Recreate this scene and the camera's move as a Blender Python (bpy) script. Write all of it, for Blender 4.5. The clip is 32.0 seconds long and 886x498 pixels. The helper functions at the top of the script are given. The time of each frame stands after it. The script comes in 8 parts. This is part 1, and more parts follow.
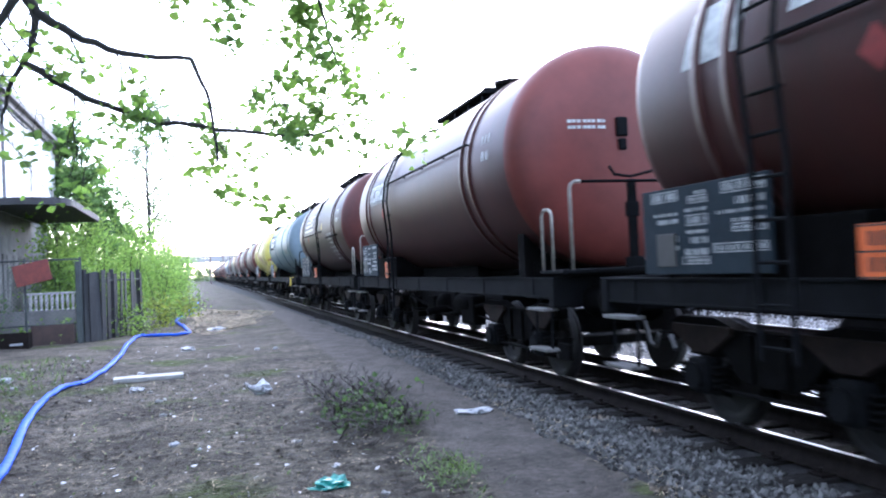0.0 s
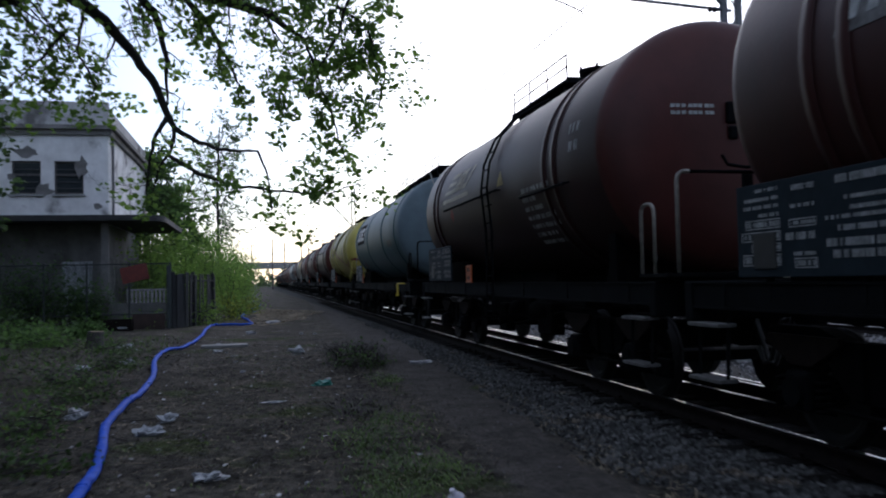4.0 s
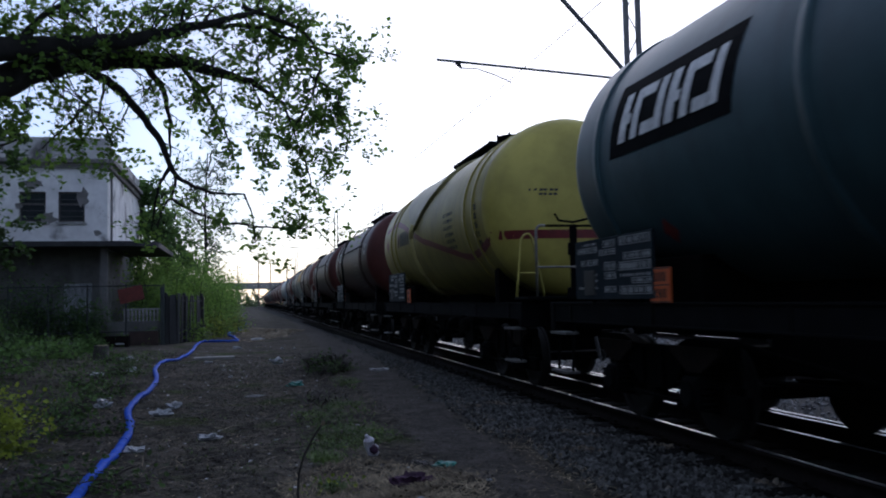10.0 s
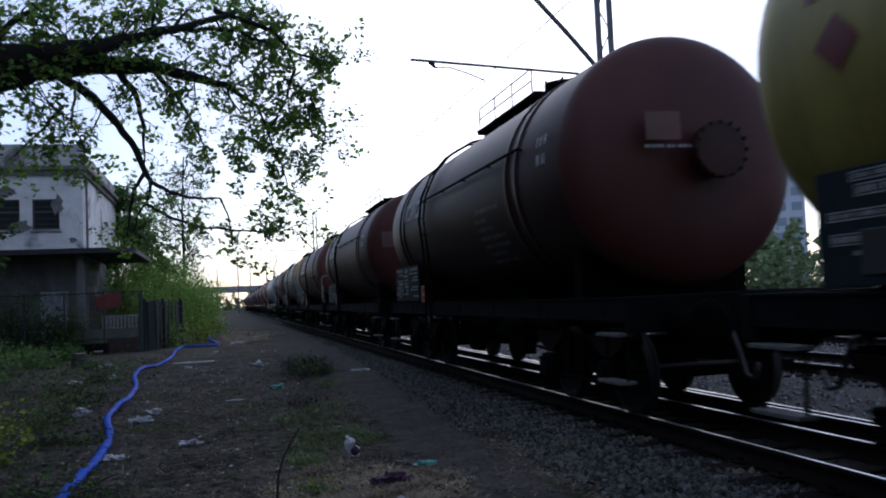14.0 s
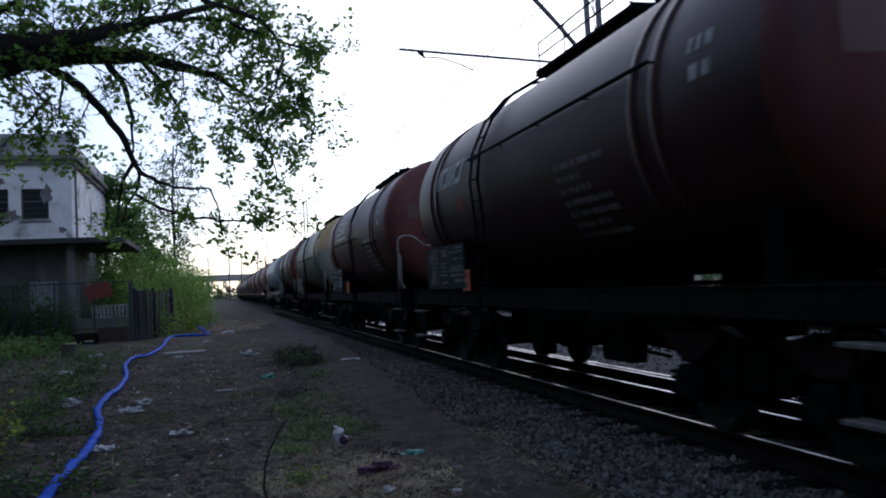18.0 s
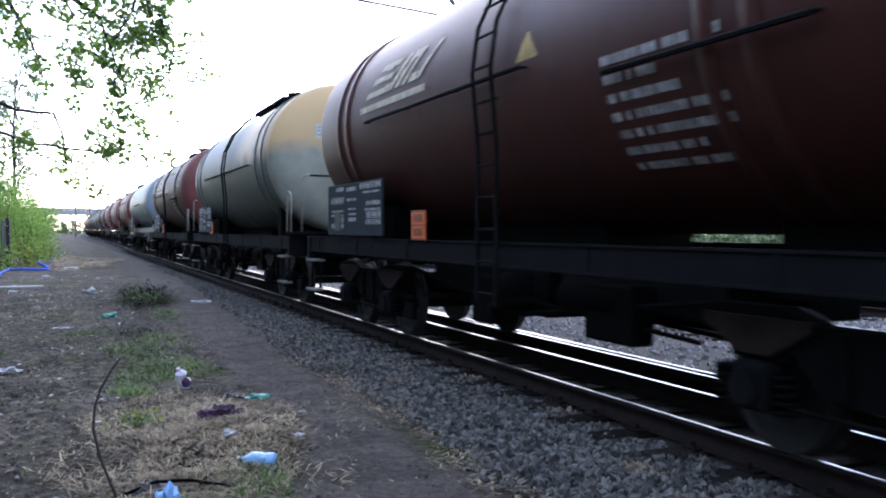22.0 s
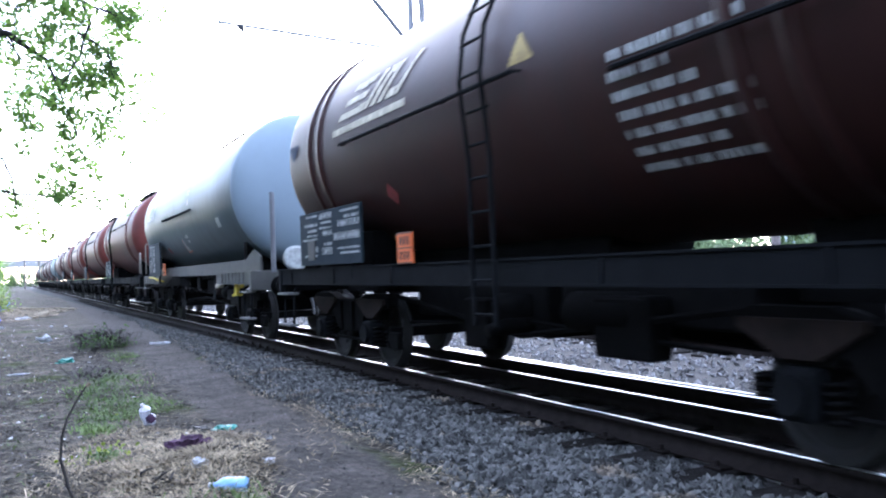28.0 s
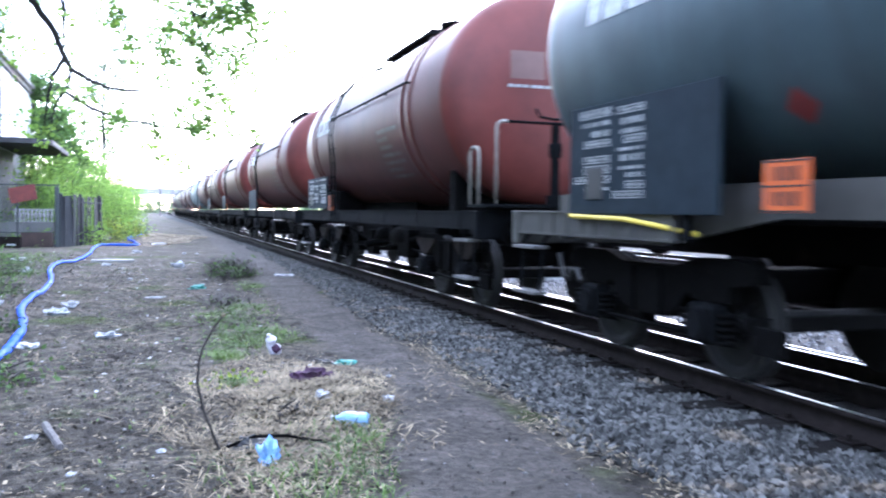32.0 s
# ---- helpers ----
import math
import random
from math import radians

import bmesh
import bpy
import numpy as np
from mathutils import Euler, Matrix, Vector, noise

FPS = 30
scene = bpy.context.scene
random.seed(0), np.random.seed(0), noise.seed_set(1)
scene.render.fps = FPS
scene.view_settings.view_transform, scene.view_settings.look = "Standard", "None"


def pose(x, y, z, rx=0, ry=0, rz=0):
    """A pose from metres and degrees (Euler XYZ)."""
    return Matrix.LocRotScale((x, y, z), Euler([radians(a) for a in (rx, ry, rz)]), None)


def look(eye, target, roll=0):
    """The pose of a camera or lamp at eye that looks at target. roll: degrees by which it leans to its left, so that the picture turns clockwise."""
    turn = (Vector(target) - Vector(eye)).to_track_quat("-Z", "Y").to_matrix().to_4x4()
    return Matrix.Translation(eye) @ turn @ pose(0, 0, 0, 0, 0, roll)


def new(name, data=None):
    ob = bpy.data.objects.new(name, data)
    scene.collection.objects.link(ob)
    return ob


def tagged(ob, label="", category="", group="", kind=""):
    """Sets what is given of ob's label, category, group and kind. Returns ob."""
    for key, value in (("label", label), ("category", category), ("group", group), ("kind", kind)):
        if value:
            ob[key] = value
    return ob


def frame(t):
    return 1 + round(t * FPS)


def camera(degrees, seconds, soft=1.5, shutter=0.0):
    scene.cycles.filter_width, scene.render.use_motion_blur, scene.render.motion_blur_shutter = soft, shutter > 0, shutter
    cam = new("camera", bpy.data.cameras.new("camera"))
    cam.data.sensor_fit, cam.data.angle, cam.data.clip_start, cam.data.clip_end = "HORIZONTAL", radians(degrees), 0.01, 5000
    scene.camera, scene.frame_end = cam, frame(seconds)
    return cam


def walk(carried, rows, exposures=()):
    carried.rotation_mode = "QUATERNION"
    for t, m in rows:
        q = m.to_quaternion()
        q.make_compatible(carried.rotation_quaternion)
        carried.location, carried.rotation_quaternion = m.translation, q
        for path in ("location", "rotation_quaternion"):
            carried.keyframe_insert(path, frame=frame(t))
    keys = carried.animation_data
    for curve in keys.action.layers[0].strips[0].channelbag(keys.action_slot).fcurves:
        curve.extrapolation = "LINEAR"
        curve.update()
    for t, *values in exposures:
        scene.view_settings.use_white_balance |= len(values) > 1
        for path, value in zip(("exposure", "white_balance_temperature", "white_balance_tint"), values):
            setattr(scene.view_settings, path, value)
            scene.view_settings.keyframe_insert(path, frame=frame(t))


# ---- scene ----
cam = camera(55.19, 32.0, soft=2.0, shutter=0.5)


def cam_pose(x, y, z, turn, tilt, lean):
    """Eye, turn to the right of the track's line, tilt upwards, lean."""
    return pose(x, y, z, 90 + tilt, 0, -turn) @ pose(0, 0, 0, 0, 0, lean)


PATH = [
    (0.0, cam_pose(0.00, 10.00, 1.72, 16.51, 1.15, -2.61)),
    (0.5, cam_pose(0.00, 10.00, 1.72, 17.39, 2.25, -2.08)),
    (1.0, cam_pose(0.00, 10.00, 1.72, 17.28, 1.25, -2.30)),
    (1.5, cam_pose(0.00, 10.00, 1.72, 19.09, 0.95, -1.89)),
    (2.0, cam_pose(0.00, 9.90, 1.70, 20.46, 1.71, -1.76)),
    (2.5, cam_pose(0.00, 9.20, 1.68, 19.65, 2.16, -1.30)),
    (3.0, cam_pose(0.00, 7.50, 1.64, 15.54, 4.07, 1.36)),
    (3.5, cam_pose(0.00, 5.40, 1.62, 13.95, 2.69, -0.26)),
    (4.0, cam_pose(0.00, 3.40, 1.60, 12.49, 2.03, -1.24)),
    (4.5, cam_pose(0.00, 2.00, 1.60, 11.32, 2.75, -1.29)),
    (5.5, cam_pose(0.00, 0.60, 1.59, 10.40, 2.35, -1.20)),
    (6.5, cam_pose(-0.03, 0.13, 1.57, 10.12, 2.13, -1.09)),
    (7.0, cam_pose(-0.03, 0.13, 1.58, 10.44, 2.08, -0.99)),
    (7.5, cam_pose(-0.03, 0.14, 1.58, 10.50, 2.37, -0.66)),
    (8.0, cam_pose(-0.03, 0.11, 1.59, 9.61, 2.69, -1.12)),
    (8.5, cam_pose(-0.01, 0.11, 1.59, 9.91, 2.32, -1.73)),
    (9.0, cam_pose(-0.01, 0.10, 1.59, 10.74, 1.97, -1.34)),
    (9.5, cam_pose(-0.00, 0.09, 1.60, 11.84, 2.18, -1.36)),
    (10.0, cam_pose(-0.00, 0.00, 1.60, 13.40, 3.38, -1.20)),
    (10.5, cam_pose(0.01, 0.02, 1.60, 13.46, 3.08, -0.02)),
    (11.0, cam_pose(0.00, 0.05, 1.59, 12.72, 2.86, -0.64)),
    (11.5, cam_pose(0.01, 0.04, 1.59, 12.48, 2.23, -0.51)),
    (12.0, cam_pose(0.02, 0.02, 1.60, 14.09, 2.61, -1.09)),
    (12.5, cam_pose(0.03, -0.00, 1.60, 14.56, 2.79, -1.28)),
    (13.0, cam_pose(0.02, -0.03, 1.61, 14.52, 2.82, -1.29)),
    (13.5, cam_pose(0.02, -0.04, 1.62, 14.59, 2.90, -2.50)),
    (14.0, cam_pose(0.03, -0.05, 1.61, 14.75, 3.24, -2.62)),
    (14.5, cam_pose(0.05, -0.08, 1.62, 14.58, 2.36, -3.12)),
    (16.5, cam_pose(0.06, -0.09, 1.62, 15.65, 2.64, -3.13)),
    (17.0, cam_pose(0.06, -0.11, 1.63, 15.10, 2.70, -3.40)),
    (17.5, cam_pose(0.07, -0.12, 1.64, 15.31, 2.65, -3.12)),
    (18.0, cam_pose(0.06, -0.13, 1.64, 15.28, 2.40, -2.78)),
    (18.5, cam_pose(0.05, -0.11, 1.63, 15.01, 2.34, -2.64)),
    (19.0, cam_pose(0.04, -0.07, 1.62, 14.39, 2.20, -2.38)),
    (19.5, cam_pose(0.03, -0.08, 1.61, 13.84, 1.79, -1.51)),
    (20.0, cam_pose(0.08, -0.07, 1.61, 13.22, 0.56, 0.27)),
    (20.5, cam_pose(0.11, -0.07, 1.62, 13.19, -0.38, 0.71)),
    (21.0, cam_pose(0.13, -0.09, 1.61, 17.62, -0.60, -1.77)),
    (21.5, cam_pose(0.15, -0.09, 1.61, 24.25, -1.17, 0.01)),
    (22.0, cam_pose(0.13, -0.10, 1.61, 24.48, -1.12, 0.41)),
    (22.5, cam_pose(0.10, -0.09, 1.62, 24.41, -1.36, -1.66)),
    (23.0, cam_pose(0.09, -0.10, 1.61, 25.38, -0.79, -1.56)),
    (23.5, cam_pose(0.07, -0.11, 1.57, 25.87, -0.07, -2.64)),
    (24.0, cam_pose(0.04, -0.14, 1.53, 24.31, 1.69, -0.02)),
    (24.5, cam_pose(0.04, -0.15, 1.51, 25.39, 0.52, 0.35)),
    (26.5, cam_pose(0.06, -0.14, 1.47, 27.76, 2.18, -0.68)),
    (27.0, cam_pose(0.06, -0.15, 1.47, 27.29, 2.70, -2.26)),
    (27.5, cam_pose(0.05, -0.16, 1.48, 26.12, 2.80, -2.52)),
    (28.0, cam_pose(0.06, -0.15, 1.47, 27.36, 1.22, -2.13)),
    (28.5, cam_pose(0.05, -0.13, 1.47, 26.83, 0.93, -1.14)),
    (29.0, cam_pose(0.04, -0.12, 1.47, 25.88, -0.12, -0.01)),
    (29.5, cam_pose(0.04, -0.15, 1.51, 25.03, -0.98, -0.93)),
    (30.0, cam_pose(0.04, -0.17, 1.52, 24.77, -1.77, -1.58)),
    (30.5, cam_pose(0.05, -0.18, 1.51, 25.11, -1.81, -1.77)),
    (31.0, cam_pose(0.06, -0.20, 1.50, 25.88, -1.99, -2.01)),
    (31.5, cam_pose(0.03, -0.19, 1.52, 23.04, -2.70, -2.23)),
    (32.0, cam_pose(0.01, -0.08, 1.50, 19.53, -2.47, 0.61)),
]

EXPOSURES = [
    (0.0, 2.75, 5550, 17), (1.0, 1.9, 5650, 17), (2.0, 1.18, 5900, 17), (3.0, 0.33, 5800, 15), (4.0, -0.17, 5700, 15), (5.0, -0.42, 5450, 17), (8.0, -0.45, 5450, 17), (20.3, -0.22, 5450, 17),
    (21.3, 0.78, 5900, 17), (22.0, 1.83, 5650, 17), (23.0, 2.58, 5450, 17), (24.0, 2.8, 5450, 17), (27.0, 2.78, 5450, 17), (28.0, 2.68, 5450, 17), (29.0, 2.88, 5450, 17), (30.0, 2.93, 5450, 17), (32.0, 3.1, 5450, 17)]
walk(cam, PATH, EXPOSURES)

# ---- light: a bright, veiled evening sky, low sun behind cloud down the line ----
SUN_TURN, SUN_HEIGHT = 20, 25
world = bpy.data.worlds.new("world")
scene.world = world
world.use_nodes = True
wn, wl = world.node_tree.nodes, world.node_tree.links
wn.clear()
sky = wn.new("ShaderNodeTexSky")
sky.sky_type = "NISHITA"
sky.sun_disc = False
sky.sun_elevation, sky.sun_rotation = radians(SUN_HEIGHT), radians(SUN_TURN)
sky.air_density, sky.dust_density, sky.ozone_density = 1.0, 1.0, 2.0
sky_bg, sky_out = wn.new("ShaderNodeBackground"), wn.new("ShaderNodeOutputWorld")
sky_bg.inputs["Strength"].default_value = 0.15
# thin even cloud over the whole sky
veil = wn.new("ShaderNodeMix")
veil.data_type = "RGBA"
veil.inputs["Factor"].default_value = 0.27
veil.inputs["B"].default_value = (11.0, 11.3, 11.8, 1.0)
wl.new(sky.outputs[0], veil.inputs["A"])
wl.new(veil.outputs["Result"], sky_bg.inputs["Color"])
wl.new(sky_bg.outputs[0], sky_out.inputs["Surface"])

sun = new("sun", bpy.data.lights.new("sun", "SUN"))
sun.data.energy, sun.data.angle, sun.data.color = 0.5, radians(40), (1.0, 0.95, 0.88)
sun_dir = Vector((math.sin(radians(SUN_TURN)) * math.cos(radians(SUN_HEIGHT)), math.cos(radians(SUN_TURN)) * math.cos(radians(SUN_HEIGHT)), math.sin(radians(SUN_HEIGHT))))
sun.matrix_world = look(sun_dir * 200, (0, 0, 0))


# ---- materials ----
def material(name, c1, c2=None, rough=0.7, metal=0.0, scale=6.0, detail=6.0, bump=0.2, bump_scale=30.0, c3=None, spots=0.62, per_object=0.0,
             stretch=None, coat=0.0, per_island=0.0, c3_scale=None, spec=0.5):
    """Two colours mixed by a noise, a third in blotches with shapes of their own, fine relief."""
    m = bpy.data.materials.new(name)
    m.use_nodes = True
    n, l = m.node_tree.nodes, m.node_tree.links
    b = n["Principled BSDF"]
    b.inputs["Roughness"].default_value, b.inputs["Metallic"].default_value = rough, metal
    b.inputs["Specular IOR Level"].default_value = spec
    b.inputs["Coat Weight"].default_value = coat
    co = n.new("ShaderNodeTexCoord")
    mp = n.new("ShaderNodeMapping")
    mp.inputs["Scale"].default_value = stretch or (1, 1, 1)
    l.new(co.outputs["Object"], mp.inputs["Vector"])
    t1 = n.new("ShaderNodeTexNoise")
    t1.inputs["Scale"].default_value, t1.inputs["Detail"].default_value, t1.inputs["Roughness"].default_value = scale, detail, 0.62
    l.new(mp.outputs[0], t1.inputs["Vector"])
    c2 = c2 or tuple(v * 0.6 for v in c1)
    r1 = n.new("ShaderNodeValToRGB")
    r1.color_ramp.elements[0].position, r1.color_ramp.elements[1].position = 0.35, 0.66
    r1.color_ramp.elements[0].color, r1.color_ramp.elements[1].color = (*c2, 1), (*c1, 1)
    l.new(t1.outputs["Fac"], r1.inputs["Fac"])
    col = r1.outputs["Color"]
    if c3:
        t2 = n.new("ShaderNodeTexNoise")
        t2.inputs["Scale"].default_value, t2.inputs["Detail"].default_value = c3_scale or scale * 0.37, 8
        l.new(mp.outputs[0], t2.inputs["Vector"])
        r2 = n.new("ShaderNodeValToRGB")
        r2.color_ramp.elements[0].position, r2.color_ramp.elements[1].position = spots, spots + 0.08
        l.new(t2.outputs["Fac"], r2.inputs["Fac"])
        mx = n.new("ShaderNodeMix")
        mx.data_type = "RGBA"
        l.new(r2.outputs["Color"], mx.inputs["Factor"])
        l.new(col, mx.inputs["A"])
        mx.inputs["B"].default_value = (*c3, 1)
        col = mx.outputs["Result"]
    if per_object or per_island:
        src = n.new("ShaderNodeObjectInfo").outputs["Random"] if per_object else n.new("ShaderNodeNewGeometry").outputs["Random Per Island"]
        mr = n.new("ShaderNodeMapRange")
        amt = per_object or per_island
        mr.inputs["To Min"].default_value, mr.inputs["To Max"].default_value = 1 - amt, 1 + amt
        l.new(src, mr.inputs["Value"])
        hs = n.new("ShaderNodeHueSaturation")
        l.new(mr.outputs[0], hs.inputs["Value"])
        l.new(col, hs.inputs["Color"])
        col = hs.outputs["Color"]
    l.new(col, b.inputs["Base Color"])
    if bump:
        t3 = n.new("ShaderNodeTexNoise")
        t3.inputs["Scale"].default_value, t3.inputs["Detail"].default_value = bump_scale, 5
        l.new(mp.outputs[0], t3.inputs["Vector"])
        bp = n.new("ShaderNodeBump")
        bp.inputs["Strength"].default_value, bp.inputs["Distance"].default_value = bump, 0.02
        l.new(t3.outputs["Fac"], bp.inputs["Height"])
        l.new(bp.outputs[0], b.inputs["Normal"])
    return m


def leafy(name, c1, c2, rough=0.6, thin=0.35):
    """Foliage: colour varied leaf by leaf, some light through."""
    m = material(name, c1, c2, rough=rough, scale=1.3, detail=2, bump=0, per_island=0.35, spec=0.25)
    n, l = m.node_tree.nodes, m.node_tree.links
    b = n["Principled BSDF"]
    tr, mix = n.new("ShaderNodeBsdfTranslucent"), n.new("ShaderNodeMixShader")
    src = b.inputs["Base Color"].links[0].from_socket
    l.new(src, tr.inputs["Color"])
    mix.inputs["Fac"].default_value = thin
    l.new(b.outputs[0], mix.inputs[1])
    l.new(tr.outputs[0], mix.inputs[2])
    l.new(mix.outputs[0], n["Material Output"].inputs["Surface"])
    return m


def tank_paint(name, c, dirt=(0.03, 0.022, 0.021), top=None, amount=0.5, rough=0.48, vary=0.72):
    """Old tank paint: streaks of grime running down, dull patches, spills from the filling hatch."""
    c = tuple(v * 0.75 for v in c)
    m = material(name, c, tuple(v * vary for v in c), rough=rough, scale=1.6, bump=0.05, bump_scale=12, c3=top or tuple(v * 1.25 + 0.02 for v in c), spots=0.66, c3_scale=0.5, spec=0.24)
    n, l = m.node_tree.nodes, m.node_tree.links
    b = n["Principled BSDF"]
    src = b.inputs["Base Color"].links[0].from_socket
    co, mp = n.new("ShaderNodeTexCoord"), n.new("ShaderNodeMapping")
    mp.inputs["Scale"].default_value = (0.25, 2.6, 0.22)
    l.new(co.outputs["Object"], mp.inputs["Vector"])
    t = n.new("ShaderNodeTexNoise")
    t.inputs["Scale"].default_value, t.inputs["Detail"].default_value = 2.0, 7
    l.new(mp.outputs[0], t.inputs["Vector"])
    r = n.new("ShaderNodeValToRGB")
    r.color_ramp.elements[0].position, r.color_ramp.elements[1].position = 0.5, 0.75
    r.color_ramp.elements[1].color = (amount, amount, amount, 1)
    l.new(t.outputs["Fac"], r.inputs["Fac"])
    mx = n.new("ShaderNodeMix")
    mx.data_type = "RGBA"
    l.new(r.outputs["Color"], mx.inputs["Factor"])
    l.new(src, mx.inputs["A"])
    mx.inputs["B"].default_value = (*dirt, 1)
    l.new(mx.outputs["Result"], b.inputs["Base Color"])
    return m


def earth_material():
    """Dark soil: grey-brown mottling at three scales, mossy patches, a smooth trodden strip beside the ballast."""
    m = material("earth", (0.102, 0.095, 0.082), (0.04, 0.0375, 0.034), rough=0.95, scale=0.9, detail=10, bump=0.0, c3=(0.045, 0.06, 0.022), spots=0.57, c3_scale=0.55, spec=0.08)
    n, l = m.node_tree.nodes, m.node_tree.links
    b = n["Principled BSDF"]
    src = b.inputs["Base Color"].links[0].from_socket
    co = n.new("ShaderNodeTexCoord").outputs["Object"]

    def noise_at(scale, detail, rough=0.65):
        t = n.new("ShaderNodeTexNoise")
        t.inputs["Scale"].default_value, t.inputs["Detail"].default_value, t.inputs["Roughness"].default_value = scale, detail, rough
        l.new(co, t.inputs["Vector"])
        return t.outputs["Fac"]

    def ramp(fac, p0, p1, c0, c1):
        r = n.new("ShaderNodeValToRGB")
        r.color_ramp.elements[0].position, r.color_ramp.elements[1].position = p0, p1
        r.color_ramp.elements[0].color, r.color_ramp.elements[1].color = (*c0, 1), (*c1, 1)
        l.new(fac, r.inputs["Fac"])
        return r.outputs["Color"]

    def mix(kind, fac, a, bb):
        x = n.new("ShaderNodeMix")
        x.data_type, x.blend_type = "RGBA", kind
        if isinstance(fac, float):
            x.inputs["Factor"].default_value = fac
        else:
            l.new(fac, x.inputs["Factor"])
        l.new(a, x.inputs["A"])
        l.new(bb, x.inputs["B"])
        return x.outputs["Result"]

    def math_node(op, a, bb):
        x = n.new("ShaderNodeMath")
        x.operation = op
        for k, v in enumerate((a, bb)):
            if isinstance(v, (int, float)):
                x.inputs[k].default_value = v
            else:
                l.new(v, x.inputs[k])
        return x.outputs[0]

    mottle = ramp(noise_at(6.0, 12, 0.75), 0.38, 0.64, (0.32, 0.31, 0.3), (1.75, 1.68, 1.58))
    specks = ramp(noise_at(38.0, 6, 0.7), 0.58, 0.72, (1.0, 1.0, 1.0), (2.6, 2.4, 2.0))
    col = mix("MULTIPLY", 1.0, mix("MULTIPLY", 1.0, src, mottle), specks)
    # trodden strip
    sep = n.new("ShaderNodeSeparateXYZ")
    l.new(co, sep.inputs[0])
    wob = math_node("MULTIPLY", math_node("SUBTRACT", noise_at(1.1, 6), 0.5), 0.7)
    close = math_node("MULTIPLY", math_node("MAXIMUM", math_node("SUBTRACT", 6.5, sep.outputs["Y"]), 0.0), 0.12)
    mid = math_node("SUBTRACT", math_node("ADD", math_node("MULTIPLY", sep.outputs["Y"], 0.045), 1.99), close)
    half = math_node("ADD", math_node("ADD", math_node("MULTIPLY", sep.outputs["Y"], 0.012), 0.26), close)
    off = math_node("ABSOLUTE", math_node("SUBTRACT", math_node("ADD", sep.outputs["X"], wob), mid), 0.0)
    mask = ramp(math_node("ADD", math_node("SUBTRACT", off, half), 0.5), 0.46, 0.62, (1, 1, 1), (0, 0, 0))
    strip = ramp(noise_at(2.2, 10), 0.3, 0.7, (0.056, 0.052, 0.048), (0.118, 0.109, 0.1))
    fine = ramp(noise_at(16.0, 8, 0.75), 0.4, 0.62, (0.72, 0.71, 0.7), (1.25, 1.22, 1.18))
    col = mix("MIX", mask, col, mix("MULTIPLY", 1.0, strip, fine))
    l.new(col, b.inputs["Base Color"])
    h = math_node("ADD", math_node("MULTIPLY", noise_at(7.0, 10, 0.7), 1.0), math_node("MULTIPLY", noise_at(26.0, 6), 0.35))
    bp = n.new("ShaderNodeBump")
    bp.inputs["Strength"].default_value, bp.inputs["Distance"].default_value = 1.0, 0.1
    l.new(h, bp.inputs["Height"])
    l.new(bp.outputs[0], b.inputs["Normal"])
    return m


M_EARTH = earth_material()
M_BALLAST = material("ballast_bed", (0.03, 0.029, 0.029), (0.014, 0.0135, 0.0135), rough=0.95, scale=14, bump=0.9, bump_scale=22, spec=0.2)
M_STONE = material("ballast_stone", (0.1, 0.099, 0.094), (0.043, 0.0425, 0.0405), rough=0.9, scale=9, bump=0.3, c3=(0.13, 0.105, 0.078), spots=0.6, c3_scale=1.5, per_island=0.75, spec=0.3)
M_STONEDARK = material("oily_and_shadow_stone", (0.03, 0.028, 0.027), (0.016, 0.015, 0.015), rough=0.85, scale=9, bump=0.3, per_island=0.5, spec=0.2)
M_STONE2 = material("grey_stone", (0.24, 0.232, 0.232), (0.15, 0.145, 0.145), rough=0.9, scale=9, bump=0.3, per_island=0.4, spec=0.3)
M_RAIL = material("rail_side", (0.016, 0.0125, 0.0115), (0.009, 0.0075, 0.007), rough=0.85, spec=0.05, scale=8)
M_RAILTOP = material("rail_head", (0.72, 0.72, 0.74), (0.62, 0.62, 0.64), rough=0.3, metal=1.0, scale=12, bump=0.02)
M_SLEEPER = material("sleeper_wood", (0.02, 0.018, 0.017), (0.011, 0.01, 0.0095), spec=0.06, rough=0.95, scale=5, stretch=(1, 6, 6), bump=0.5, per_object=0.3)
M_UNDER = material("underframe_black", (0.0045, 0.0043, 0.0043), (0.0025, 0.0025, 0.0025), rough=0.9, scale=5, bump=0.3, c3=(0.02, 0.015, 0.012), spots=0.68, spec=0.04)
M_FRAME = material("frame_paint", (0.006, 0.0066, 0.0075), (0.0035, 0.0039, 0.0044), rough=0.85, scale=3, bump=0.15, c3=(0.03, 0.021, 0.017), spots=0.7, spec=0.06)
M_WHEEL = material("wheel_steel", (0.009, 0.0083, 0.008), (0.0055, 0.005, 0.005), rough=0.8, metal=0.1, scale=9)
M_PIPE = material("handrail_paint", (0.27, 0.25, 0.21), (0.14, 0.125, 0.105), rough=0.5, scale=14, bump=0.1)
M_BOARD = material("data_board_paint", (0.016, 0.025, 0.032), (0.01, 0.016, 0.021), rough=0.7, spec=0.1, scale=5, bump=0.08)
M_DULLWHITE = material("worn_white_marking", (0.4, 0.4, 0.39), (0.16, 0.16, 0.155), rough=0.7, scale=9, bump=0.05)
M_WHITE = material("white_marking", (0.46, 0.47, 0.45), (0.24, 0.25, 0.24), rough=0.6, scale=11, bump=0.05)
M_BRIGHTWHITE = material("clean_white_marking", (0.72, 0.72, 0.7), (0.5, 0.5, 0.49), rough=0.55, scale=9, bump=0.03)
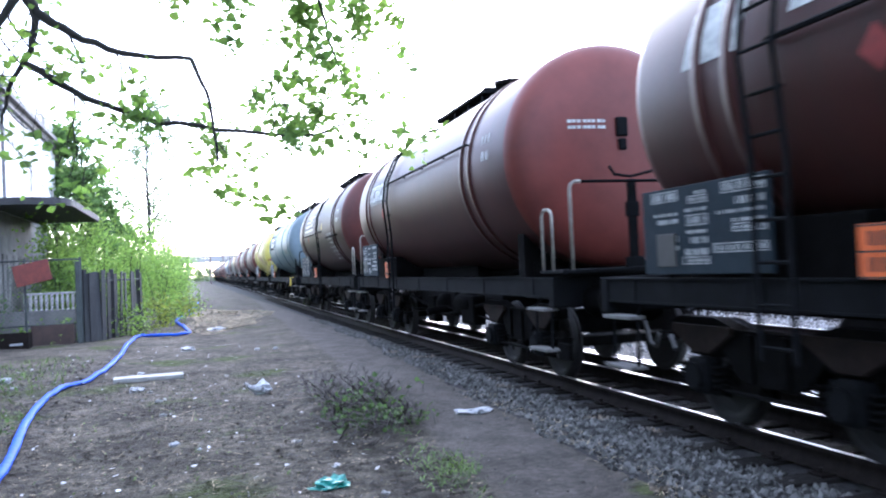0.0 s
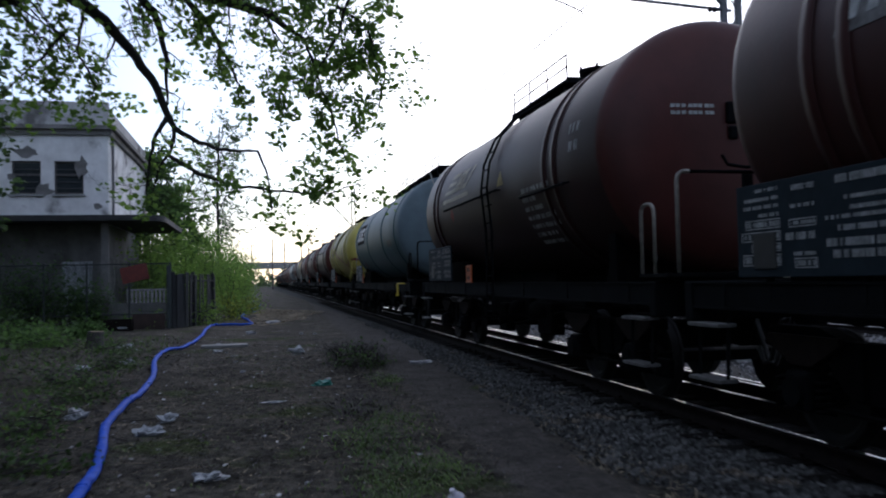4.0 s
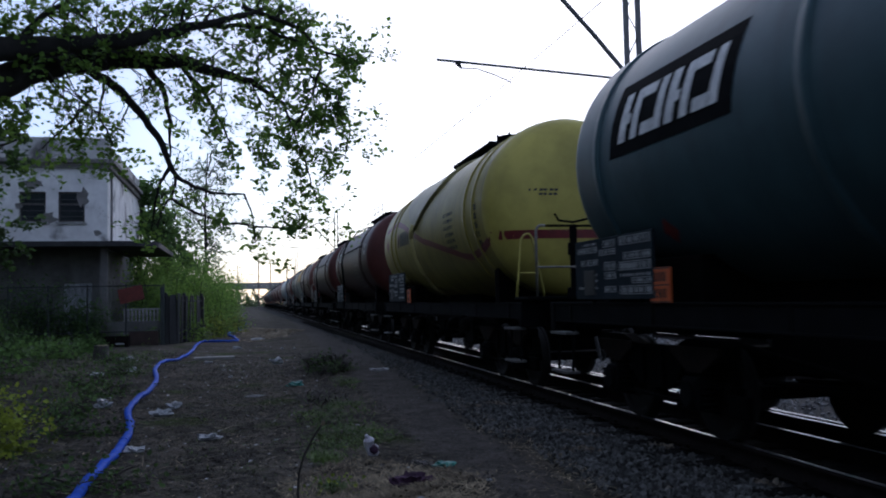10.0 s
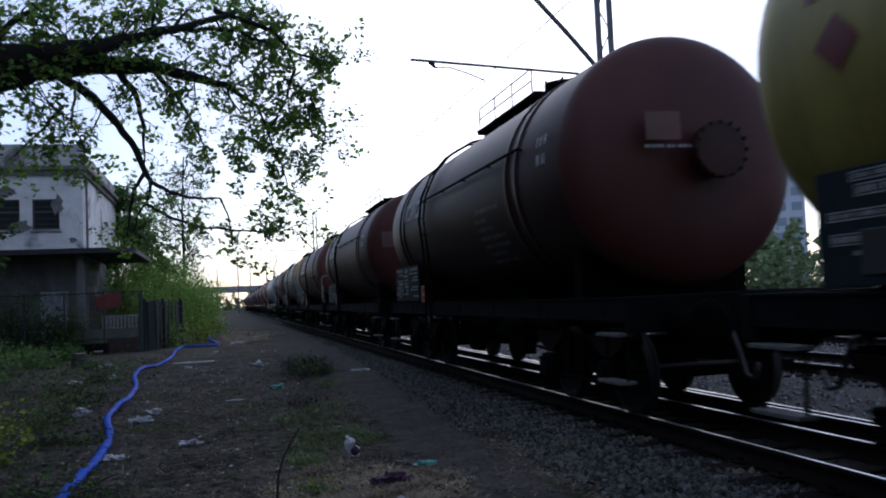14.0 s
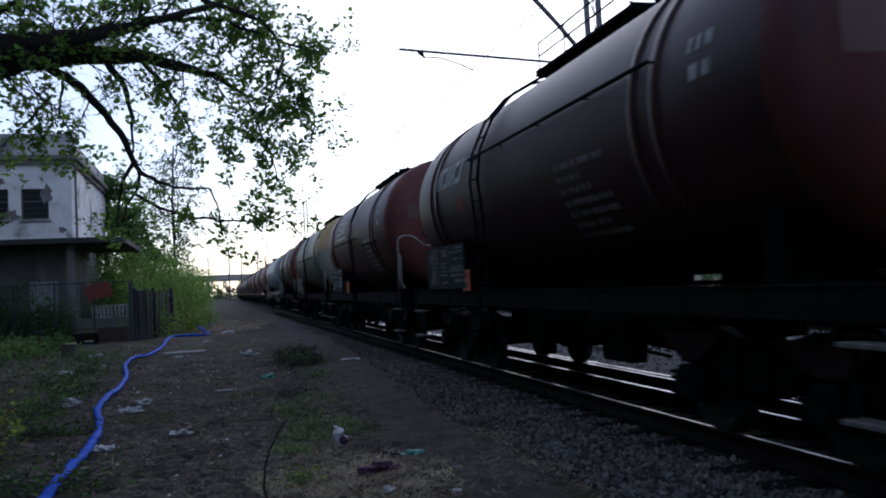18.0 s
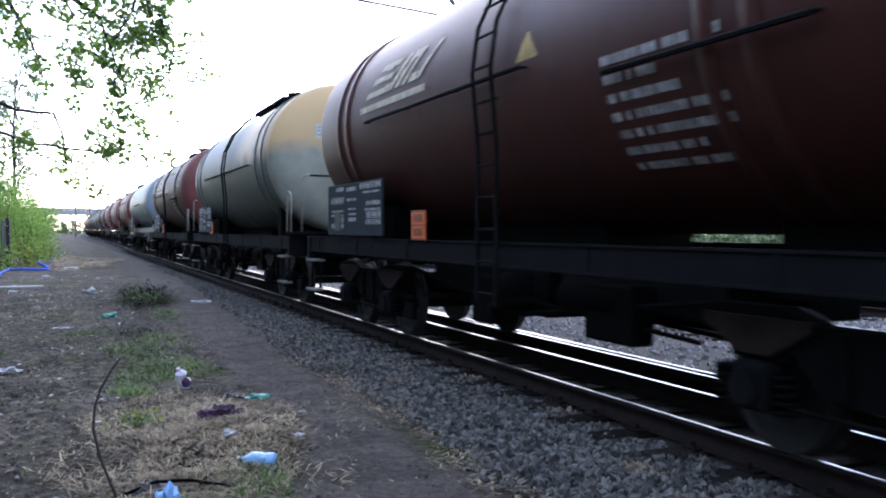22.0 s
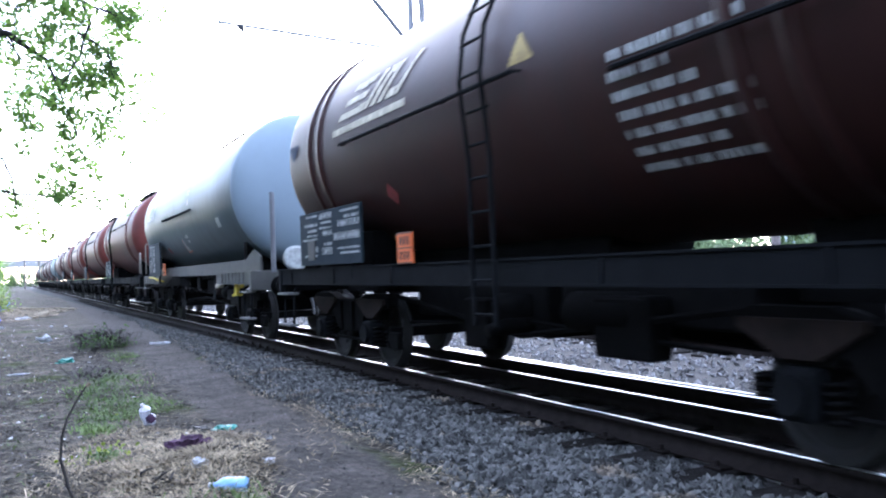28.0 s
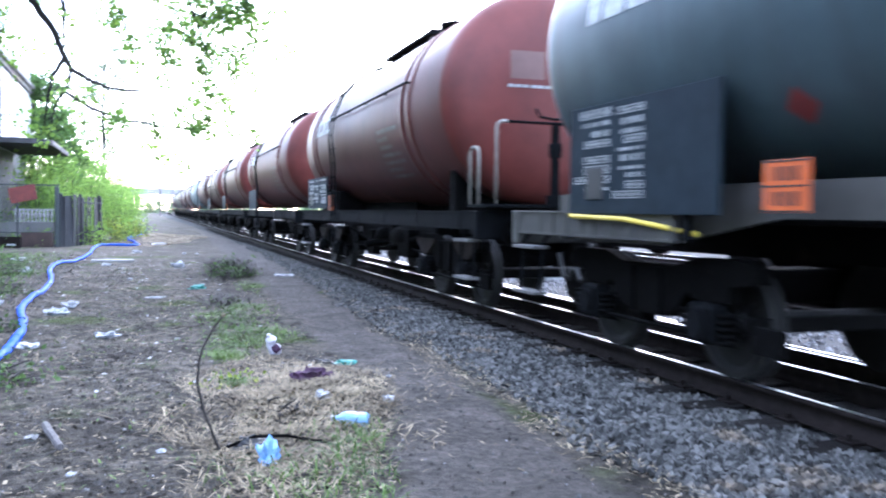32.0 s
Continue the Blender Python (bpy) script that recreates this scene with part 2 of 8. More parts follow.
M_ORANGE = material("orange_plate", (0.62, 0.12, 0.02), (0.48, 0.09, 0.018), rough=0.45, scale=7, bump=0.03)
M_BOARDWHITE = material("board_lettering_paint", (0.33, 0.34, 0.335), (0.15, 0.155, 0.15), rough=0.7, scale=11, bump=0.05)
M_BLACK = material("black_marking", (0.02, 0.02, 0.02), (0.012, 0.012, 0.012), rough=0.5, scale=7, bump=0.0)
M_REDMARK = material("red_marking", (0.16, 0.016, 0.016), (0.1, 0.012, 0.012), rough=0.5, scale=7, bump=0.0)
M_CRADLE = material("cradle_paint", (0.032, 0.036, 0.034), (0.02, 0.022, 0.022), rough=0.7, scale=3, bump=0.1, c3=(0.09, 0.085, 0.075), spots=0.66)
M_CREAMMARK = material("cream_marking", (0.52, 0.46, 0.34), (0.27, 0.235, 0.17), rough=0.65, scale=9, bump=0.05)
M_TREADPLATE = material("worn_tread_plate", (0.13, 0.125, 0.12), (0.06, 0.058, 0.055), rough=0.6, scale=12, bump=0.1)
M_RUSTPLATE = material("rusty_bogie_plate", (0.02, 0.013, 0.011), (0.009, 0.007, 0.006), rough=0.85, scale=5, bump=0.2, spec=0.1)
M_CREAMFRAME = material("cream_frame_paint", (0.048, 0.046, 0.039), (0.028, 0.027, 0.024), rough=0.6, scale=2.5, bump=0.1, c3=(0.05, 0.048, 0.045), spots=0.6)
M_FADED = material("faded_white_marking", (0.17, 0.165, 0.16), (0.07, 0.065, 0.062), rough=0.7, scale=9, bump=0.05)
M_OLIVE = material("dark_olive_marking", (0.05, 0.05, 0.03), (0.03, 0.03, 0.02), rough=0.7, scale=9, bump=0.05)
M_DULLRED = material("faded_red_marking", (0.22, 0.022, 0.02), (0.14, 0.02, 0.018), rough=0.7, scale=7, bump=0.0)
M_YELLOWPIPE = material("yellow_pipe", (0.65, 0.5, 0.05), (0.5, 0.38, 0.04), rough=0.5, scale=9, bump=0.03)
M_BLUEMARK = material("faded_blue_marking", (0.012, 0.022, 0.05), (0.008, 0.014, 0.03), rough=0.7, scale=9, bump=0.0)
M_DULLYELLOW = material("worn_yellow_marking", (0.4, 0.29, 0.07), (0.2, 0.14, 0.04), rough=0.6, scale=9, bump=0.03)
M_HOSE = material("blue_hose", (0.013, 0.09, 0.6), (0.009, 0.055, 0.38), rough=0.7, scale=12, bump=0.25, bump_scale=14, c3=(0.1, 0.22, 0.6), spots=0.72, spec=0.14)
M_BARK = material("bark", (0.018, 0.0155, 0.0135), (0.008, 0.007, 0.0065), rough=0.95, scale=6, stretch=(1, 1, 0.3), bump=0.9, bump_scale=16)
M_TWIG = material("twig", (0.035, 0.029, 0.024), (0.02, 0.017, 0.015), rough=0.9, scale=9, bump=0)
M_LEAF = leafy("maple_leaves", (0.2, 0.32, 0.055), (0.09, 0.165, 0.036), thin=0.55)
M_BUSHLEAF = leafy("bush_leaves", (0.24, 0.37, 0.07), (0.13, 0.23, 0.045), thin=0.45)
M_HEDGELEAF = leafy("hedge_leaves", (0.12, 0.21, 0.06), (0.055, 0.1, 0.03), thin=0.5)
M_DARKLEAF = leafy("undergrowth_leaves", (0.08, 0.135, 0.038), (0.038, 0.07, 0.022), thin=0.4)
M_YELLOWLEAF = leafy("golden_leaves", (0.26, 0.31, 0.045), (0.13, 0.18, 0.03), thin=0.4)
M_SHRUBLEAF = leafy("yellow_green_leaves", (0.33, 0.4, 0.05), (0.17, 0.22, 0.03), thin=0.45)
M_GRASS = leafy("grass_blades", (0.1, 0.16, 0.035), (0.05, 0.085, 0.022), thin=0.3)
M_STRAW = material("straw", (0.31, 0.255, 0.17), (0.1, 0.08, 0.052), rough=0.9, scale=2, bump=0, per_island=0.6, spec=0.2)
M_PLASTER = material("old_plaster", (0.78, 0.765, 0.76), (0.56, 0.545, 0.54), rough=0.9, scale=1.2, detail=10, bump=0.35, bump_scale=14, c3=(0.25, 0.24, 0.235), spots=0.57, c3_scale=0.8)
M_PLASTER3 = material("weathered_plaster", (0.52, 0.51, 0.505), (0.32, 0.31, 0.305), rough=0.9, scale=1.4, detail=10, bump=0.35, c3=(0.12, 0.115, 0.11), spots=0.58)
M_PLASTER2 = material("dark_blotched_plaster", (0.2, 0.19, 0.185), (0.11, 0.105, 0.1), rough=0.9, scale=1.6, detail=10, bump=0.35, c3=(0.35, 0.34, 0.33), spots=0.64)
M_WHITEWASH = material("flaking_whitewash", (0.55, 0.55, 0.58), (0.2, 0.2, 0.22), rough=0.9, scale=3, stretch=(5, 5, 0.6), bump=0.3, c3=(0.08, 0.075, 0.08), spots=0.58)
M_ROOF = material("tarred_roof", (0.035, 0.034, 0.036), (0.02, 0.02, 0.021), rough=0.85, scale=3, bump=0.4)
M_CONCRETE = material("concrete", (0.3, 0.3, 0.29), (0.2, 0.2, 0.195), rough=0.9, scale=4, bump=0.4)
M_GLASS = material("window_glass", (0.03, 0.035, 0.04), (0.02, 0.024, 0.03), rough=0.12, scale=2, bump=0.02)
M_WOODOLD = material("grey_planks", (0.11, 0.1, 0.095), (0.06, 0.055, 0.052), rough=0.9, scale=4, stretch=(4, 4, 0.5), bump=0.5, per_object=0.35)
M_WOODDARK = material("dark_planks", (0.028, 0.03, 0.031), (0.014, 0.015, 0.016), rough=0.9, scale=4, stretch=(4, 4, 0.5), bump=0.5, per_object=0.45)
M_STEEL = material("painted_steel", (0.13, 0.13, 0.14), (0.08, 0.08, 0.085), rough=0.6, scale=5, bump=0.1)
M_POLE = material("weathered_pole", (0.17, 0.14, 0.13), (0.09, 0.075, 0.07), rough=0.85, scale=5, bump=0.1)
M_WIRE = material("wire", (0.05, 0.05, 0.052), (0.03, 0.03, 0.032), rough=0.6, scale=9, bump=0)
M_GREENWIRE = material("green_wire", (0.03, 0.06, 0.048), (0.02, 0.038, 0.031), rough=0.6, scale=9, bump=0)
M_FENCESTEEL = material("dark_green_steel", (0.04, 0.05, 0.048), (0.022, 0.028, 0.027), rough=0.7, scale=5, bump=0.1)
M_RUSTSHEET = material("brown_rusty_sheet", (0.05, 0.03, 0.024), (0.025, 0.017, 0.014), rough=0.85, scale=4, bump=0.3)
M_RUST = material("rusty_sheet", (0.16, 0.035, 0.025), (0.1, 0.025, 0.02), rough=0.8, scale=5, bump=0.2)
M_PLASTIC = material("white_plastic", (0.42, 0.43, 0.45), (0.22, 0.23, 0.24), rough=0.4, scale=18, bump=0.5)
M_WHITEPLASTIC = material("clean_white_plastic", (0.68, 0.66, 0.72), (0.42, 0.4, 0.46), rough=0.4, scale=14, bump=0.4)
M_TEAL = material("teal_plastic", (0.03, 0.26, 0.21), (0.015, 0.13, 0.11), rough=0.4, scale=14, bump=0.4)
M_PURPLE = material("purple_cloth", (0.075, 0.03, 0.07), (0.03, 0.014, 0.03), rough=0.9, scale=12, bump=0.7)
M_BLUEPLASTIC = material("blue_plastic", (0.27, 0.45, 0.7), (0.16, 0.31, 0.56), rough=0.25, scale=12, bump=0.3)
# distance haze is mixed into these three colours, paler and flatter
M_TOWER = material("hazy_tower_render", (0.5, 0.54, 0.62), (0.42, 0.46, 0.54), rough=0.8, scale=0.2, bump=0)
M_TOWERGLASS = material("hazy_tower_glass", (0.25, 0.29, 0.36), (0.18, 0.22, 0.28), rough=0.2, scale=0.3, bump=0)
M_FARTREE = leafy("hazy_far_trees", (0.2, 0.26, 0.13), (0.12, 0.17, 0.08))


# ---- shared mesh builders ----
MESHES = {}


def finish(bm, name, mat, smooth=False):
    me = bpy.data.meshes.new(name)
    bm.to_mesh(me)
    bm.free()
    me.materials.append(mat)
    if smooth:
        me.polygons.foreach_set("use_smooth", [True] * len(me.polygons))
    return me


def part(name, me, parent, label="", at=None):
    """One mesh as ONE object under a thing or a part."""
    ob = new(name, me)
    ob.parent = parent
    if at is not None:
        ob.matrix_basis = at
    if label:
        ob["label"] = label
    return ob


def thing(name, label, category, group="", at=None, me=None, kind=""):
    ob = new(name, me)
    if at is not None:
        ob.matrix_basis = at
    return tagged(ob, label, category, group, kind)


def box(bm, x0, y0, z0, x1, y1, z1, bev=0.0):
    made = bmesh.ops.create_cube(bm, size=1)["verts"]
    for v in made:
        v.co = Vector(((x0 + x1) / 2 + v.co.x * (x1 - x0), (y0 + y1) / 2 + v.co.y * (y1 - y0), (z0 + z1) / 2 + v.co.z * (z1 - z0)))
    if bev:
        es = list({e for v in made for e in v.link_edges})
        bmesh.ops.bevel(bm, geom=es, offset=bev, segments=2, affect="EDGES", profile=0.5)
    return made


def tube(bm, pts, r, seg=8, cap=True, radii=None):
    """A round bar along points."""
    pts = [Vector(p) for p in pts]
    rings, side = [], None
    for i, p in enumerate(pts):
        d = (pts[min(i + 1, len(pts) - 1)] - pts[max(i - 1, 0)]).normalized()
        if side is None:
            side = d.orthogonal().normalized()
        side = (side - d * side.dot(d)).normalized()
        up = d.cross(side)
        rr = radii[i] if radii else r
        rings.append([bm.verts.new(p + (side * math.cos(a) + up * math.sin(a)) * rr) for a in (2 * math.pi * k / seg for k in range(seg))])
    for a, b in zip(rings, rings[1:]):
        for k in range(seg):
            bm.faces.new((a[k], a[(k + 1) % seg], b[(k + 1) % seg], b[k]))
    if cap:
        bm.faces.new(rings[0][::-1])
        bm.faces.new(rings[-1])


def lathe_y(bm, prof, seg=48, cx=0.0, cz=0.0):
    """Turn a profile of (y, radius) about an axis along y."""
    rings = []
    for y, r in prof:
        if r < 1e-4:
            rings.append([bm.verts.new((cx, y, cz))])
        else:
            rings.append([bm.verts.new((cx + r * math.cos(2 * math.pi * k / seg), y, cz + r * math.sin(2 * math.pi * k / seg))) for k in range(seg)])
    for a, b in zip(rings, rings[1:]):
        for k in range(seg):
            k2 = (k + 1) % seg
            if len(a) == 1:
                bm.faces.new((a[0], b[k2], b[k]))
            elif len(b) == 1:
                bm.faces.new((a[k], a[k2], b[0]))
            else:
                bm.faces.new((a[k], a[k2], b[k2], b[k]))
    bmesh.ops.recalc_face_normals(bm, faces=bm.faces)


def lathe_x(bm, prof, seg=24, cy=0.0, cz=0.0):
    n0 = len(bm.verts)
    bm2 = bmesh.new()
    lathe_y(bm2, prof, seg)
    me = bpy.data.meshes.new("tmp")
    bm2.to_mesh(me)
    bm2.free()
    me.transform(pose(0, cy, cz, 0, 0, -90))
    bm.from_mesh(me)
    bpy.data.meshes.remove(me)


def mesh_of(key, mat, build, smooth=False):
    """Build a mesh once, then share it."""
    k = (key, mat.name)
    if k not in MESHES:
        bm = bmesh.new()
        build(bm)
        MESHES[k] = finish(bm, key, mat, smooth)
    return MESHES[k]


def bars(bm, rows, x, side=-1, seed=0):
    """Lines of unreadable writing as thin raised bars on a plane of constant x. rows: (y0, y1, z0, z1)."""
    for y0, y1, z0, z1 in rows:
        box(bm, x - 0.004, y0, z0, x + 0.004, y1, z1)


# ---- the line: rails, sleepers, ballast ----
# the line runs a little to the right of straight ahead
RAIL_TOP, TRACK_X, LINE_TURN = 0.19, 5.23, 0.6
LINE_SLOPE = math.tan(radians(LINE_TURN))
RAIL_NEAR, RAIL_FAR = TRACK_X - 0.77, TRACK_X + 0.77


def rail_mesh(bm, y0, y1):
    w = [(-0.075, -0.17), (0.075, -0.17), (0.075, -0.158), (0.012, -0.13), (0.012, -0.05), (0.036, -0.04), (0.036, -0.008), (-0.036, -0.008), (-0.036, -0.04), (-0.012, -0.05), (-0.012, -0.13), (-0.075, -0.158)]
    ys = [y0 + (y1 - y0) * i / 8 for i in range(9)]
    rings = [[bm.verts.new((x, y, z)) for x, z in w] for y in ys]
    for a, b in zip(rings, rings[1:]):
        for k in range(len(w)):
            bm.faces.new((a[k], b[k], b[(k + 1) % len(w)], a[(k + 1) % len(w)]))
    bm.faces.new(rings[0])
    bm.faces.new(rings[-1][::-1])


def rail_head(bm, y0, y1):
    box(bm, -0.013, y0, -0.006, 0.013, y1, 0.0)


def sleeper(bm):
    box(bm, -1.3, -0.125, -0.16, 1.3, 0.125, 0.0, 0.012)


def chair_plate(bm):
    box(bm, -0.17, -0.08, 0.0, 0.17, 0.08, 0.02, 0.004)
    for sx in (-0.12, 0.12):
        tube(bm, [(sx, 0, 0.0), (sx, 0, 0.06)], 0.02, 6)


def railway_track(cx, y0, y1, label, near):
    tr = thing("railway_track", label, "railway track", kind="structure", at=pose(cx, 0, RAIL_TOP, 0, 0, -LINE_TURN))
    for sx in (-0.77, 0.77):
        r = part("rail", mesh_of("rail", M_RAIL, lambda bm: rail_mesh(bm, -40, 420), True), tr, at=pose(sx, 0, 0))
        part("rail_head", mesh_of("rail_head", M_RAILTOP, lambda bm: rail_head(bm, -40, 420)), r, "polished running surface", pose(0, 0, 0.0005))
    y = y0
    while y < y1:
        s = part("sleeper", mesh_of("sleeper", M_SLEEPER, sleeper), tr, at=pose(random.uniform(-0.04, 0.04), y, -0.175, 0, 0, random.uniform(-0.7, 0.7)))
        if near and y < 22:
            part("base_plate", mesh_of("base_plate", M_RAIL, chair_plate), s, at=pose(-0.77, 0, 0.002))
            part("base_plate", mesh_of("base_plate", M_RAIL, chair_plate), s, at=pose(0.77, 0, 0.002))
        y += 0.62
    return tr


railway_track(TRACK_X, -2, 70, "worn steel rails on dark timber sleepers in grey ballast", True)
railway_track(TRACK_X + 5.2, 2, 60, "second line of worn steel rails in pale ballast", False)
railway_track(TRACK_X + 10.2, 10, 60, "third line of steel rails in pale ballast", False)
# a spare rail lying between the running rails, and one beyond them
for sx, lab in ((0.22, "old rail lying loose between the running rails"), (1.05, "old rail lying loose beside the track")):
    sp = thing("spare_rail", lab, "rail", at=pose(TRACK_X + sx, 0, RAIL_TOP - 0.03, 0, 0, -LINE_TURN))
    part("rail", mesh_of("rail", M_RAIL, lambda bm: rail_mesh(bm, -40, 420), True), sp)
    part("rail_head", mesh_of("rail_head", M_RAILTOP, lambda bm: rail_head(bm, -40, 420)), sp, "worn bright edge", pose(0, 0, 0.0005))


# ---- ground: one sheet to the horizon ----
def smooth(a, b, x):
    t = max(0.0, min(1.0, (x - a) / (b - a)))
    return t * t * (3 - 2 * t)


def bump_at(x, y, cx, cy, r, h):
    d = math.hypot((x - cx), (y - cy)) / r
    return h * max(0.0, 1 - d * d) ** 2


def strip_mid(y):
    """Middle of the clean trodden strip beside the ballast."""
    return 1.99 + 0.045 * y - 0.12 * max(0.0, 6.5 - y)


def strip_half(y):
    return 0.26 + 0.012 * y + 0.12 * max(0.0, 6.5 - y)


def bed_edge(y):
    """Where the ballast begins."""
    return min(4.1, 2.83 + 0.012 * y + 0.045 * max(0.0, y - 12))


def ground_z(x, y):
    n1 = noise.noise(Vector((x * 0.35, y * 0.35, 3.1)))
    n2 = noise.noise(Vector((x * 1.3, y * 1.3, 7.7)))
    n3 = noise.noise(Vector((x * 4.1, y * 4.1, 1.7)))
    far = smooth(90, 160, math.hypot(x, y))
    n4 = noise.noise(Vector((x * 9.0, y * 9.0, 4.4)))
    strip = 1 - 0.75 * (1 - smooth(-0.05, 0.18, abs(x - strip_mid(y)) - strip_half(y)))
    rough = 0.06 * n1 + (0.03 * n2 + 0.022 * n3 + 0.012 * n4) * strip
    bed = smooth(-0.08, 0.3, x - bed_edge(y)) * (1 - smooth(19, 22, x))
    z = rough * (1 - bed) * (1 - far) + bed * (0.012 * n2 + 0.012 * smooth(0.2, 0.7, x - bed_edge(y)) * (1 - smooth(4.15, 4.35, x)))
    z += 0.35 * smooth(-2.6, -6, x) * (1 - far) * smooth(2, 8, y) * (1 - smooth(22, 30, y))
    z += bump_at(x, y, 1.55, 6.7, 1.5, 0.10) + bump_at(x, y, 2.0, 20.8, 1.6, 0.16) + bump_at(x, y, 0.9, 12.5, 1.4, 0.05)
    z -= bump_at(x, y, 2.5, 11, 1.2, 0.05)
    z += 0.25 * smooth(20, 30, x) * (1 - far)
    z -= 0.015
    return z


def axis(lo, hi, fine0, fine1, step, grow):
    a = [fine0]
    while a[-1] < fine1:
        a.append(a[-1] + step)
    s = step
    while a[-1] < hi:
        s *= grow
        a.append(a[-1] + s)
    s, b = step, [fine0]
    while b[-1] > lo:
        s *= grow
        b.append(b[-1] - s)
    return b[:0:-1] + a


def sheet(xs, ys):
    verts = [(x, y, ground_z(x, y)) for y in ys for x in xs]
    nx = len(xs)
    faces = [(j * nx + i, j * nx + i + 1, (j + 1) * nx + i + 1, (j + 1) * nx + i) for j in range(len(ys) - 1) for i in range(nx - 1)]
    me = bpy.data.meshes.new("ground")
    me.from_pydata(verts, [], faces)
    me.polygons.foreach_set("use_smooth", [True] * len(me.polygons))
    return me


ground_me = sheet(axis(-1800, 1800, -4.0, 8.0, 0.13, 1.16), axis(-900, 2200, 1.5, 26.0, 0.14, 1.14))
ground_me.materials.append(M_EARTH)
ground_me.materials.append(M_BALLAST)
for p in ground_me.polygons:
    if bed_edge(p.center.y) + 0.04 < p.center.x < 22:
        p.material_index = 1
ground = thing("ground", "dark trodden earth with weeds and litter beside the railway", "ground", me=ground_me, kind="structure")


def on_strip(x, y):
    """The clean trodden strip beside the ballast."""
    return abs(x - strip_mid(y) + 0.3 * noise.noise(Vector((x * 1.1, y * 1.1, 0)))) < strip_half(y) + 0.05 and y < 26


def stone_field(name, n, area, size, seed, mat, label, lift=0.0):
    """Loose broken stones: each a squashed, jittered octahedron-like lump."""
    rnd = random.Random(seed)
    base = [(1, 0, 0), (-1, 0, 0), (0, 1, 0), (0, -1, 0), (0, 0, 1), (0, 0, -1), (0.6, 0.6, 0.5), (-0.6, 0.5, 0.55)]
    fidx = [(0, 6, 4), (6, 2, 4), (2, 7, 4), (7, 1, 4), (1, 3, 4), (3, 0, 4), (0, 2, 6), (2, 1, 7), (2, 0, 5), (1, 2, 5), (3, 1, 5), (0, 3, 5)]
    vs, fs = [], []
    while len(vs) < n * 8:
        x, y = area(rnd)
        if on_strip(x, y) and rnd.random() < (0.93 if size > 0.02 else 0.6):
            n -= 1
            continue
        out = abs(x - TRACK_X - LINE_SLOPE * y)
        if out < 1.33 and (y + 2 + 0.15) % 0.62 < 0.3 and rnd.random() < (0.92 if out < 1.15 else 0.7):
            n -= 1
            continue
        s = size * rnd.uniform(0.55, 1.3)
        e = Euler((rnd.uniform(0, 6.3), rnd.uniform(0, 6.3), rnd.uniform(0, 6.3))).to_matrix()
        sc = Vector((s * rnd.uniform(0.8, 1.3), s * rnd.uniform(0.7, 1.0), s * rnd.uniform(0.42, 0.75)))
        o = len(vs)
        z = ground_z(x, y) + lift + s * 0.2
        for b in base:
            v = e @ Vector((b[0] * sc.x * rnd.uniform(0.8, 1.15), b[1] * sc.y * rnd.uniform(0.8, 1.15), b[2] * sc.z * rnd.uniform(0.8, 1.15)))
            vs.append((x + v.x, y + v.y, z + v.z))
        fs += [(o + a, o + b, o + c) for a, b, c in fidx]
    me = bpy.data.meshes.new(name)
    me.from_pydata(vs, [], fs)
    me.materials.append(mat)
    return thing(name, label, "ballast", me=me, kind="stuff")


def shoulder(rnd):
    y = 2.5 + 38 * rnd.random() ** 1.6
    lo = bed_edge(y) - 0.08 + 0.07 * math.sin(y * 0.9) + 0.07 * math.sin(y * 2.3)
    x = lo + (4.36 - lo) * rnd.random() ** 0.8
    return x, y


stone_field("ballast_stones", 25000, shoulder, 0.036, 5, M_STONE, "loose grey broken stone along the rails")
# x 4.22 to 4.5: dark stones stand in for shadow beside the near rail
stone_field("ballast_stones", 9500, lambda r: (r.choice((r.uniform(4.22, 4.5), r.uniform(4.6, 6.1), r.uniform(4.6, 6.1))), 2.5 + 30 * r.random() ** 1.5), 0.036, 6, M_STONEDARK, "oily stone between the rails, dark stone for the near rail's shadow", -0.03)
stone_field("ballast_stones", 5000, lambda r: (r.uniform(2.7, 6.6), r.uniform(-9, 2.6)), 0.045, 16, M_STONE, "loose grey broken stone along the rails")
stone_field("pale_ballast", 4000, lambda r: (r.uniform(6.3, 17), r.uniform(-9, 3)), 0.05, 17, M_STONE2, "pale broken stone between the far rails")
stone_field("pale_ballast", 15000, lambda r: (r.uniform(6.3, 17), 3 + 42 * r.random() ** 1.3), 0.045, 7, M_STONE2, "pale broken stone between the far rails")
stone_field("earth_clods", 13000, lambda r: (r.uniform(-3.5, 3.1), 2.5 + 24 * r.random() ** 1.4), 0.016, 9, M_EARTH, "clods of dark earth on the path", -0.004)
stone_field("pebbles", 2500, lambda r: (r.uniform(-2.5, 3.0), 2.5 + 25 * r.random() ** 1.4), 0.014, 8, M_STONE, "small stones trodden into the path")
stone_field("pale_pebbles", 1500, lambda r: (r.uniform(-3.2, 2.9), 2.5 + 25 * r.random() ** 1.3), 0.011, 18, M_STONE2, "small pale stones trodden into the path")


# ---- tank wagons: x across (camera's side is -x), y along, z above the rail ----
TANK_R, TANK_Z, HALF = 1.5, 2.92, 5.75
SIDE = -1.42


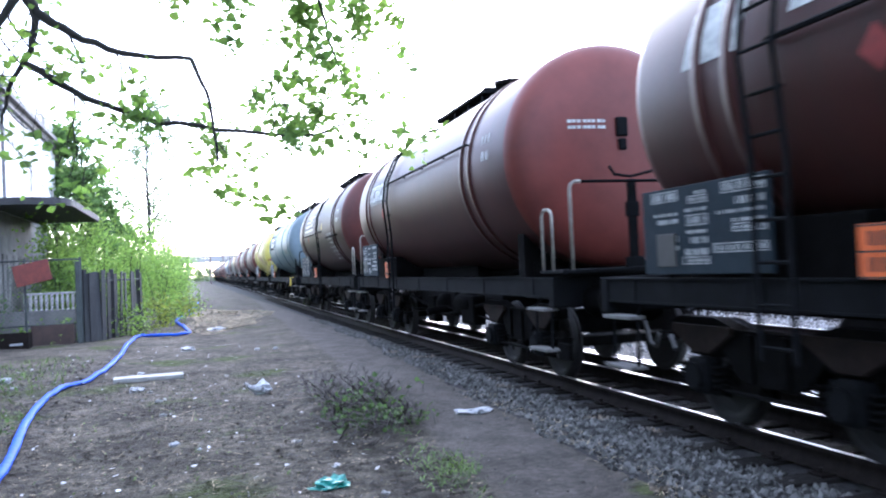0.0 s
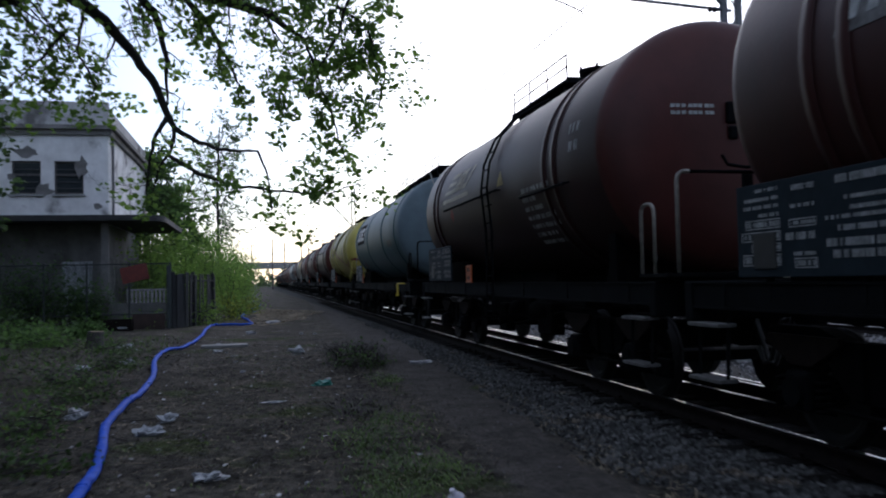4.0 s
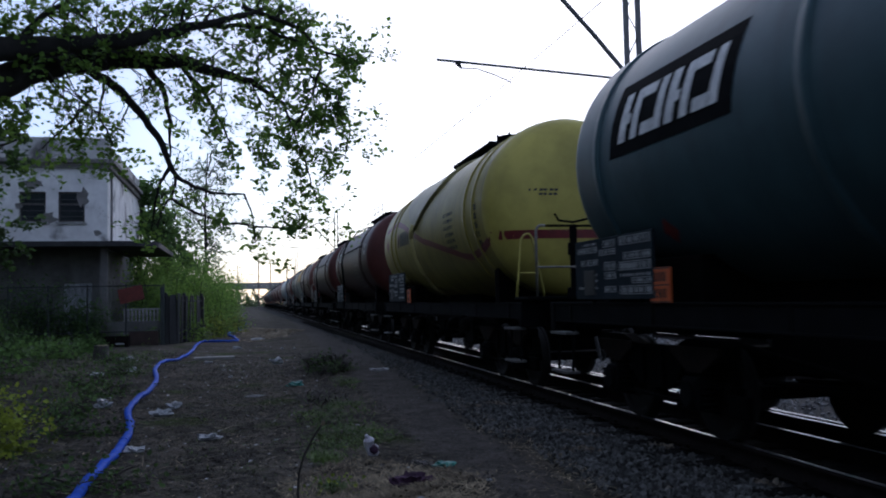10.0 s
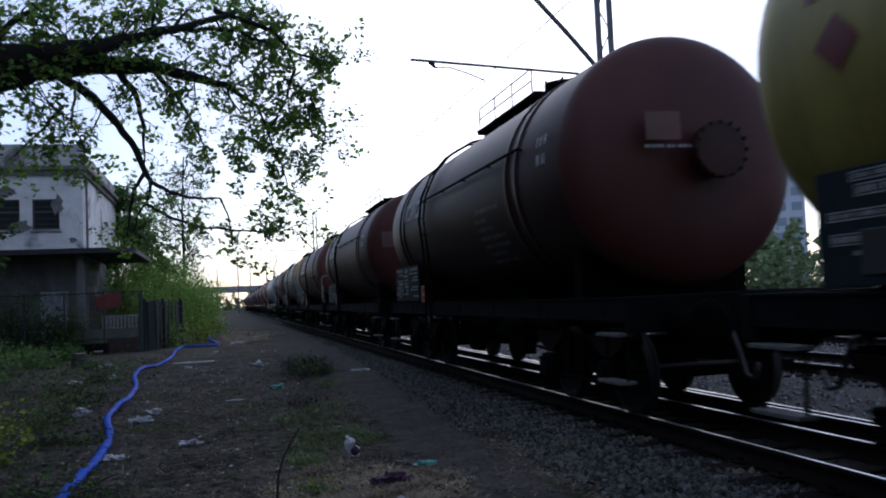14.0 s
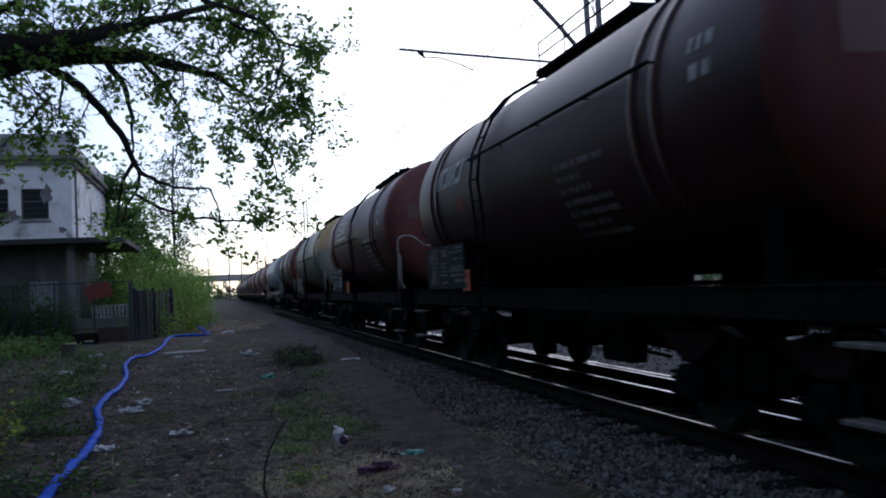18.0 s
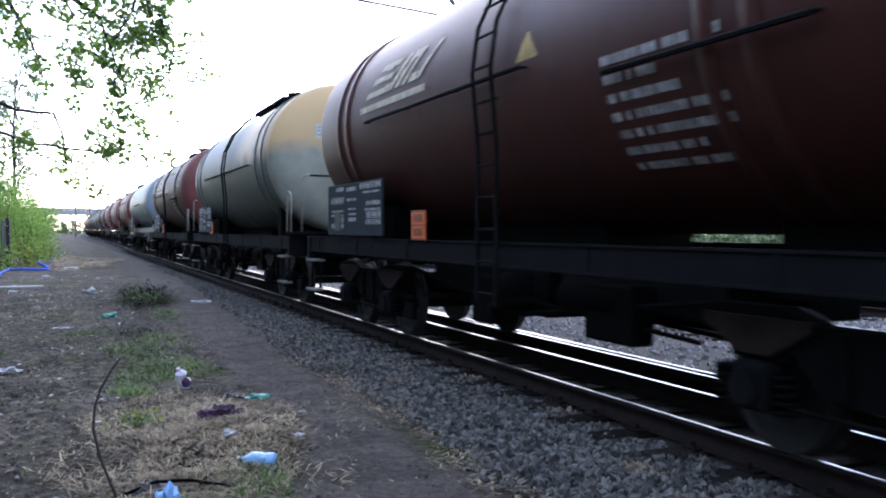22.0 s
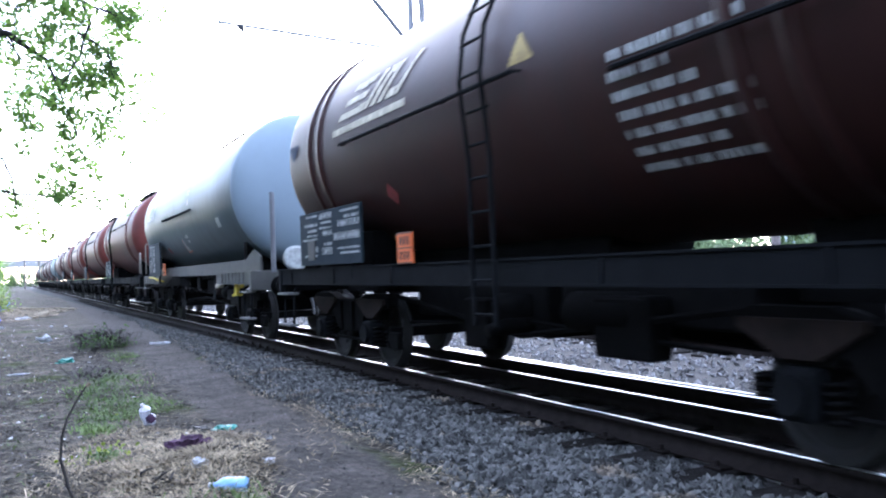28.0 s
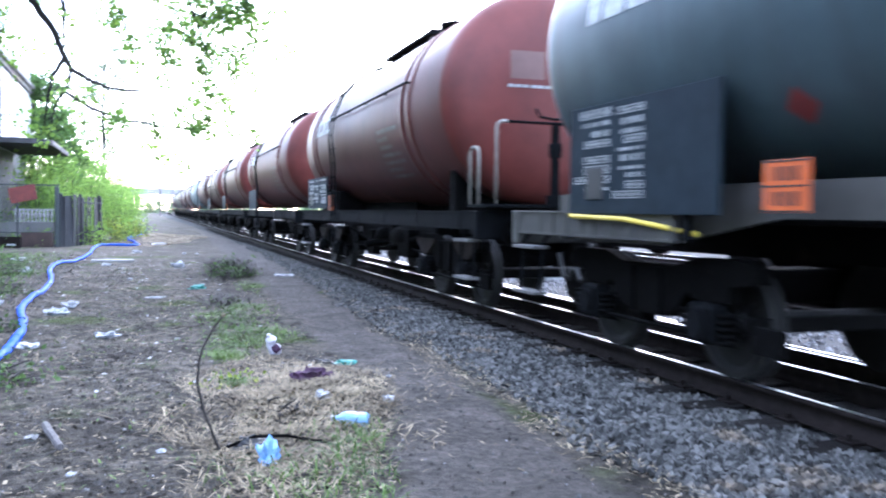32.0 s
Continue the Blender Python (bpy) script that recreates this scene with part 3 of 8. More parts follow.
def tank_profile(y0, y1, r, bulge):
    prof = [(y0 - bulge, 0.0)]
    for i in range(1, 9):
        a = math.pi / 2 * i / 8
        prof.append((y0 - bulge * math.cos(a) ** 0.9, r * math.sin(a) ** 0.62))
    prof += [(y0 + (y1 - y0) * i / 6, r) for i in range(1, 6)]
    for i in range(8, 0, -1):
        a = math.pi / 2 * i / 8
        prof.append((y1 + bulge * math.cos(a) ** 0.9, r * math.sin(a) ** 0.62))
    prof.append((y1 + bulge, 0.0))
    return prof


def ring(bm, y, r, w=0.05, t=0.018):
    w, t = w * 1.2, t * 1.3
    lathe_y(bm, [(y - w, r - 0.02), (y - w, r + t), (y + w, r + t), (y + w, r - 0.02)], 48)


def on_tank(ang, y, lift=0.0, r=TANK_R):
    """A point on the tank's near flank; ang: degrees above the middle."""
    a = radians(ang)
    return Vector((-(r + lift) * math.cos(a), y, TANK_Z + (r + lift) * math.sin(a)))


def patch(bm, y0, y1, a0, a1, lift=0.006, shear=0.0, r=TANK_R):
    """A thin skin on the tank's near flank between two angles."""
    n = 6
    lo, hi = [], []
    for i in range(n + 1):
        a = a0 + (a1 - a0) * i / n
        s = shear * i / n
        lo.append((on_tank(a, y0 + s, lift, r), on_tank(a, y1 + s, lift, r)))
    vs = [(bm.verts.new(p), bm.verts.new(q)) for p, q in lo]
    for (a, b), (c, d) in zip(vs, vs[1:]):
        bm.faces.new((a, b, d, c))


def wheelset_mesh(bm):
    for s in (-1, 1):
        lathe_x(bm, [(s * 0.70, 0.0), (s * 0.70, 0.12), (s * 0.71, 0.40), (s * 0.70, 0.44), (s * 0.705, 0.49), (s * 0.735, 0.49), (s * 0.745, 0.462), (s * 0.83, 0.456), (s * 0.83, 0.40), (s * 0.79, 0.36), (s * 0.77, 0.15), (s * 0.84, 0.11), (s * 0.84, 0.0)], 28)
    tube(bm, [(-1.0, 0, 0), (1.0, 0, 0)], 0.075, 12)
    for k in range(5):
        a = 2 * math.pi * k / 5
        for s in (-1, 1):
            tube(bm, [(s * 0.775, 0.24 * math.cos(a), 0.24 * math.sin(a)), (s * 0.80, 0.24 * math.cos(a), 0.24 * math.sin(a))], 0.03, 6)


def bolster_mesh(bm):
    box(bm, -0.95, -0.22, 0.5, 0.95, 0.22, 0.82, 0.02)


def end_beam_mesh(bm):
    box(bm, -1.0, -0.05, 0.42, 1.0, 0.05, 0.54, 0.01)


def bogie_frame_mesh(bm):
    for s in (-1,):
        x0, x1 = (s * 1.06, s * 0.92)
        half = [(0.0, 0.88), (0.42, 0.88), (0.72, 0.97), (1.28, 0.97), (1.44, 0.92), (1.44, 0.8), (1.16, 0.76), (1.13, 0.63), (0.67, 0.63), (0.62, 0.7), (0.46, 0.52), (0.3, 0.44), (0.0, 0.44)]
        prof = half + [(-y, z) for y, z in half[-2:0:-1]]
        a = [bm.verts.new((x0, y, z)) for y, z in prof]
        b = [bm.verts.new((x1, y, z)) for y, z in prof]
        bm.faces.new(a)
        bm.faces.new(b[::-1])
        for k in range(len(prof)):
            j = (k + 1) % len(prof)
            bm.faces.new((a[k], b[k], b[j], a[j]))
        for y in (-0.22, 0.22):
            box(bm, x0 - 0.04, y - 0.035, 0.46, x0 + 0.004, y + 0.035, 0.86, 0.01)
        tube(bm, [(x0 - 0.03, -0.62, 0.36), (x0 - 0.03, 0.62, 0.36)], 0.022, 6)
        box(bm, x0 - 0.02, -1.75, 0.3, x0 + 0.05, -1.45, 0.5, 0.01)


def horn_plate_mesh(bm):
    """Wedge-shaped guide above an axle box, wide at the top."""
    prof = [(-0.46, 0.9), (0.46, 0.9), (0.46, 0.84), (0.13, 0.66), (-0.13, 0.66), (-0.46, 0.84)]
    a = [bm.verts.new((-1.1, y, z)) for y, z in prof]
    b = [bm.verts.new((-1.062, y, z)) for y, z in prof]
    bm.faces.new(a)
    bm.faces.new(b[::-1])
    for k in range(6):
        j = (k + 1) % 6
        bm.faces.new((a[k], b[k], b[j], a[j]))
    bmesh.ops.recalc_face_normals(bm, faces=bm.faces)


def axle_box_mesh(bm):
    box(bm, -0.16, -0.15, -0.16, 0.04, 0.15, 0.16, 0.04)
    tube(bm, [(-0.2, 0, 0), (-0.1, 0, 0)], 0.12, 14)


def spring_mesh(bm):
    pts = [(0.075 * math.cos(a), 0.075 * math.sin(a), z) for a, z in ((i * 0.7, 0.006 * i) for i in range(46))]
    tube(bm, pts, 0.016, 5)


def brake_mesh(bm):
    box(bm, -0.05, -0.05, -0.2, 0.03, 0.05, 0.28, 0.015)
    box(bm, -0.07, -0.03, -0.14, 0.04, 0.1, 0.14, 0.02)


def sole_bar_mesh(bm, half):
    box(bm, -0.035, -half, -0.09, -0.02, half, 0.13)
    box(bm, -0.05, -half, 0.115, 0.05, half, 0.135)
    box(bm, -0.05, -half, -0.105, 0.05, half, -0.085)
    n = 7
    for i in range(n):
        y = -half + 0.6 + (2 * half - 1.2) * i / (n - 1)
        box(bm, -0.048, y - 0.02, -0.084, 0.04, y + 0.02, 0.114)


def headstock_mesh(bm):
    box(bm, -1.42, -0.07, -0.22, 1.42, 0.07, 0.14, 0.015)


def buffer_mesh(bm):
    lathe_y(bm, [(0, 0.0), (0, 0.19), (-0.04, 0.19), (-0.05, 0.13), (-0.33, 0.125), (-0.34, 0.095), (-0.5, 0.09), (-0.51, 0.2), (-0.53, 0.24), (-0.57, 0.235), (-0.585, 0.15), (-0.59, 0.0)], 20)


def hook_mesh(bm):
    tube(bm, [(0, 0, 0), (0, -0.22, 0.0), (0, -0.3, 0.05), (0, -0.3, 0.12)], 0.045, 8)
    for s in (-0.06, 0.06):
        tube(bm, [(s, -0.2, 0), (s, -0.36, -0.12), (s, -0.42, -0.32)], 0.02, 6)


def hose_mesh(bm):
    tube(bm, [(0, 0, 0), (0, -0.1, -0.02), (0, -0.2, -0.2), (0, -0.3, -0.42), (0, -0.42, -0.45), (0, -0.5, -0.3)], 0.026, 7)


def saddle_mesh(bm):
    box(bm, -1.0, -0.16, 1.3, 1.0, 0.16, 1.52, 0.01)
    for s in (-1, 1):
        x0, x1 = sorted((s * 0.55, s * 1.12))
        box(bm, x0, -0.12, 1.28, x1, 0.12, 1.92, 0.01)


def ladder_mesh(bm):
    for y in (-0.19, 0.19):
        pts = [on_tank(a, y, 0.09) for a in (86, 70, 52, 34, 16, 0)] + [Vector((-1.52, y, 2.2)), Vector((-1.52, y, 0.75))]
        tube(bm, pts, 0.022, 6)


def rung_mesh(bm):
    tube(bm, [(0, -0.19, 0), (0, 0.19, 0)], 0.014, 6)


def u_rail_mesh(bm, w, h, r=0.019):
    c = min(0.2, w * 0.35)
    arc = [(c * (1 - math.cos(a)), 0, h - c * (1 - math.sin(a))) for a in (i * math.pi / 12 for i in range(7))]
    pts = [(0, 0, 0)] + arc + [(w * i / 4, 0, h) for i in range(2, 3)] + [(w - x, y, z) for x, y, z in arc[::-1]] + [(w, 0, 0)]
    tube(bm, pts, r, 8)


def step_mesh(bm):
    tube(bm, [(0.1, -0.24, 0), (0.02, -0.24, -0.1), (0, -0.24, -0.6), (0, -0.22, -0.645), (0, 0.22, -0.645), (0, 0.24, -0.6), (0.02, 0.24, -0.1), (0.1, 0.24, 0)], 0.018, 6)


def tread_mesh(bm):
    box(bm, -0.1, -0.27, -0.02, 0.08, 0.27, 0.012, 0.005)


def catwalk_mesh(bm, long=1.6):
    """Plank walk with end plates on short stools."""
    for x in (-0.36, -0.11, 0.14):
        box(bm, x, 0.05 - long, 0.08, x + 0.22, long - 0.05, 0.13, 0.006)
    box(bm, -0.36, -long, 0.05, 0.36, 0.05 - long, 0.15)
    box(bm, -0.36, long - 0.05, 0.05, 0.36, long, 0.15)
    for k in (-0.8, -0.28, 0.28, 0.8):
        box(bm, -0.3, k * long - 0.04, -0.16, 0.3, k * long + 0.04, 0.08)


def hatch_mesh(bm):
    tube(bm, [(0, 0, -0.1), (0, 0, 0.2)], 0.28, 18)
    tube(bm, [(0, 0, 0.2), (0, 0, 0.26)], 0.33, 18)
    for k in range(6):
        a = k * math.pi / 3
        tube(bm, [(0.32 * math.cos(a), 0.32 * math.sin(a), 0.14), (0.32 * math.cos(a), 0.32 * math.sin(a), 0.3)], 0.022, 6)


def walk_rail_mesh(bm, long=1.6):
    e = long - 0.1
    for y in (-e, -e / 3, e / 3, e):
        tube(bm, [(0, y, 0), (0, y, 0.42)], 0.013, 5)
    for z in (0.22, 0.42):
        tube(bm, [(0, -e, z), (0, e, z)], 0.013, 5)


def side_bar_mesh(bm, length, ang=20):
    tube(bm, [on_tank(ang, -length / 2, 0.07), on_tank(ang, length / 2, 0.07)], 0.022, 6)
    n = max(2, int(length / 1.2))
    for i in range(n + 1):
        y = -length / 2 + length * i / n
        tube(bm, [on_tank(ang, y, -0.01), on_tank(ang, y, 0.08)], 0.015, 5)


def board_mesh(bm, w, h):
    box(bm, -0.015, -w / 2, -h / 2, 0.015, w / 2, h / 2, 0.006)


def board_text(bm, w, h, seed, plain=False):
    rnd = random.Random(seed)

    def bar(y0, y1, z0, z1):
        box(bm, -0.019, y0, z0, -0.0152, y1, z1)

    def line(y0, y1, z, t):
        y = y0
        while y < y1 - 0.015:
            l = rnd.uniform(0.012, 0.03)
            bar(y, min(y + l, y1), z - t, z)
            y += l + rnd.choice((0.008, 0.01, 0.012, 0.035))

    def frame_box(y0, y1, z0, z1):
        bar(y0, y1, z1 - 0.01, z1)
        bar(y0, y1, z0, z0 + 0.01)
        bar(y0, y0 + 0.01, z0 + 0.011, z1 - 0.011)
        bar(y1 - 0.01, y1, z0 + 0.011, z1 - 0.011)

    # big number panel, then framed tables and loose lines
    for c0, c1, top in ((-0.47, -0.1, 0.44), (-0.06, 0.14, 0.42), (0.18, 0.46, 0.44))[1 if plain else 0:]:
        z = h * top
        while z > -h * 0.34:
            e = rnd.uniform(0.5, 1.0)
            t = rnd.choice((0.028, 0.028, 0.04, 0.055))
            y0, y1 = c0 * w, (c0 + (c1 - c0) * e) * w
            if rnd.random() < 0.45:
                frame_box(y0 - 0.02, y1 + 0.02, z - t - 0.018, z + 0.018)
                line(y0, y1, z, t)
                z -= t + 0.055
            else:
                line(y0, y1, z, t)
                z -= t + rnd.uniform(0.025, 0.05)
            if rnd.random() < 0.2:
                z -= 0.06


def flank_text(bm, y0, lines, seed, a_top=34, step=5.2, h=2.6):
    """Unreadable lines of stencilled writing on the near flank."""
    rnd = random.Random(seed)
    a = a_top
    for ln in lines:
        y = y0
        while y < y0 + ln:
            l = rnd.uniform(0.03, 0.07)
            patch(bm, y, min(y + l, y0 + ln), a - h, a, 0.005)
            y += l + rnd.choice((0.018, 0.02, 0.025, 0.07))
        a -= step


def slanted_blocks(bm, y0, widths, a0, a1, gap, shear):
    """A company's mark as plain slanted blocks."""
    y = y0
    for w in widths:
        patch(bm, y, y + w, a0, a1, 0.005 if w < 2 else 0.003, shear)
        y += w + gap


def strokes(bm, y0, n, w, a0, a1, gap, shear):
    """A row of plain slanted bars, split and notched unevenly."""
    h = a1 - a0
    y = y0
    for k in range(n):
        patch(bm, y, y + w * 0.34, a0, a1, 0.009, shear)
        if k % 2 == 0:
            patch(bm, y + w * 0.36, y + w, a1 - h * 0.24, a1, 0.009, shear * 0.24)
            patch(bm, y + w * 0.36, y + w, a0, a0 + h * 0.24, 0.009, shear * 0.24)
        else:
            patch(bm, y + w * 0.62, y + w, a0, a1, 0.009, shear)
            patch(bm, y + w * 0.36, y + w * 0.6, a0 + h * 0.35, a0 + h * 0.55, 0.009, shear * 0.2)
        y += w + gap


def dome_patch(bm, x0, x1, z0, z1, y0, bulge=0.42, lift=0.006, n=6):
    """A thin skin on the front dome; z above the tank's axis."""
    grid = []
    for i in range(n + 1):
        row = []
        for k in range(n + 1):
            x, z = x0 + (x1 - x0) * i / n, z0 + (z1 - z0) * k / n
            u = min(0.9999, (math.hypot(x, z) / TANK_R)) ** (1 / 0.62)
            row.append(bm.verts.new((x, y0 - bulge * max(0.0, 1 - u * u) ** 0.45 - lift, TANK_Z + z)))
        grid.append(row)
    for a, b in zip(grid, grid[1:]):
        for k in range(n):
            bm.faces.new((a[k], b[k], b[k + 1], a[k + 1]))


def end_text(bm, x0, x1, z0, z1, y):
    box(bm, x0, y - 0.004, z0, x1, y + 0.004, z1)


def flange_mesh(bm):
    lathe_y(bm, [(0.1, 0.0), (0.1, 0.3), (-0.04, 0.3), (-0.05, 0.33), (-0.1, 0.33), (-0.11, 0.3), (-0.12, 0.0)], 24)
    for k in range(16):
        a = k * math.pi / 8
        tube(bm, [(0.31 * math.cos(a), -0.06, 0.31 * math.sin(a)), (0.31 * math.cos(a), -0.14, 0.31 * math.sin(a))], 0.022, 6)


KEYED_WHEELS = []


def wagon(spec, near):
    """One four-axle tank wagon with its parts. spec: look; near: whether the camera passes close."""
    half = spec.get("half", HALF)
    r = TANK_R
    y0, y1 = spec.get("tank", (-5.2, 5.3))
    front, rear = spec.get("front", half + 0.62), half + 0.62
    paint = spec["paint"]
    w = thing("tank_wagon", spec["label"], "tank wagon", "goods train")
    key = spec["key"]
    tank = part("tank", mesh_of("tank_" + key, paint, lambda bm: lathe_y(bm, tank_profile(y0, y1, r, spec.get("bulge", 0.42)), 56), True), w, at=pose(0, 0, TANK_Z))
    # front dome skinned in a brighter flank colour: the light it catches, painted in
    if spec.get("lit_end_paint"):
        part("tank_end", mesh_of("tank_end_" + key, spec["lit_end_paint"], lambda bm: lathe_y(bm, [(y - 0.004, rr + 0.004) for y, rr in tank_profile(y0, y1, r, spec.get("bulge", 0.42))[:9]], 56), True), tank, "front end painted brighter than the flanks for its light")
    for y in spec.get("rings", (y0 + 1.5, y0 + 1.9, y1 - 1.3, y1 - 0.9)):
        part("hoop", mesh_of("hoop_" + key, spec.get("ring_paint", paint), lambda bm: ring(bm, 0, r), True), tank, at=pose(0, y, 0))
    # underframe
    sb, mid = (front + rear) / 2, (rear - front) / 2
    for s in (-1, 1):
        if spec.get("open_frame"):
            for ey in (-front + 1.5, rear - 1.5):
                part("sole_bar", mesh_of("sole_bar_1.5", spec.get("frame_paint", M_FRAME), lambda bm: sole_bar_mesh(bm, 1.5)), w, at=pose(s * 1.36, ey, 1.2) @ Matrix.Scale(-s, 4, (1, 0, 0)))
        else:
            part("sole_bar", mesh_of("sole_bar_%.1f" % sb, M_FRAME, lambda bm: sole_bar_mesh(bm, sb)), w, at=pose(s * 1.36, mid, 1.2) @ Matrix.Scale(-s, 4, (1, 0, 0)))
        part("headstock", mesh_of("headstock", spec.get("frame_paint", M_FRAME), headstock_mesh), w, at=pose(0, mid + s * sb, 1.2))
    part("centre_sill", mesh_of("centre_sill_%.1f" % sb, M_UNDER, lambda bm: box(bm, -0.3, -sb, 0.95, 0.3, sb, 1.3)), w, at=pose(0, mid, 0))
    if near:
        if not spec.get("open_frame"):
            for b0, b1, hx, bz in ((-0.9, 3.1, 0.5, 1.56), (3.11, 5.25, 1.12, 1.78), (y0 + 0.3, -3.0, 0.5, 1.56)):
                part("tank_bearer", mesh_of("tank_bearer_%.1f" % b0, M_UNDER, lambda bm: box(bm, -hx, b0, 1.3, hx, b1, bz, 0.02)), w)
        for y in (y0 + 0.5, y1 - 0.7):
            part("saddle", mesh_of("saddle", M_UNDER, saddle_mesh), w, at=pose(0, y, 0))
        for e in (-1, 1):
            for x in (-0.87, 0.87):
                part("buffer", mesh_of("buffer", M_UNDER, buffer_mesh, True), w, at=pose(x, mid + e * (sb + 0.06), 1.05, 0, 0, 0 if e < 0 else 180))
            part("draw_hook", mesh_of("draw_hook", M_UNDER, hook_mesh), w, at=pose(0, mid + e * (sb + 0.06), 1.05, 0, 0, 0 if e < 0 else 180))
            part("brake_hose", mesh_of("brake_hose", M_BLACK, hose_mesh, True), w, at=pose(-0.35, mid + e * (sb + 0.06), 0.95, 0, 0, 0 if e < 0 else 180))
        if not spec.get("open_frame"):
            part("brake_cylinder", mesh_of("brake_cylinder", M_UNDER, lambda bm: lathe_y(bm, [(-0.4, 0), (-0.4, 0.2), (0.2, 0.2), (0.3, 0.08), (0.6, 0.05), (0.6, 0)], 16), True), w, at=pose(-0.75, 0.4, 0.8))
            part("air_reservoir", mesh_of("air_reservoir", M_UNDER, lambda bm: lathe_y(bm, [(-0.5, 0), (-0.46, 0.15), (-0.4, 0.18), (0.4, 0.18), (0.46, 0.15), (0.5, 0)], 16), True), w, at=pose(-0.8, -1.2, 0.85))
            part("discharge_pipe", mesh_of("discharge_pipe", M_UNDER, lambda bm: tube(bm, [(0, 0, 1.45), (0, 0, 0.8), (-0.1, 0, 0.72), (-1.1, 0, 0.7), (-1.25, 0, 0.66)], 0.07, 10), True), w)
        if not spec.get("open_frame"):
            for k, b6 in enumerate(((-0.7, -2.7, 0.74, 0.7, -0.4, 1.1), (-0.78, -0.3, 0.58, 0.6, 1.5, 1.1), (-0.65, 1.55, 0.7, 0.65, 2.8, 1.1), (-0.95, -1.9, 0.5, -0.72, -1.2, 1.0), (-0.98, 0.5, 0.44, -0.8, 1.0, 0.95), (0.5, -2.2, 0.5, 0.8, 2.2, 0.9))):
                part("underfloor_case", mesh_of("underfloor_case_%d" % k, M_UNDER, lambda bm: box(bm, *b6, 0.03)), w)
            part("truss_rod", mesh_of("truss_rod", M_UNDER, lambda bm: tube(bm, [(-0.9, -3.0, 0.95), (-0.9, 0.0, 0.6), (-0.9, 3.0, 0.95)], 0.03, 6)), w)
        for i in range(2):
            part("brake_rod", mesh_of("brake_rod", M_UNDER, lambda bm: tube(bm, [(-0.5, -2.6, 0.62), (-0.5, 0, 0.74), (-0.5, 2.6, 0.62)], 0.022, 6)), w, at=pose(-0.35 * i, 0, 0))
    # bogies
    for by in (-front + 2.1, rear - 2.1):
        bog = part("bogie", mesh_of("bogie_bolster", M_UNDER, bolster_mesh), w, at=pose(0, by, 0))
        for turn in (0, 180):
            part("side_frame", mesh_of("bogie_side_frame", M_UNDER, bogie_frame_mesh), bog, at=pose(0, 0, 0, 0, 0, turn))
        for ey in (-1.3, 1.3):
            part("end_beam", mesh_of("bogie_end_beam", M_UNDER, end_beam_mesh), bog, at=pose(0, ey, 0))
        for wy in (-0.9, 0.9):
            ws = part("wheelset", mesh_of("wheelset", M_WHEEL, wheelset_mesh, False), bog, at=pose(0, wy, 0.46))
            if near:
                KEYED_WHEELS.append((ws, wy))
                part("axle_box", mesh_of("axle_box", M_FRAME, axle_box_mesh), bog, at=pose(-1.0, wy, 0.46))
                if not spec.get("open_frame"):
                    part("horn_plate", mesh_of("horn_plate", M_RUSTPLATE, horn_plate_mesh), bog, "rusty wedge plate", at=pose(0, wy, 0))
                for dy in (-0.26, 0.26):
                    part("coil_spring", mesh_of("coil_spring", M_UNDER, spring_mesh, True), bog, at=pose(-1.06, wy + dy, 0.3))
                part("brake_block", mesh_of("brake_block", M_UNDER, brake_mesh), bog, at=pose(-0.77, wy + (0.56 if wy < 0 else -0.56), 0.48))
    # data board, orange plate, writing
    bw, bh = spec.get("board", (2.45, 0.74))
    bd = part("data_board", mesh_of("data_board_%.1f" % bw, M_BOARD, lambda bm: board_mesh(bm, bw, bh)), w, "grey steel board with white lettering", pose(SIDE, half - spec.get("board_gap", 0.28) - bw / 2, spec.get("board_z", 1.37) + bh / 2))
    if near:
        tagged(part("lettering", mesh_of("board_lettering_" + key, spec.get("letter_paint", M_BOARDWHITE), lambda bm: board_text(bm, bw, bh, len(key) * 7 + ord(key[0]), key == "pale")), bd, "white unreadable lettering"), kind="stuff")
        part("card_holder", mesh_of("card_holder", M_BLACK, lambda bm: box(bm, -0.03, -0.15, -0.14, -0.012, 0.15, 0.14, 0.004)), bd, "black card holder", pose(0, bw * 0.28, -bh * 0.22))
        for y in (-bw * 0.3, bw * 0.3):
            part("bracket", mesh_of("board_bracket", M_FRAME, lambda bm: box(bm, -0.01, -0.03, -0.2, 0.03, 0.03, 0.1)), bd, at=pose(0.03, y, -bh / 2))
    op = part("hazard_plate", mesh_of("hazard_plate", M_ORANGE, lambda bm: box(bm, -0.01, -0.2, -0.17, 0.01, 0.2, 0.17, 0.004)), w, "orange two-line hazard plate", pose(SIDE, half - spec.get("plate", 3.1), 1.5))
    if near:
        tagged(part("plate_lettering", mesh_of("plate_lines", M_BLACK, lambda bm: [box(bm, -0.014, -0.2, z - 0.006, -0.011, 0.2, z + 0.006) for z in (-0.16, 0.0, 0.16)] and [box(bm, -0.014, y, z, -0.011, y + 0.022, z + 0.09) for z in (0.035, -0.125) for y in (-0.12, -0.085, -0.03, 0.005, 0.06, 0.095)]), op), "black hazard digits as plain bars", kind="stuff")
    if spec.get("marks"):
        for nm, mt, fn in spec["marks"]:
            ob = part(nm, mesh_of(nm + "_" + key, mt, fn), w)
            if nm == "company_mark":
                tagged(ob, "white company mark of slanted bars", kind="stuff")
            if nm.endswith("lettering"):
                tagged(ob, "white unreadable stencilled lettering", kind="stuff")
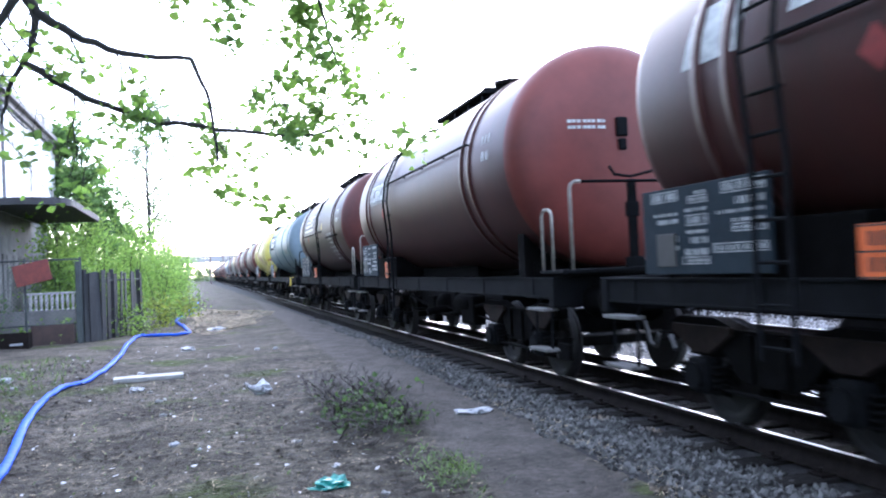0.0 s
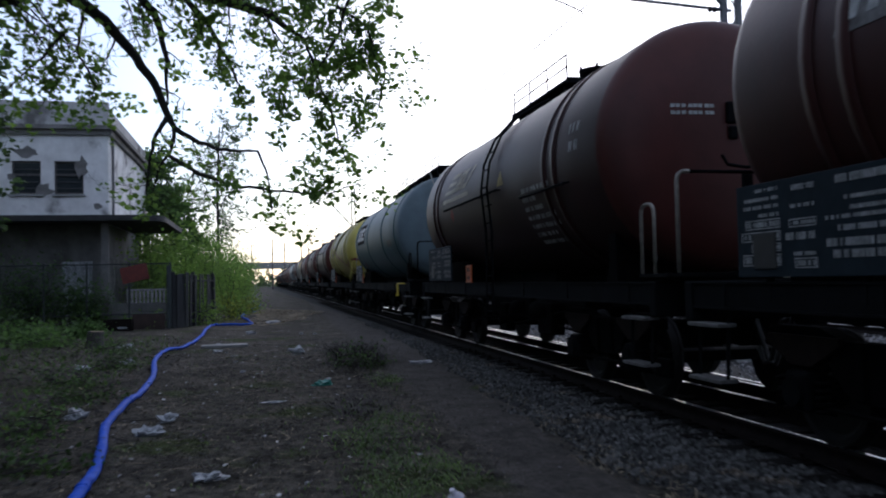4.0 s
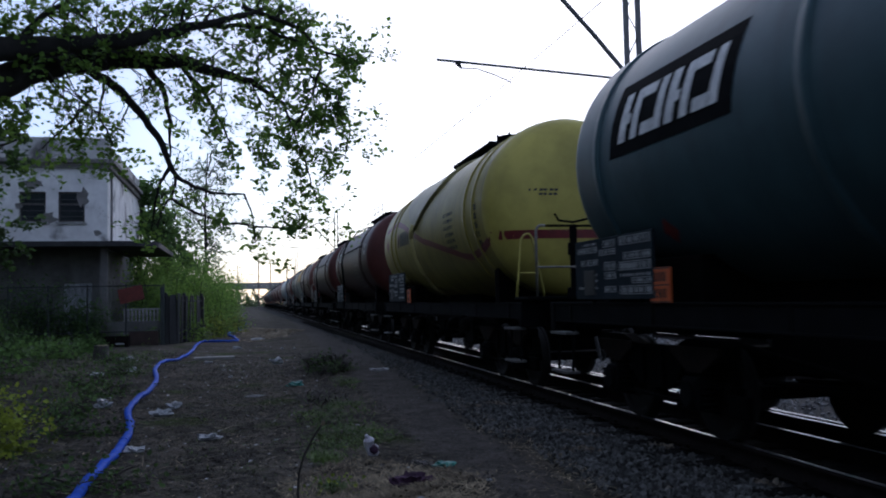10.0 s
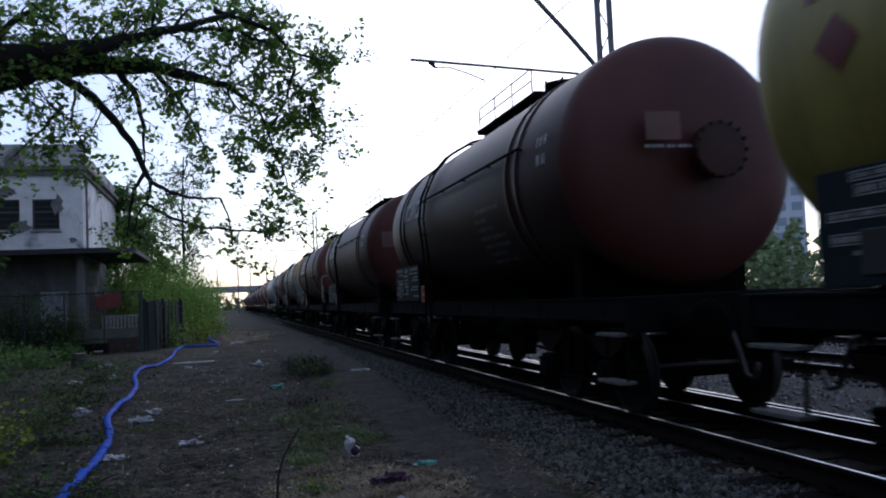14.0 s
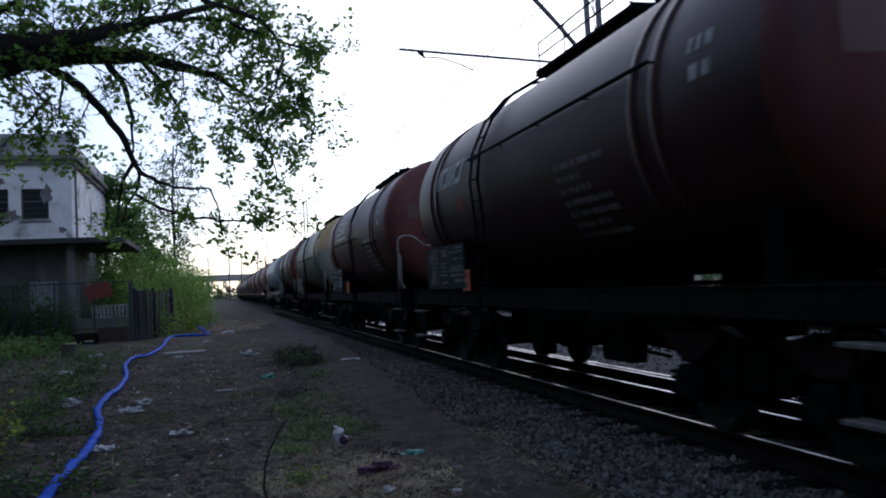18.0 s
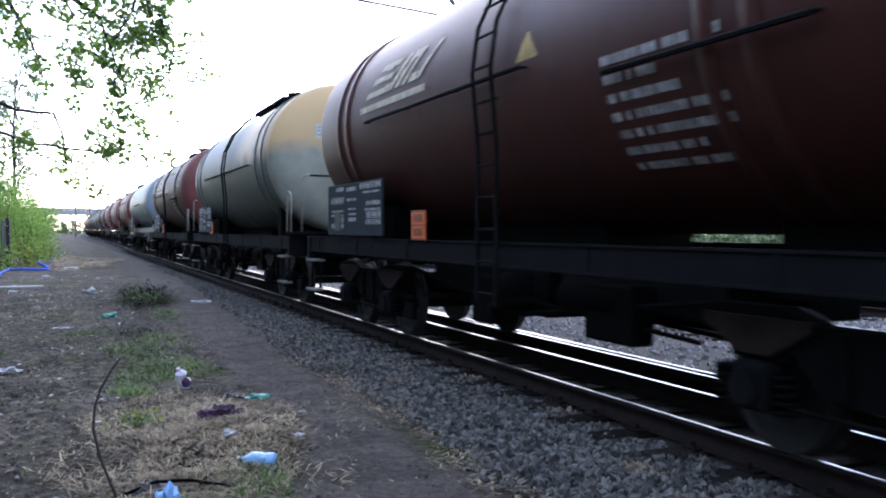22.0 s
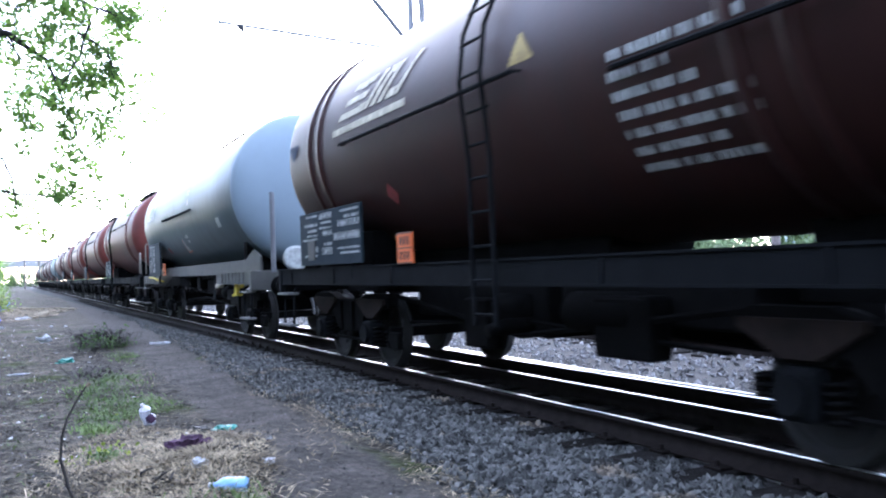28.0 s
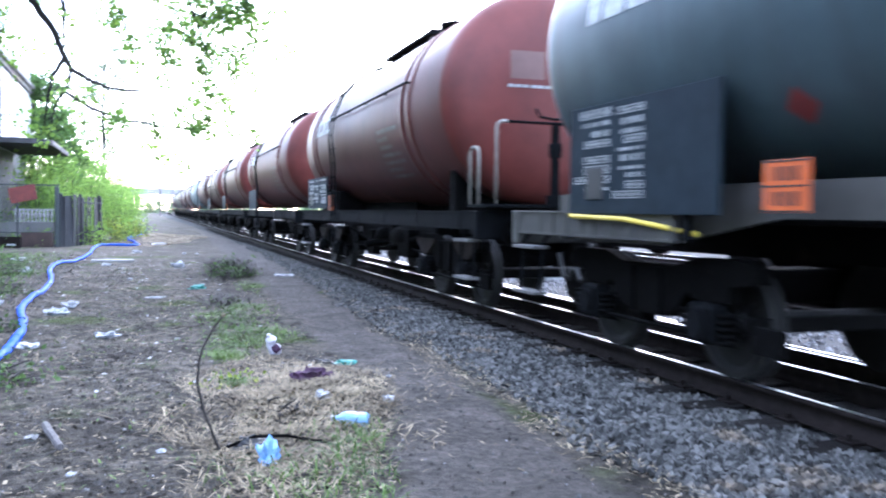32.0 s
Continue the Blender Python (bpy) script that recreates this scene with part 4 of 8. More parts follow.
    if near and spec.get("red_spot"):
        spot, low = spec["red_spot"], spec.get("red_low", -14)
        tagged(part("red_mark", mesh_of("red_mark_%.1f_%d" % (spot, low), M_DULLRED, lambda bm: [patch(bm, spot - d, spot + d, low + k * 0.8, low + 0.8 + k * 0.8, 0.006) for k, d in enumerate(0.15 * (1 - abs(i - 6.5) / 7.2) for i in range(14))]), w, "faded red diamond"), kind="stuff")
    # ladder, side rail, roof walk
    if spec.get("ladder", True):
        ly = spec.get("ladder_y", 1.87)
        ld = part("ladder", mesh_of("ladder_stiles", M_FRAME, ladder_mesh), w, at=pose(0, ly, 0))
        if near:
            for i in range(11):
                z = 0.85 + 0.3 * i
                x = -1.52 if z < 2.7 else -math.sqrt(max(0.02, (TANK_R + 0.09) ** 2 - (z - TANK_Z) ** 2))
                part("rung", mesh_of("ladder_rung", M_FRAME, rung_mesh), ld, at=pose(x, 0, z))
        bar_y, bar_l = spec.get("bar", (-0.9, 5.6))
        ang = spec.get("bar_angle", 14)
        if spec.get("side_bar", True):
            part("side_bar", mesh_of("side_bar_%.1f_%d" % (bar_l, ang), M_FRAME, lambda bm: side_bar_mesh(bm, bar_l, ang)), w, at=pose(0, bar_y, 0))
        if spec.get("second_bar"):
            part("side_bar", mesh_of("short_side_bar", M_FRAME, lambda bm: side_bar_mesh(bm, 1.9, -12)), w, at=pose(0, -3.25, 0))
    if spec.get("catwalk", True):
        cy = spec.get("walk_y", 0.3)
        long = spec.get("walk_long", 1.6)
        cw = part("roof_walk", mesh_of("roof_walk_%.1f" % long, M_FRAME, lambda bm: catwalk_mesh(bm, long)), w, at=pose(0, cy, TANK_Z + r + spec.get("walk_up", 0.12)))
        if spec.get("roof_rail", True):
            part("roof_rail", mesh_of("roof_rail_%.1f" % long, M_FRAME, lambda bm: walk_rail_mesh(bm, long)), cw, at=pose(-0.33, 0, 0.12))
        if near:
            part("filling_hatch", mesh_of("filling_hatch", M_UNDER, hatch_mesh, False), w, at=pose(0.0, cy - 2.1, TANK_Z + r))
    # front platform: handrails, brake stand, steps
    if near and spec.get("platform", True):
        part("end_platform", mesh_of("end_platform", M_FRAME, lambda bm: box(bm, -1.4, -0.34, -0.02, 1.4, 0.3, 0.02, 0.004)), w, at=pose(0, -front + 0.02, 1.4))
        rail_paint = spec.get("rail_paint", M_PIPE)
        if spec.get("wavy_rail"):
            ul = mesh_of("wavy_end_rail", rail_paint, lambda bm: tube(bm, [(0.12, 0, 0), (0.03, 0, 0.12), (0, 0, 0.3), (0, 0, 1.0), (0.04, 0, 1.1), (0.14, 0, 1.15), (0.3, 0, 1.14), (0.42, 0, 1.08), (0.52, 0, 0.97), (0.64, 0, 0.91), (1.1, 0, 0.9), (1.5, 0, 0.89), (1.7, 0, 0.95), (1.82, 0, 1.08), (1.96, 0, 1.15), (2.3, 0, 1.12), (2.5, 0, 1.0), (2.55, 0, 0.6), (2.55, 0, 0)], 0.026, 8), True)
        elif spec.get("bent_rail"):
            ul = mesh_of("bent_end_rail", rail_paint, lambda bm: tube(bm, [(0.95, 0, 0), (0.95, 0, 0.96), (1.0, 0, 1.03), (1.08, 0, 1.05), (1.7, 0, 1.05), (1.85, 0, 1.0), (1.92, 0, 0.85), (1.95, 0, 0.5), (2.05, 0, 0.3), (2.05, 0, 0)], 0.022, 8), True)
        else:
            ul = mesh_of("end_rail", rail_paint, lambda bm: tube(bm, [(0, 0, 0), (0, 0, 0.94), (0.02, 0, 0.99), (0.06, 0, 1.02), (0.14, 0, 1.02)], 0.022, 8), True)
            # bar split from the pale post and darkened: its lack of light as paint
            part("cross_bar", mesh_of("end_cross_bar", M_FRAME, lambda bm: tube(bm, [(0.14, 0, 1.02), (1.2, 0, 1.015), (2.32, 0, 1.02), (2.4, 0, 0.95), (2.42, 0, 0.8), (2.42, 0, 0)], 0.018, 8), True), w, "tubular cross bar, darkened as if unlit", pose(-1.22, -front - 0.22, 1.42))
        part("end_rail", ul, w, "grey tubular handrail", pose(-1.4, -front + 0.1, 1.42) if spec.get("wavy_rail") else pose(-1.22, -front - 0.22, 1.42))
        if spec.get("side_loop", True):
            us = mesh_of("side_rail", rail_paint, lambda bm: u_rail_mesh(bm, 0.3, 0.72), True)
            part("side_rail", us, w, "grey tubular handrail", pose(-1.36, -front + 0.02, 1.42, 0, 0, 90))
        bs = None
        if not spec.get("bent_rail"):
            bs = part("brake_stand", mesh_of("brake_stand", M_FRAME, lambda bm: (box(bm, -0.05, -0.035, 0, 0.05, 0.035, 1.05, 0.01), box(bm, -0.1, -0.05, 0.0, 0.1, 0.05, 0.12, 0.01), box(bm, -0.075, -0.045, 0.6, 0.075, 0.045, 0.78, 0.01))), w, at=pose(-0.6 if spec.get("wavy_rail") or key == "yellow" else -0.36, -front - 0.1, 1.42))
        if bs:
            part("brake_wheel", mesh_of("brake_wheel", M_FRAME, lambda bm: tube(bm, [(-0.28, 0, 0.16), (-0.22, 0, 0.06), (0, 0, 0.03), (0.22, 0, 0.08), (0.3, 0, 0.1)], 0.018, 6)), bs, at=pose(0, 0, 1.05))
    if near:
        for e in (-1, 1):
            stp = part("step", mesh_of("step", M_FRAME, step_mesh), w, at=pose(-1.38, mid + e * (sb - 0.35), 1.1))
            for z in (-0.14, -0.62):
                part("tread", mesh_of("step_tread", M_TREADPLATE, tread_mesh), stp, "worn grey tread", at=pose(0, 0, z))
    for nm, me, at, lab in spec.get("extras", lambda n: [])(near):
        ob = part(nm, me, w, lab, at)
        if nm.endswith("lettering") or nm in ("valve", "emblem", "dark_mark", "company_mark", "fuel_mark", "white_mark", "diamond_mark"):
            tagged(ob, lab or "white unreadable lettering", kind="stuff")
    return w


def stained(m, tan, reach):
    """Rusty tan spill over the upper half, with a ragged lower edge; reach: how far back along the tank."""
    n, l = m.node_tree.nodes, m.node_tree.links
    b = n["Principled BSDF"]
    src = b.inputs["Base Color"].links[0].from_socket
    co, sep, t = n.new("ShaderNodeTexCoord"), n.new("ShaderNodeSeparateXYZ"), n.new("ShaderNodeTexNoise")
    t.inputs["Scale"].default_value, t.inputs["Detail"].default_value = 1.4, 7
    l.new(co.outputs["Object"], t.inputs["Vector"])
    l.new(co.outputs["Object"], sep.inputs[0])

    def node(op, a, c):
        x = n.new("ShaderNodeMath")
        x.operation, x.use_clamp = op, op == "MULTIPLY"
        for k, v in enumerate((a, c)):
            if isinstance(v, float):
                x.inputs[k].default_value = v
            else:
                l.new(v, x.inputs[k])
        return x.outputs[0]

    high = node("MULTIPLY", node("ADD", node("ADD", sep.outputs["Z"], 0.0), node("SUBTRACT", t.outputs["Fac"], 0.42)), 3.0)
    front = node("MULTIPLY", node("SUBTRACT", reach, sep.outputs["Y"]), 0.6)
    fac = node("MULTIPLY", node("MULTIPLY", high, front), 0.85)
    mx = n.new("ShaderNodeMix")
    mx.data_type = "RGBA"
    l.new(fac, mx.inputs["Factor"])
    l.new(src, mx.inputs["A"])
    mx.inputs["B"].default_value = (*tan, 1)
    l.new(mx.outputs["Result"], b.inputs["Base Color"])
    return m


# end paints and P_BLUEGREY: flank colours brightened for the light on the fronts
P_BROWN = tank_paint("brown_tank", (0.054, 0.0146, 0.0123), dirt=(0.018, 0.012, 0.011))
P_BROWN2 = tank_paint("dark_brown_tank", (0.034, 0.0098, 0.0085), dirt=(0.014, 0.01, 0.0095), amount=0.5)
P_RED = tank_paint("red_tank", (0.112, 0.033, 0.028), amount=0.4)
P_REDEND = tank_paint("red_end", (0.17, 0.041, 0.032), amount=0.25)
P_REDBROWN = tank_paint("red_brown_tank", (0.062, 0.0165, 0.0115), dirt=(0.016, 0.0105, 0.0098), amount=0.45)
P_REDBROWN2 = tank_paint("worn_red_brown_tank", (0.038, 0.0118, 0.0095), dirt=(0.016, 0.0105, 0.0098), amount=0.5)
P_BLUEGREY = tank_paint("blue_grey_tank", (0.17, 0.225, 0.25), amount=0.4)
P_DARKBLUE = tank_paint("slate_tank", (0.068, 0.128, 0.145), dirt=(0.03, 0.048, 0.053), amount=0.4)
P_YELLOW = tank_paint("yellow_tank", (0.39, 0.33, 0.078), dirt=(0.11, 0.1, 0.04), amount=0.55)
P_CREAM = stained(tank_paint("cream_tank", (0.095, 0.112, 0.1), dirt=(0.13, 0.115, 0.045), top=(0.26, 0.22, 0.12), amount=0.8), (0.36, 0.25, 0.12), -1.0)
P_APRON = tank_paint("apron_paint", (0.4, 0.36, 0.17), dirt=(0.12, 0.11, 0.06), amount=0.5)
P_CHUTE = tank_paint("pipe_yellow", (0.62, 0.54, 0.22), dirt=(0.1, 0.08, 0.03), amount=0.5)
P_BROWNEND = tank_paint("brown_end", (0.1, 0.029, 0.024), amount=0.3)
P_REDEND2 = tank_paint("lit_red_brown_end", (0.18, 0.06, 0.051), amount=0.45, rough=0.5)
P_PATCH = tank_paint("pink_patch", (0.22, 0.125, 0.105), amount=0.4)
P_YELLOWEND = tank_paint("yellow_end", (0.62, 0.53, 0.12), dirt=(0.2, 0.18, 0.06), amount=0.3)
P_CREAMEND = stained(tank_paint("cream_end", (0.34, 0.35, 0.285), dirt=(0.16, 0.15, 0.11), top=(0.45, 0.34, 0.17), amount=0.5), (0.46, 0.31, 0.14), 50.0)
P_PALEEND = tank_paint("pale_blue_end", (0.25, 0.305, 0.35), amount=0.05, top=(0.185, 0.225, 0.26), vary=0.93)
P_PALEBLUE = tank_paint("pale_blue_tank", (0.085, 0.122, 0.136), amount=0.3, rough=0.42)


def mark_label(y0=2.35):
    """White slanted company mark near the rear of the flank."""
    return ("company_mark", M_WHITE, lambda bm: strokes(bm, y0 + 0.15, 4, 0.32, 5, 19, 0.07, -0.12))


def mark_back():
    """Pale ground of that mark."""
    return ("mark_ground", M_FADED, lambda bm: slanted_blocks(bm, 2.3, (1.8,), 2, 23, 0, -0.18))


def mark_blocks():
    """Two plain white blocks either side of the ladder."""
    return ("company_mark", M_WHITE, lambda bm: (slanted_blocks(bm, 2.6, (0.7,), 8, 24, 0, -0.1), slanted_blocks(bm, 3.85, (0.75,), 4, 22, 0, -0.1)))


def mark_panel():
    """A slanted mark of cream bars: stepped stripes, three letter-like shapes, a long foot."""
    def build(bm):
        patch(bm, 1.15, 3.4, 2.5, 5.6, 0.006)
        for k in range(3):
            a = 9 + 6.2 * k
            d = -0.03 * (a - 2.5)
            patch(bm, 2.72 + d, 3.42 + d, a, a + 3.0, 0.006, -0.08)
        strokes(bm, 1.35, 3, 0.36, 9, 24, 0.09, -0.5)
    return ("company_mark", M_CREAMMARK, build)


def mark_text(y0=-3.4, seed=1, mat=None):
    return ("flank_lettering", mat or M_FADED, lambda bm: [flank_text(bm, y0 + 1.25 - ln, (ln,), seed + k, -7.5 - 5.4 * k, 5, 2.6) for k, ln in enumerate((1.25, 0.6, 0.8, 1.2, 1.2, 0.85, 1.15))])


def mark_triangle():
    return ("warning_triangle", M_DULLYELLOW, lambda bm: [patch(bm, -1.12 - w, -1.12 + w, -0.5 + 1.5 * k, 1 + 1.5 * k, 0.006) for k, w in enumerate((0.18, 0.15, 0.12, 0.09, 0.06, 0.03))])


def mark_small(y0=-4.6, seed=1):
    return ("small_lettering", M_DULLWHITE, lambda bm: flank_text(bm, y0, (0.35, 0.3), seed, 16, 9, 5))


def end_marks(near, dz=0.0):
    if not near:
        return []
    y = -5.2 - 0.44
    return [("end_lettering", mesh_of("end_lettering_%d" % int(dz * 100), M_WHITE, lambda bm: [dome_patch(bm, x, x + 0.05, z, z + 0.04, -5.2, 0.42, 0.01, 1) for z in (0.38 + dz, 0.3 + dz) for x in (-0.75, -0.69, -0.62, -0.54, -0.48, -0.42, -0.34, -0.28)]), None, ""),
            ("lamp_box", mesh_of("lamp_box", M_FRAME, lambda bm: (box(bm, -0.08, y - 0.03, TANK_Z + 0.2, 0.08, y + 0.1, TANK_Z + 0.45, 0.02), box(bm, -0.055, y - 0.025, TANK_Z + 0.02, 0.055, y + 0.1, TANK_Z + 0.17, 0.02))), None, "")]


def cream_end(near):
    """Pale label, lamp bracket and lettering of the cream wagon's front."""
    if not near:
        return []
    d = -4.9 + 5.2
    out = [("end_label", mesh_of("cream_end_label", M_WHITE, lambda bm: dome_patch(bm, -0.62, -0.1, 0.34, 0.62, -4.9, n=8)), None, "worn cream label"),
           ("end_lettering", mesh_of("cream_end_lines", M_FADED, lambda bm: [dome_patch(bm, x, x + 0.06, z, z + 0.025, -4.9, 0.42, 0.01, 1) for z in (0.55, 0.48, 0.41) for x in (-0.57, -0.49, -0.41, -0.32, -0.24)]), None, "faded lettering"),
           ("lamp_box", mesh_of("cream_lamp_box", M_CREAMMARK, lambda bm: box(bm, 0.4, -5.62 + d, TANK_Z + 0.22, 0.58, -5.44 + d, TANK_Z + 0.5, 0.02)), None, "cream lamp bracket"),
           ("lamp_box", mesh_of("cream_lamp_foot", M_CRADLE, lambda bm: box(bm, 0.43, -5.61 + d, TANK_Z + 0.08, 0.55, -5.46 + d, TANK_Z + 0.2, 0.02)), None, "dark lamp socket")]
    return out


def red_end_marks(near):
    if not near:
        return []
    return [("end_label", mesh_of("red_end_label", P_PATCH, lambda bm: dome_patch(bm, -0.62, -0.12, 0.22, 0.6, -5.2, n=8)), None, "faded pink label"),
            ("end_lettering", mesh_of("red_end_line", M_DULLWHITE, lambda bm: [dome_patch(bm, x, x + 0.09, 0.1, 0.14, -5.2, 0.42, 0.01, 1) for x in (-0.66, -0.55, -0.44, -0.33, -0.22, -0.11)]), None, "")]


def caution_text():
    """The two-line shunting caution, laid on the dome."""
    cu = bpy.data.curves.new("caution", "FONT")
    cu.body, cu.size, cu.align_x, cu.space_line = "OSTRO\u017bNIE\nPRZETACZA\u0106", 0.085, "CENTER", 0.8
    cu.resolution_u = 1
    ob = bpy.data.objects.new("caution", cu)
    scene.collection.objects.link(ob)
    me = bpy.data.meshes.new_from_object(ob.evaluated_get(bpy.context.evaluated_depsgraph_get()))
    bpy.data.objects.remove(ob)
    for v in me.vertices:
        x, z = v.co.x, v.co.y + 0.56
        v.co = Vector((x, dome_y(x, z, -5.2, 0.42) - 0.008, TANK_Z + z))
    me.materials.clear()
    me.materials.append(M_WHITE)
    return me


def caution_end(near):
    if not near:
        return []
    out = [(nm, me, pose(-0.2, 0.01, -0.1), lab) for nm, me, _, lab in end_marks(near) if nm == "lamp_box"]
    if "caution" not in MESHES:
        MESHES["caution"] = caution_text()
    out.append(("end_lettering", MESHES["caution"], None, "white caution lettering in two lines"))
    out.append(("end_patch", mesh_of("end_patch_caution", P_PATCH, lambda bm: dome_patch(bm, -0.98, -0.4, 0.1, 0.4, -5.2, n=8)), None, "repainted pinkish patch"))
    out.append(("end_sheet", mesh_of("end_sheet", M_WHITE, lambda bm: dome_patch(bm, 0.42, 0.78, 0.02, 0.4, -5.2, n=6)), None, "blank white sheet"))
    return out


def end_flange(near, more=False):
    if not near:
        return []
    y = -5.2 - 0.40
    return [("end_cover", mesh_of("end_cover", P_BROWN, flange_mesh), pose(0.45 if more else 0.2, y + (0.04 if more else 0), TANK_Z + 0.02), "round bolted cover plate"),
            ("end_patch", mesh_of("end_patch_more" if more else "end_patch", P_PATCH, lambda bm: (dome_patch(bm, -1.1, -0.45, -0.05, 0.38, -5.2, n=10), dome_patch(bm, -0.12, 0.42, 0.42, 1.12, -5.2, n=10)) if more else dome_patch(bm, -0.68, -0.26, 0.14, 0.46, -5.2)), None, "repainted patch"),
            ("end_lettering", mesh_of("flange_lettering", M_DULLWHITE, lambda bm: [dome_patch(bm, x, x + 0.045, 0.05, 0.085, -5.2, 0.42, 0.008, 1) for x in (-0.7, -0.64, -0.58, -0.52, -0.44, -0.38, -0.3, -0.24, -0.18, -0.12)]), None, "white unreadable lettering")]


def grey_extras(near):
    """End ladder, guard loops."""
    if not near:
        return []
    y = -6.35 - 0.62
    out = [("end_ladder", mesh_of("end_ladder", M_PIPE, lambda bm: [tube(bm, [(x, y + 0.4, 4.5), (x, y - 0.1, 4.0), (x, y - 0.12, 1.45)], 0.022, 6) for x in (-0.24, 0.1)]), None, "steel end ladder")]
    out += [("end_rung", mesh_of("end_rung", M_PIPE, lambda bm: tube(bm, [(-0.24, y - 0.12, 0), (0.1, y - 0.12, 0)], 0.014, 6)), pose(0, 0, 1.7 + 0.3 * i), "") for i in range(8)]
    out += [("ladder_guard", mesh_of("ladder_guard", M_PIPE, lambda bm: tube(bm, [(-0.55, y + 0.3, 4.5), (-0.5, y - 0.35, 3.9), (-0.36, y - 0.4, 3.6), (-0.24, y - 0.12, 3.5)], 0.02, 6)), None, "")]
    out.append(("yellow_pipe", mesh_of("slate_pipe", M_YELLOWPIPE, lambda bm: tube(bm, [(-1.44, -5.8, 1.3), (-1.44, -6.4, 1.31), (-1.44, -7.2, 1.31)], 0.016, 8), True), None, "yellow brake pipe"))
    out.append(("valve", mesh_of("slate_valve", M_YELLOWPIPE, lambda bm: (box(bm, -1.47, -5.96, 1.0, -1.42, -5.88, 1.29, 0.01), tube(bm, [(-1.45, -5.92, 0.95), (-1.45, -5.92, 1.0)], 0.05, 10))), None, "yellow valve handle"))
    out.append(("dark_mark", mesh_of("slate_dark_mark", M_BLACK, lambda bm: patch(bm, -4.9, -4.0, -18, -10, 0.006)), None, "dark painted-over mark"))
    for cy in (-5.3, -1.9):
        out.append(("front_walk", mesh_of("front_walk", M_FRAME, catwalk_mesh), pose(0, cy, TANK_Z + TANK_R + 0.12), "narrow roof walkway"))
        out.append(("walk_rail", mesh_of("front_walk_rail", M_FRAME, walk_rail_mesh), pose(-0.3, cy, TANK_Z + TANK_R + 0.15), ""))
    return out


def dome_band(bm):
    """A stripe round the front dome, a little below its middle."""
    R, bulge = TANK_R, 0.62
    prev = None
    for i in range(25):
        x = -1.405 + 2.81 * i / 24
        row = []
        for z in (-0.43, -0.57):
            u = min(0.9999, (math.hypot(x, z) / R)) ** (1 / 0.62)
            row.append(bm.verts.new((x, -4.7 - bulge * max(0.0, 1 - u * u) ** 0.45 - 0.008, TANK_Z + z)))
        if prev:
            bm.faces.new((prev[0], row[0], row[1], prev[1]))
        prev = row


BAND = ((-4.75, -22), (-4.2, -26.5), (-3.4, -30.5), (-2.9, -29), (-2.0, -22.5), (-0.4, -12), (0.2, -9.0), (1.65, 3.2), (2.7, 12), (3.7, 18), (4.6, 17.5), (5.4, 14))


def flank_band(bm):
    """The stripe's wavy run along the flank."""
    prev = None
    fine = [(p[0] + (q[0] - p[0]) * k / 6, p[1] + (q[1] - p[1]) * k / 6) for p, q in zip(BAND, BAND[1:]) for k in range(6)] + [BAND[-1]]
    for y, a in fine:
        row = [bm.verts.new(on_tank(a + d, y, 0.006)) for d in (-2.6, 0.0, 2.6)]
        if prev:
            for k in (0, 1):
                bm.faces.new((prev[k], row[k], row[k + 1], prev[k + 1]))
        prev = row


def dome_y(x, z, y0=-4.7, bulge=0.62):
    u = min(0.9999, (math.hypot(x, z) / TANK_R)) ** (1 / 0.62)
    return y0 - bulge * max(0.0, 1 - u * u) ** 0.45


def apron_mesh(bm):
    """A V-shaped spill sheet hung from the hatch, its edges turned up, with a thick rim."""
    prev = None
    for k in range(17):
        u = k / 16
        a, wd = 87 - 83 * u, (1.75 if u < 0.6 else 1.75 * (1 - u) / 0.4) + 0.05
        row = [bm.verts.new(on_tank(a, 1.1 + s * wd, l)) for s, l in ((-1.0, 0.0), (-1.01, 0.07), (-0.95, 0.07), (-0.5, 0.05), (0.0, 0.05), (0.5, 0.05), (0.95, 0.07), (1.01, 0.07), (1.0, 0.0))]
        if prev:
            for j in range(8):
                bm.faces.new((prev[j], row[j], row[j + 1], prev[j + 1]))
        prev = row


def prop_ladder_mesh(bm):
    """Two stiles that lean together at the top, with one low rung."""
    tube(bm, [(-0.2, 0, 0), (-0.17, 0, 0.3), (-0.12, 0, 0.82), (-0.06, 0, 0.9), (0.0, 0, 0.91), (0.05, 0, 0.86), (0.12, 0, 0.5), (0.22, 0, 0)], 0.019, 8)
    tube(bm, [(-0.17, 0, 0.34), (0.16, 0, 0.34)], 0.014, 6)


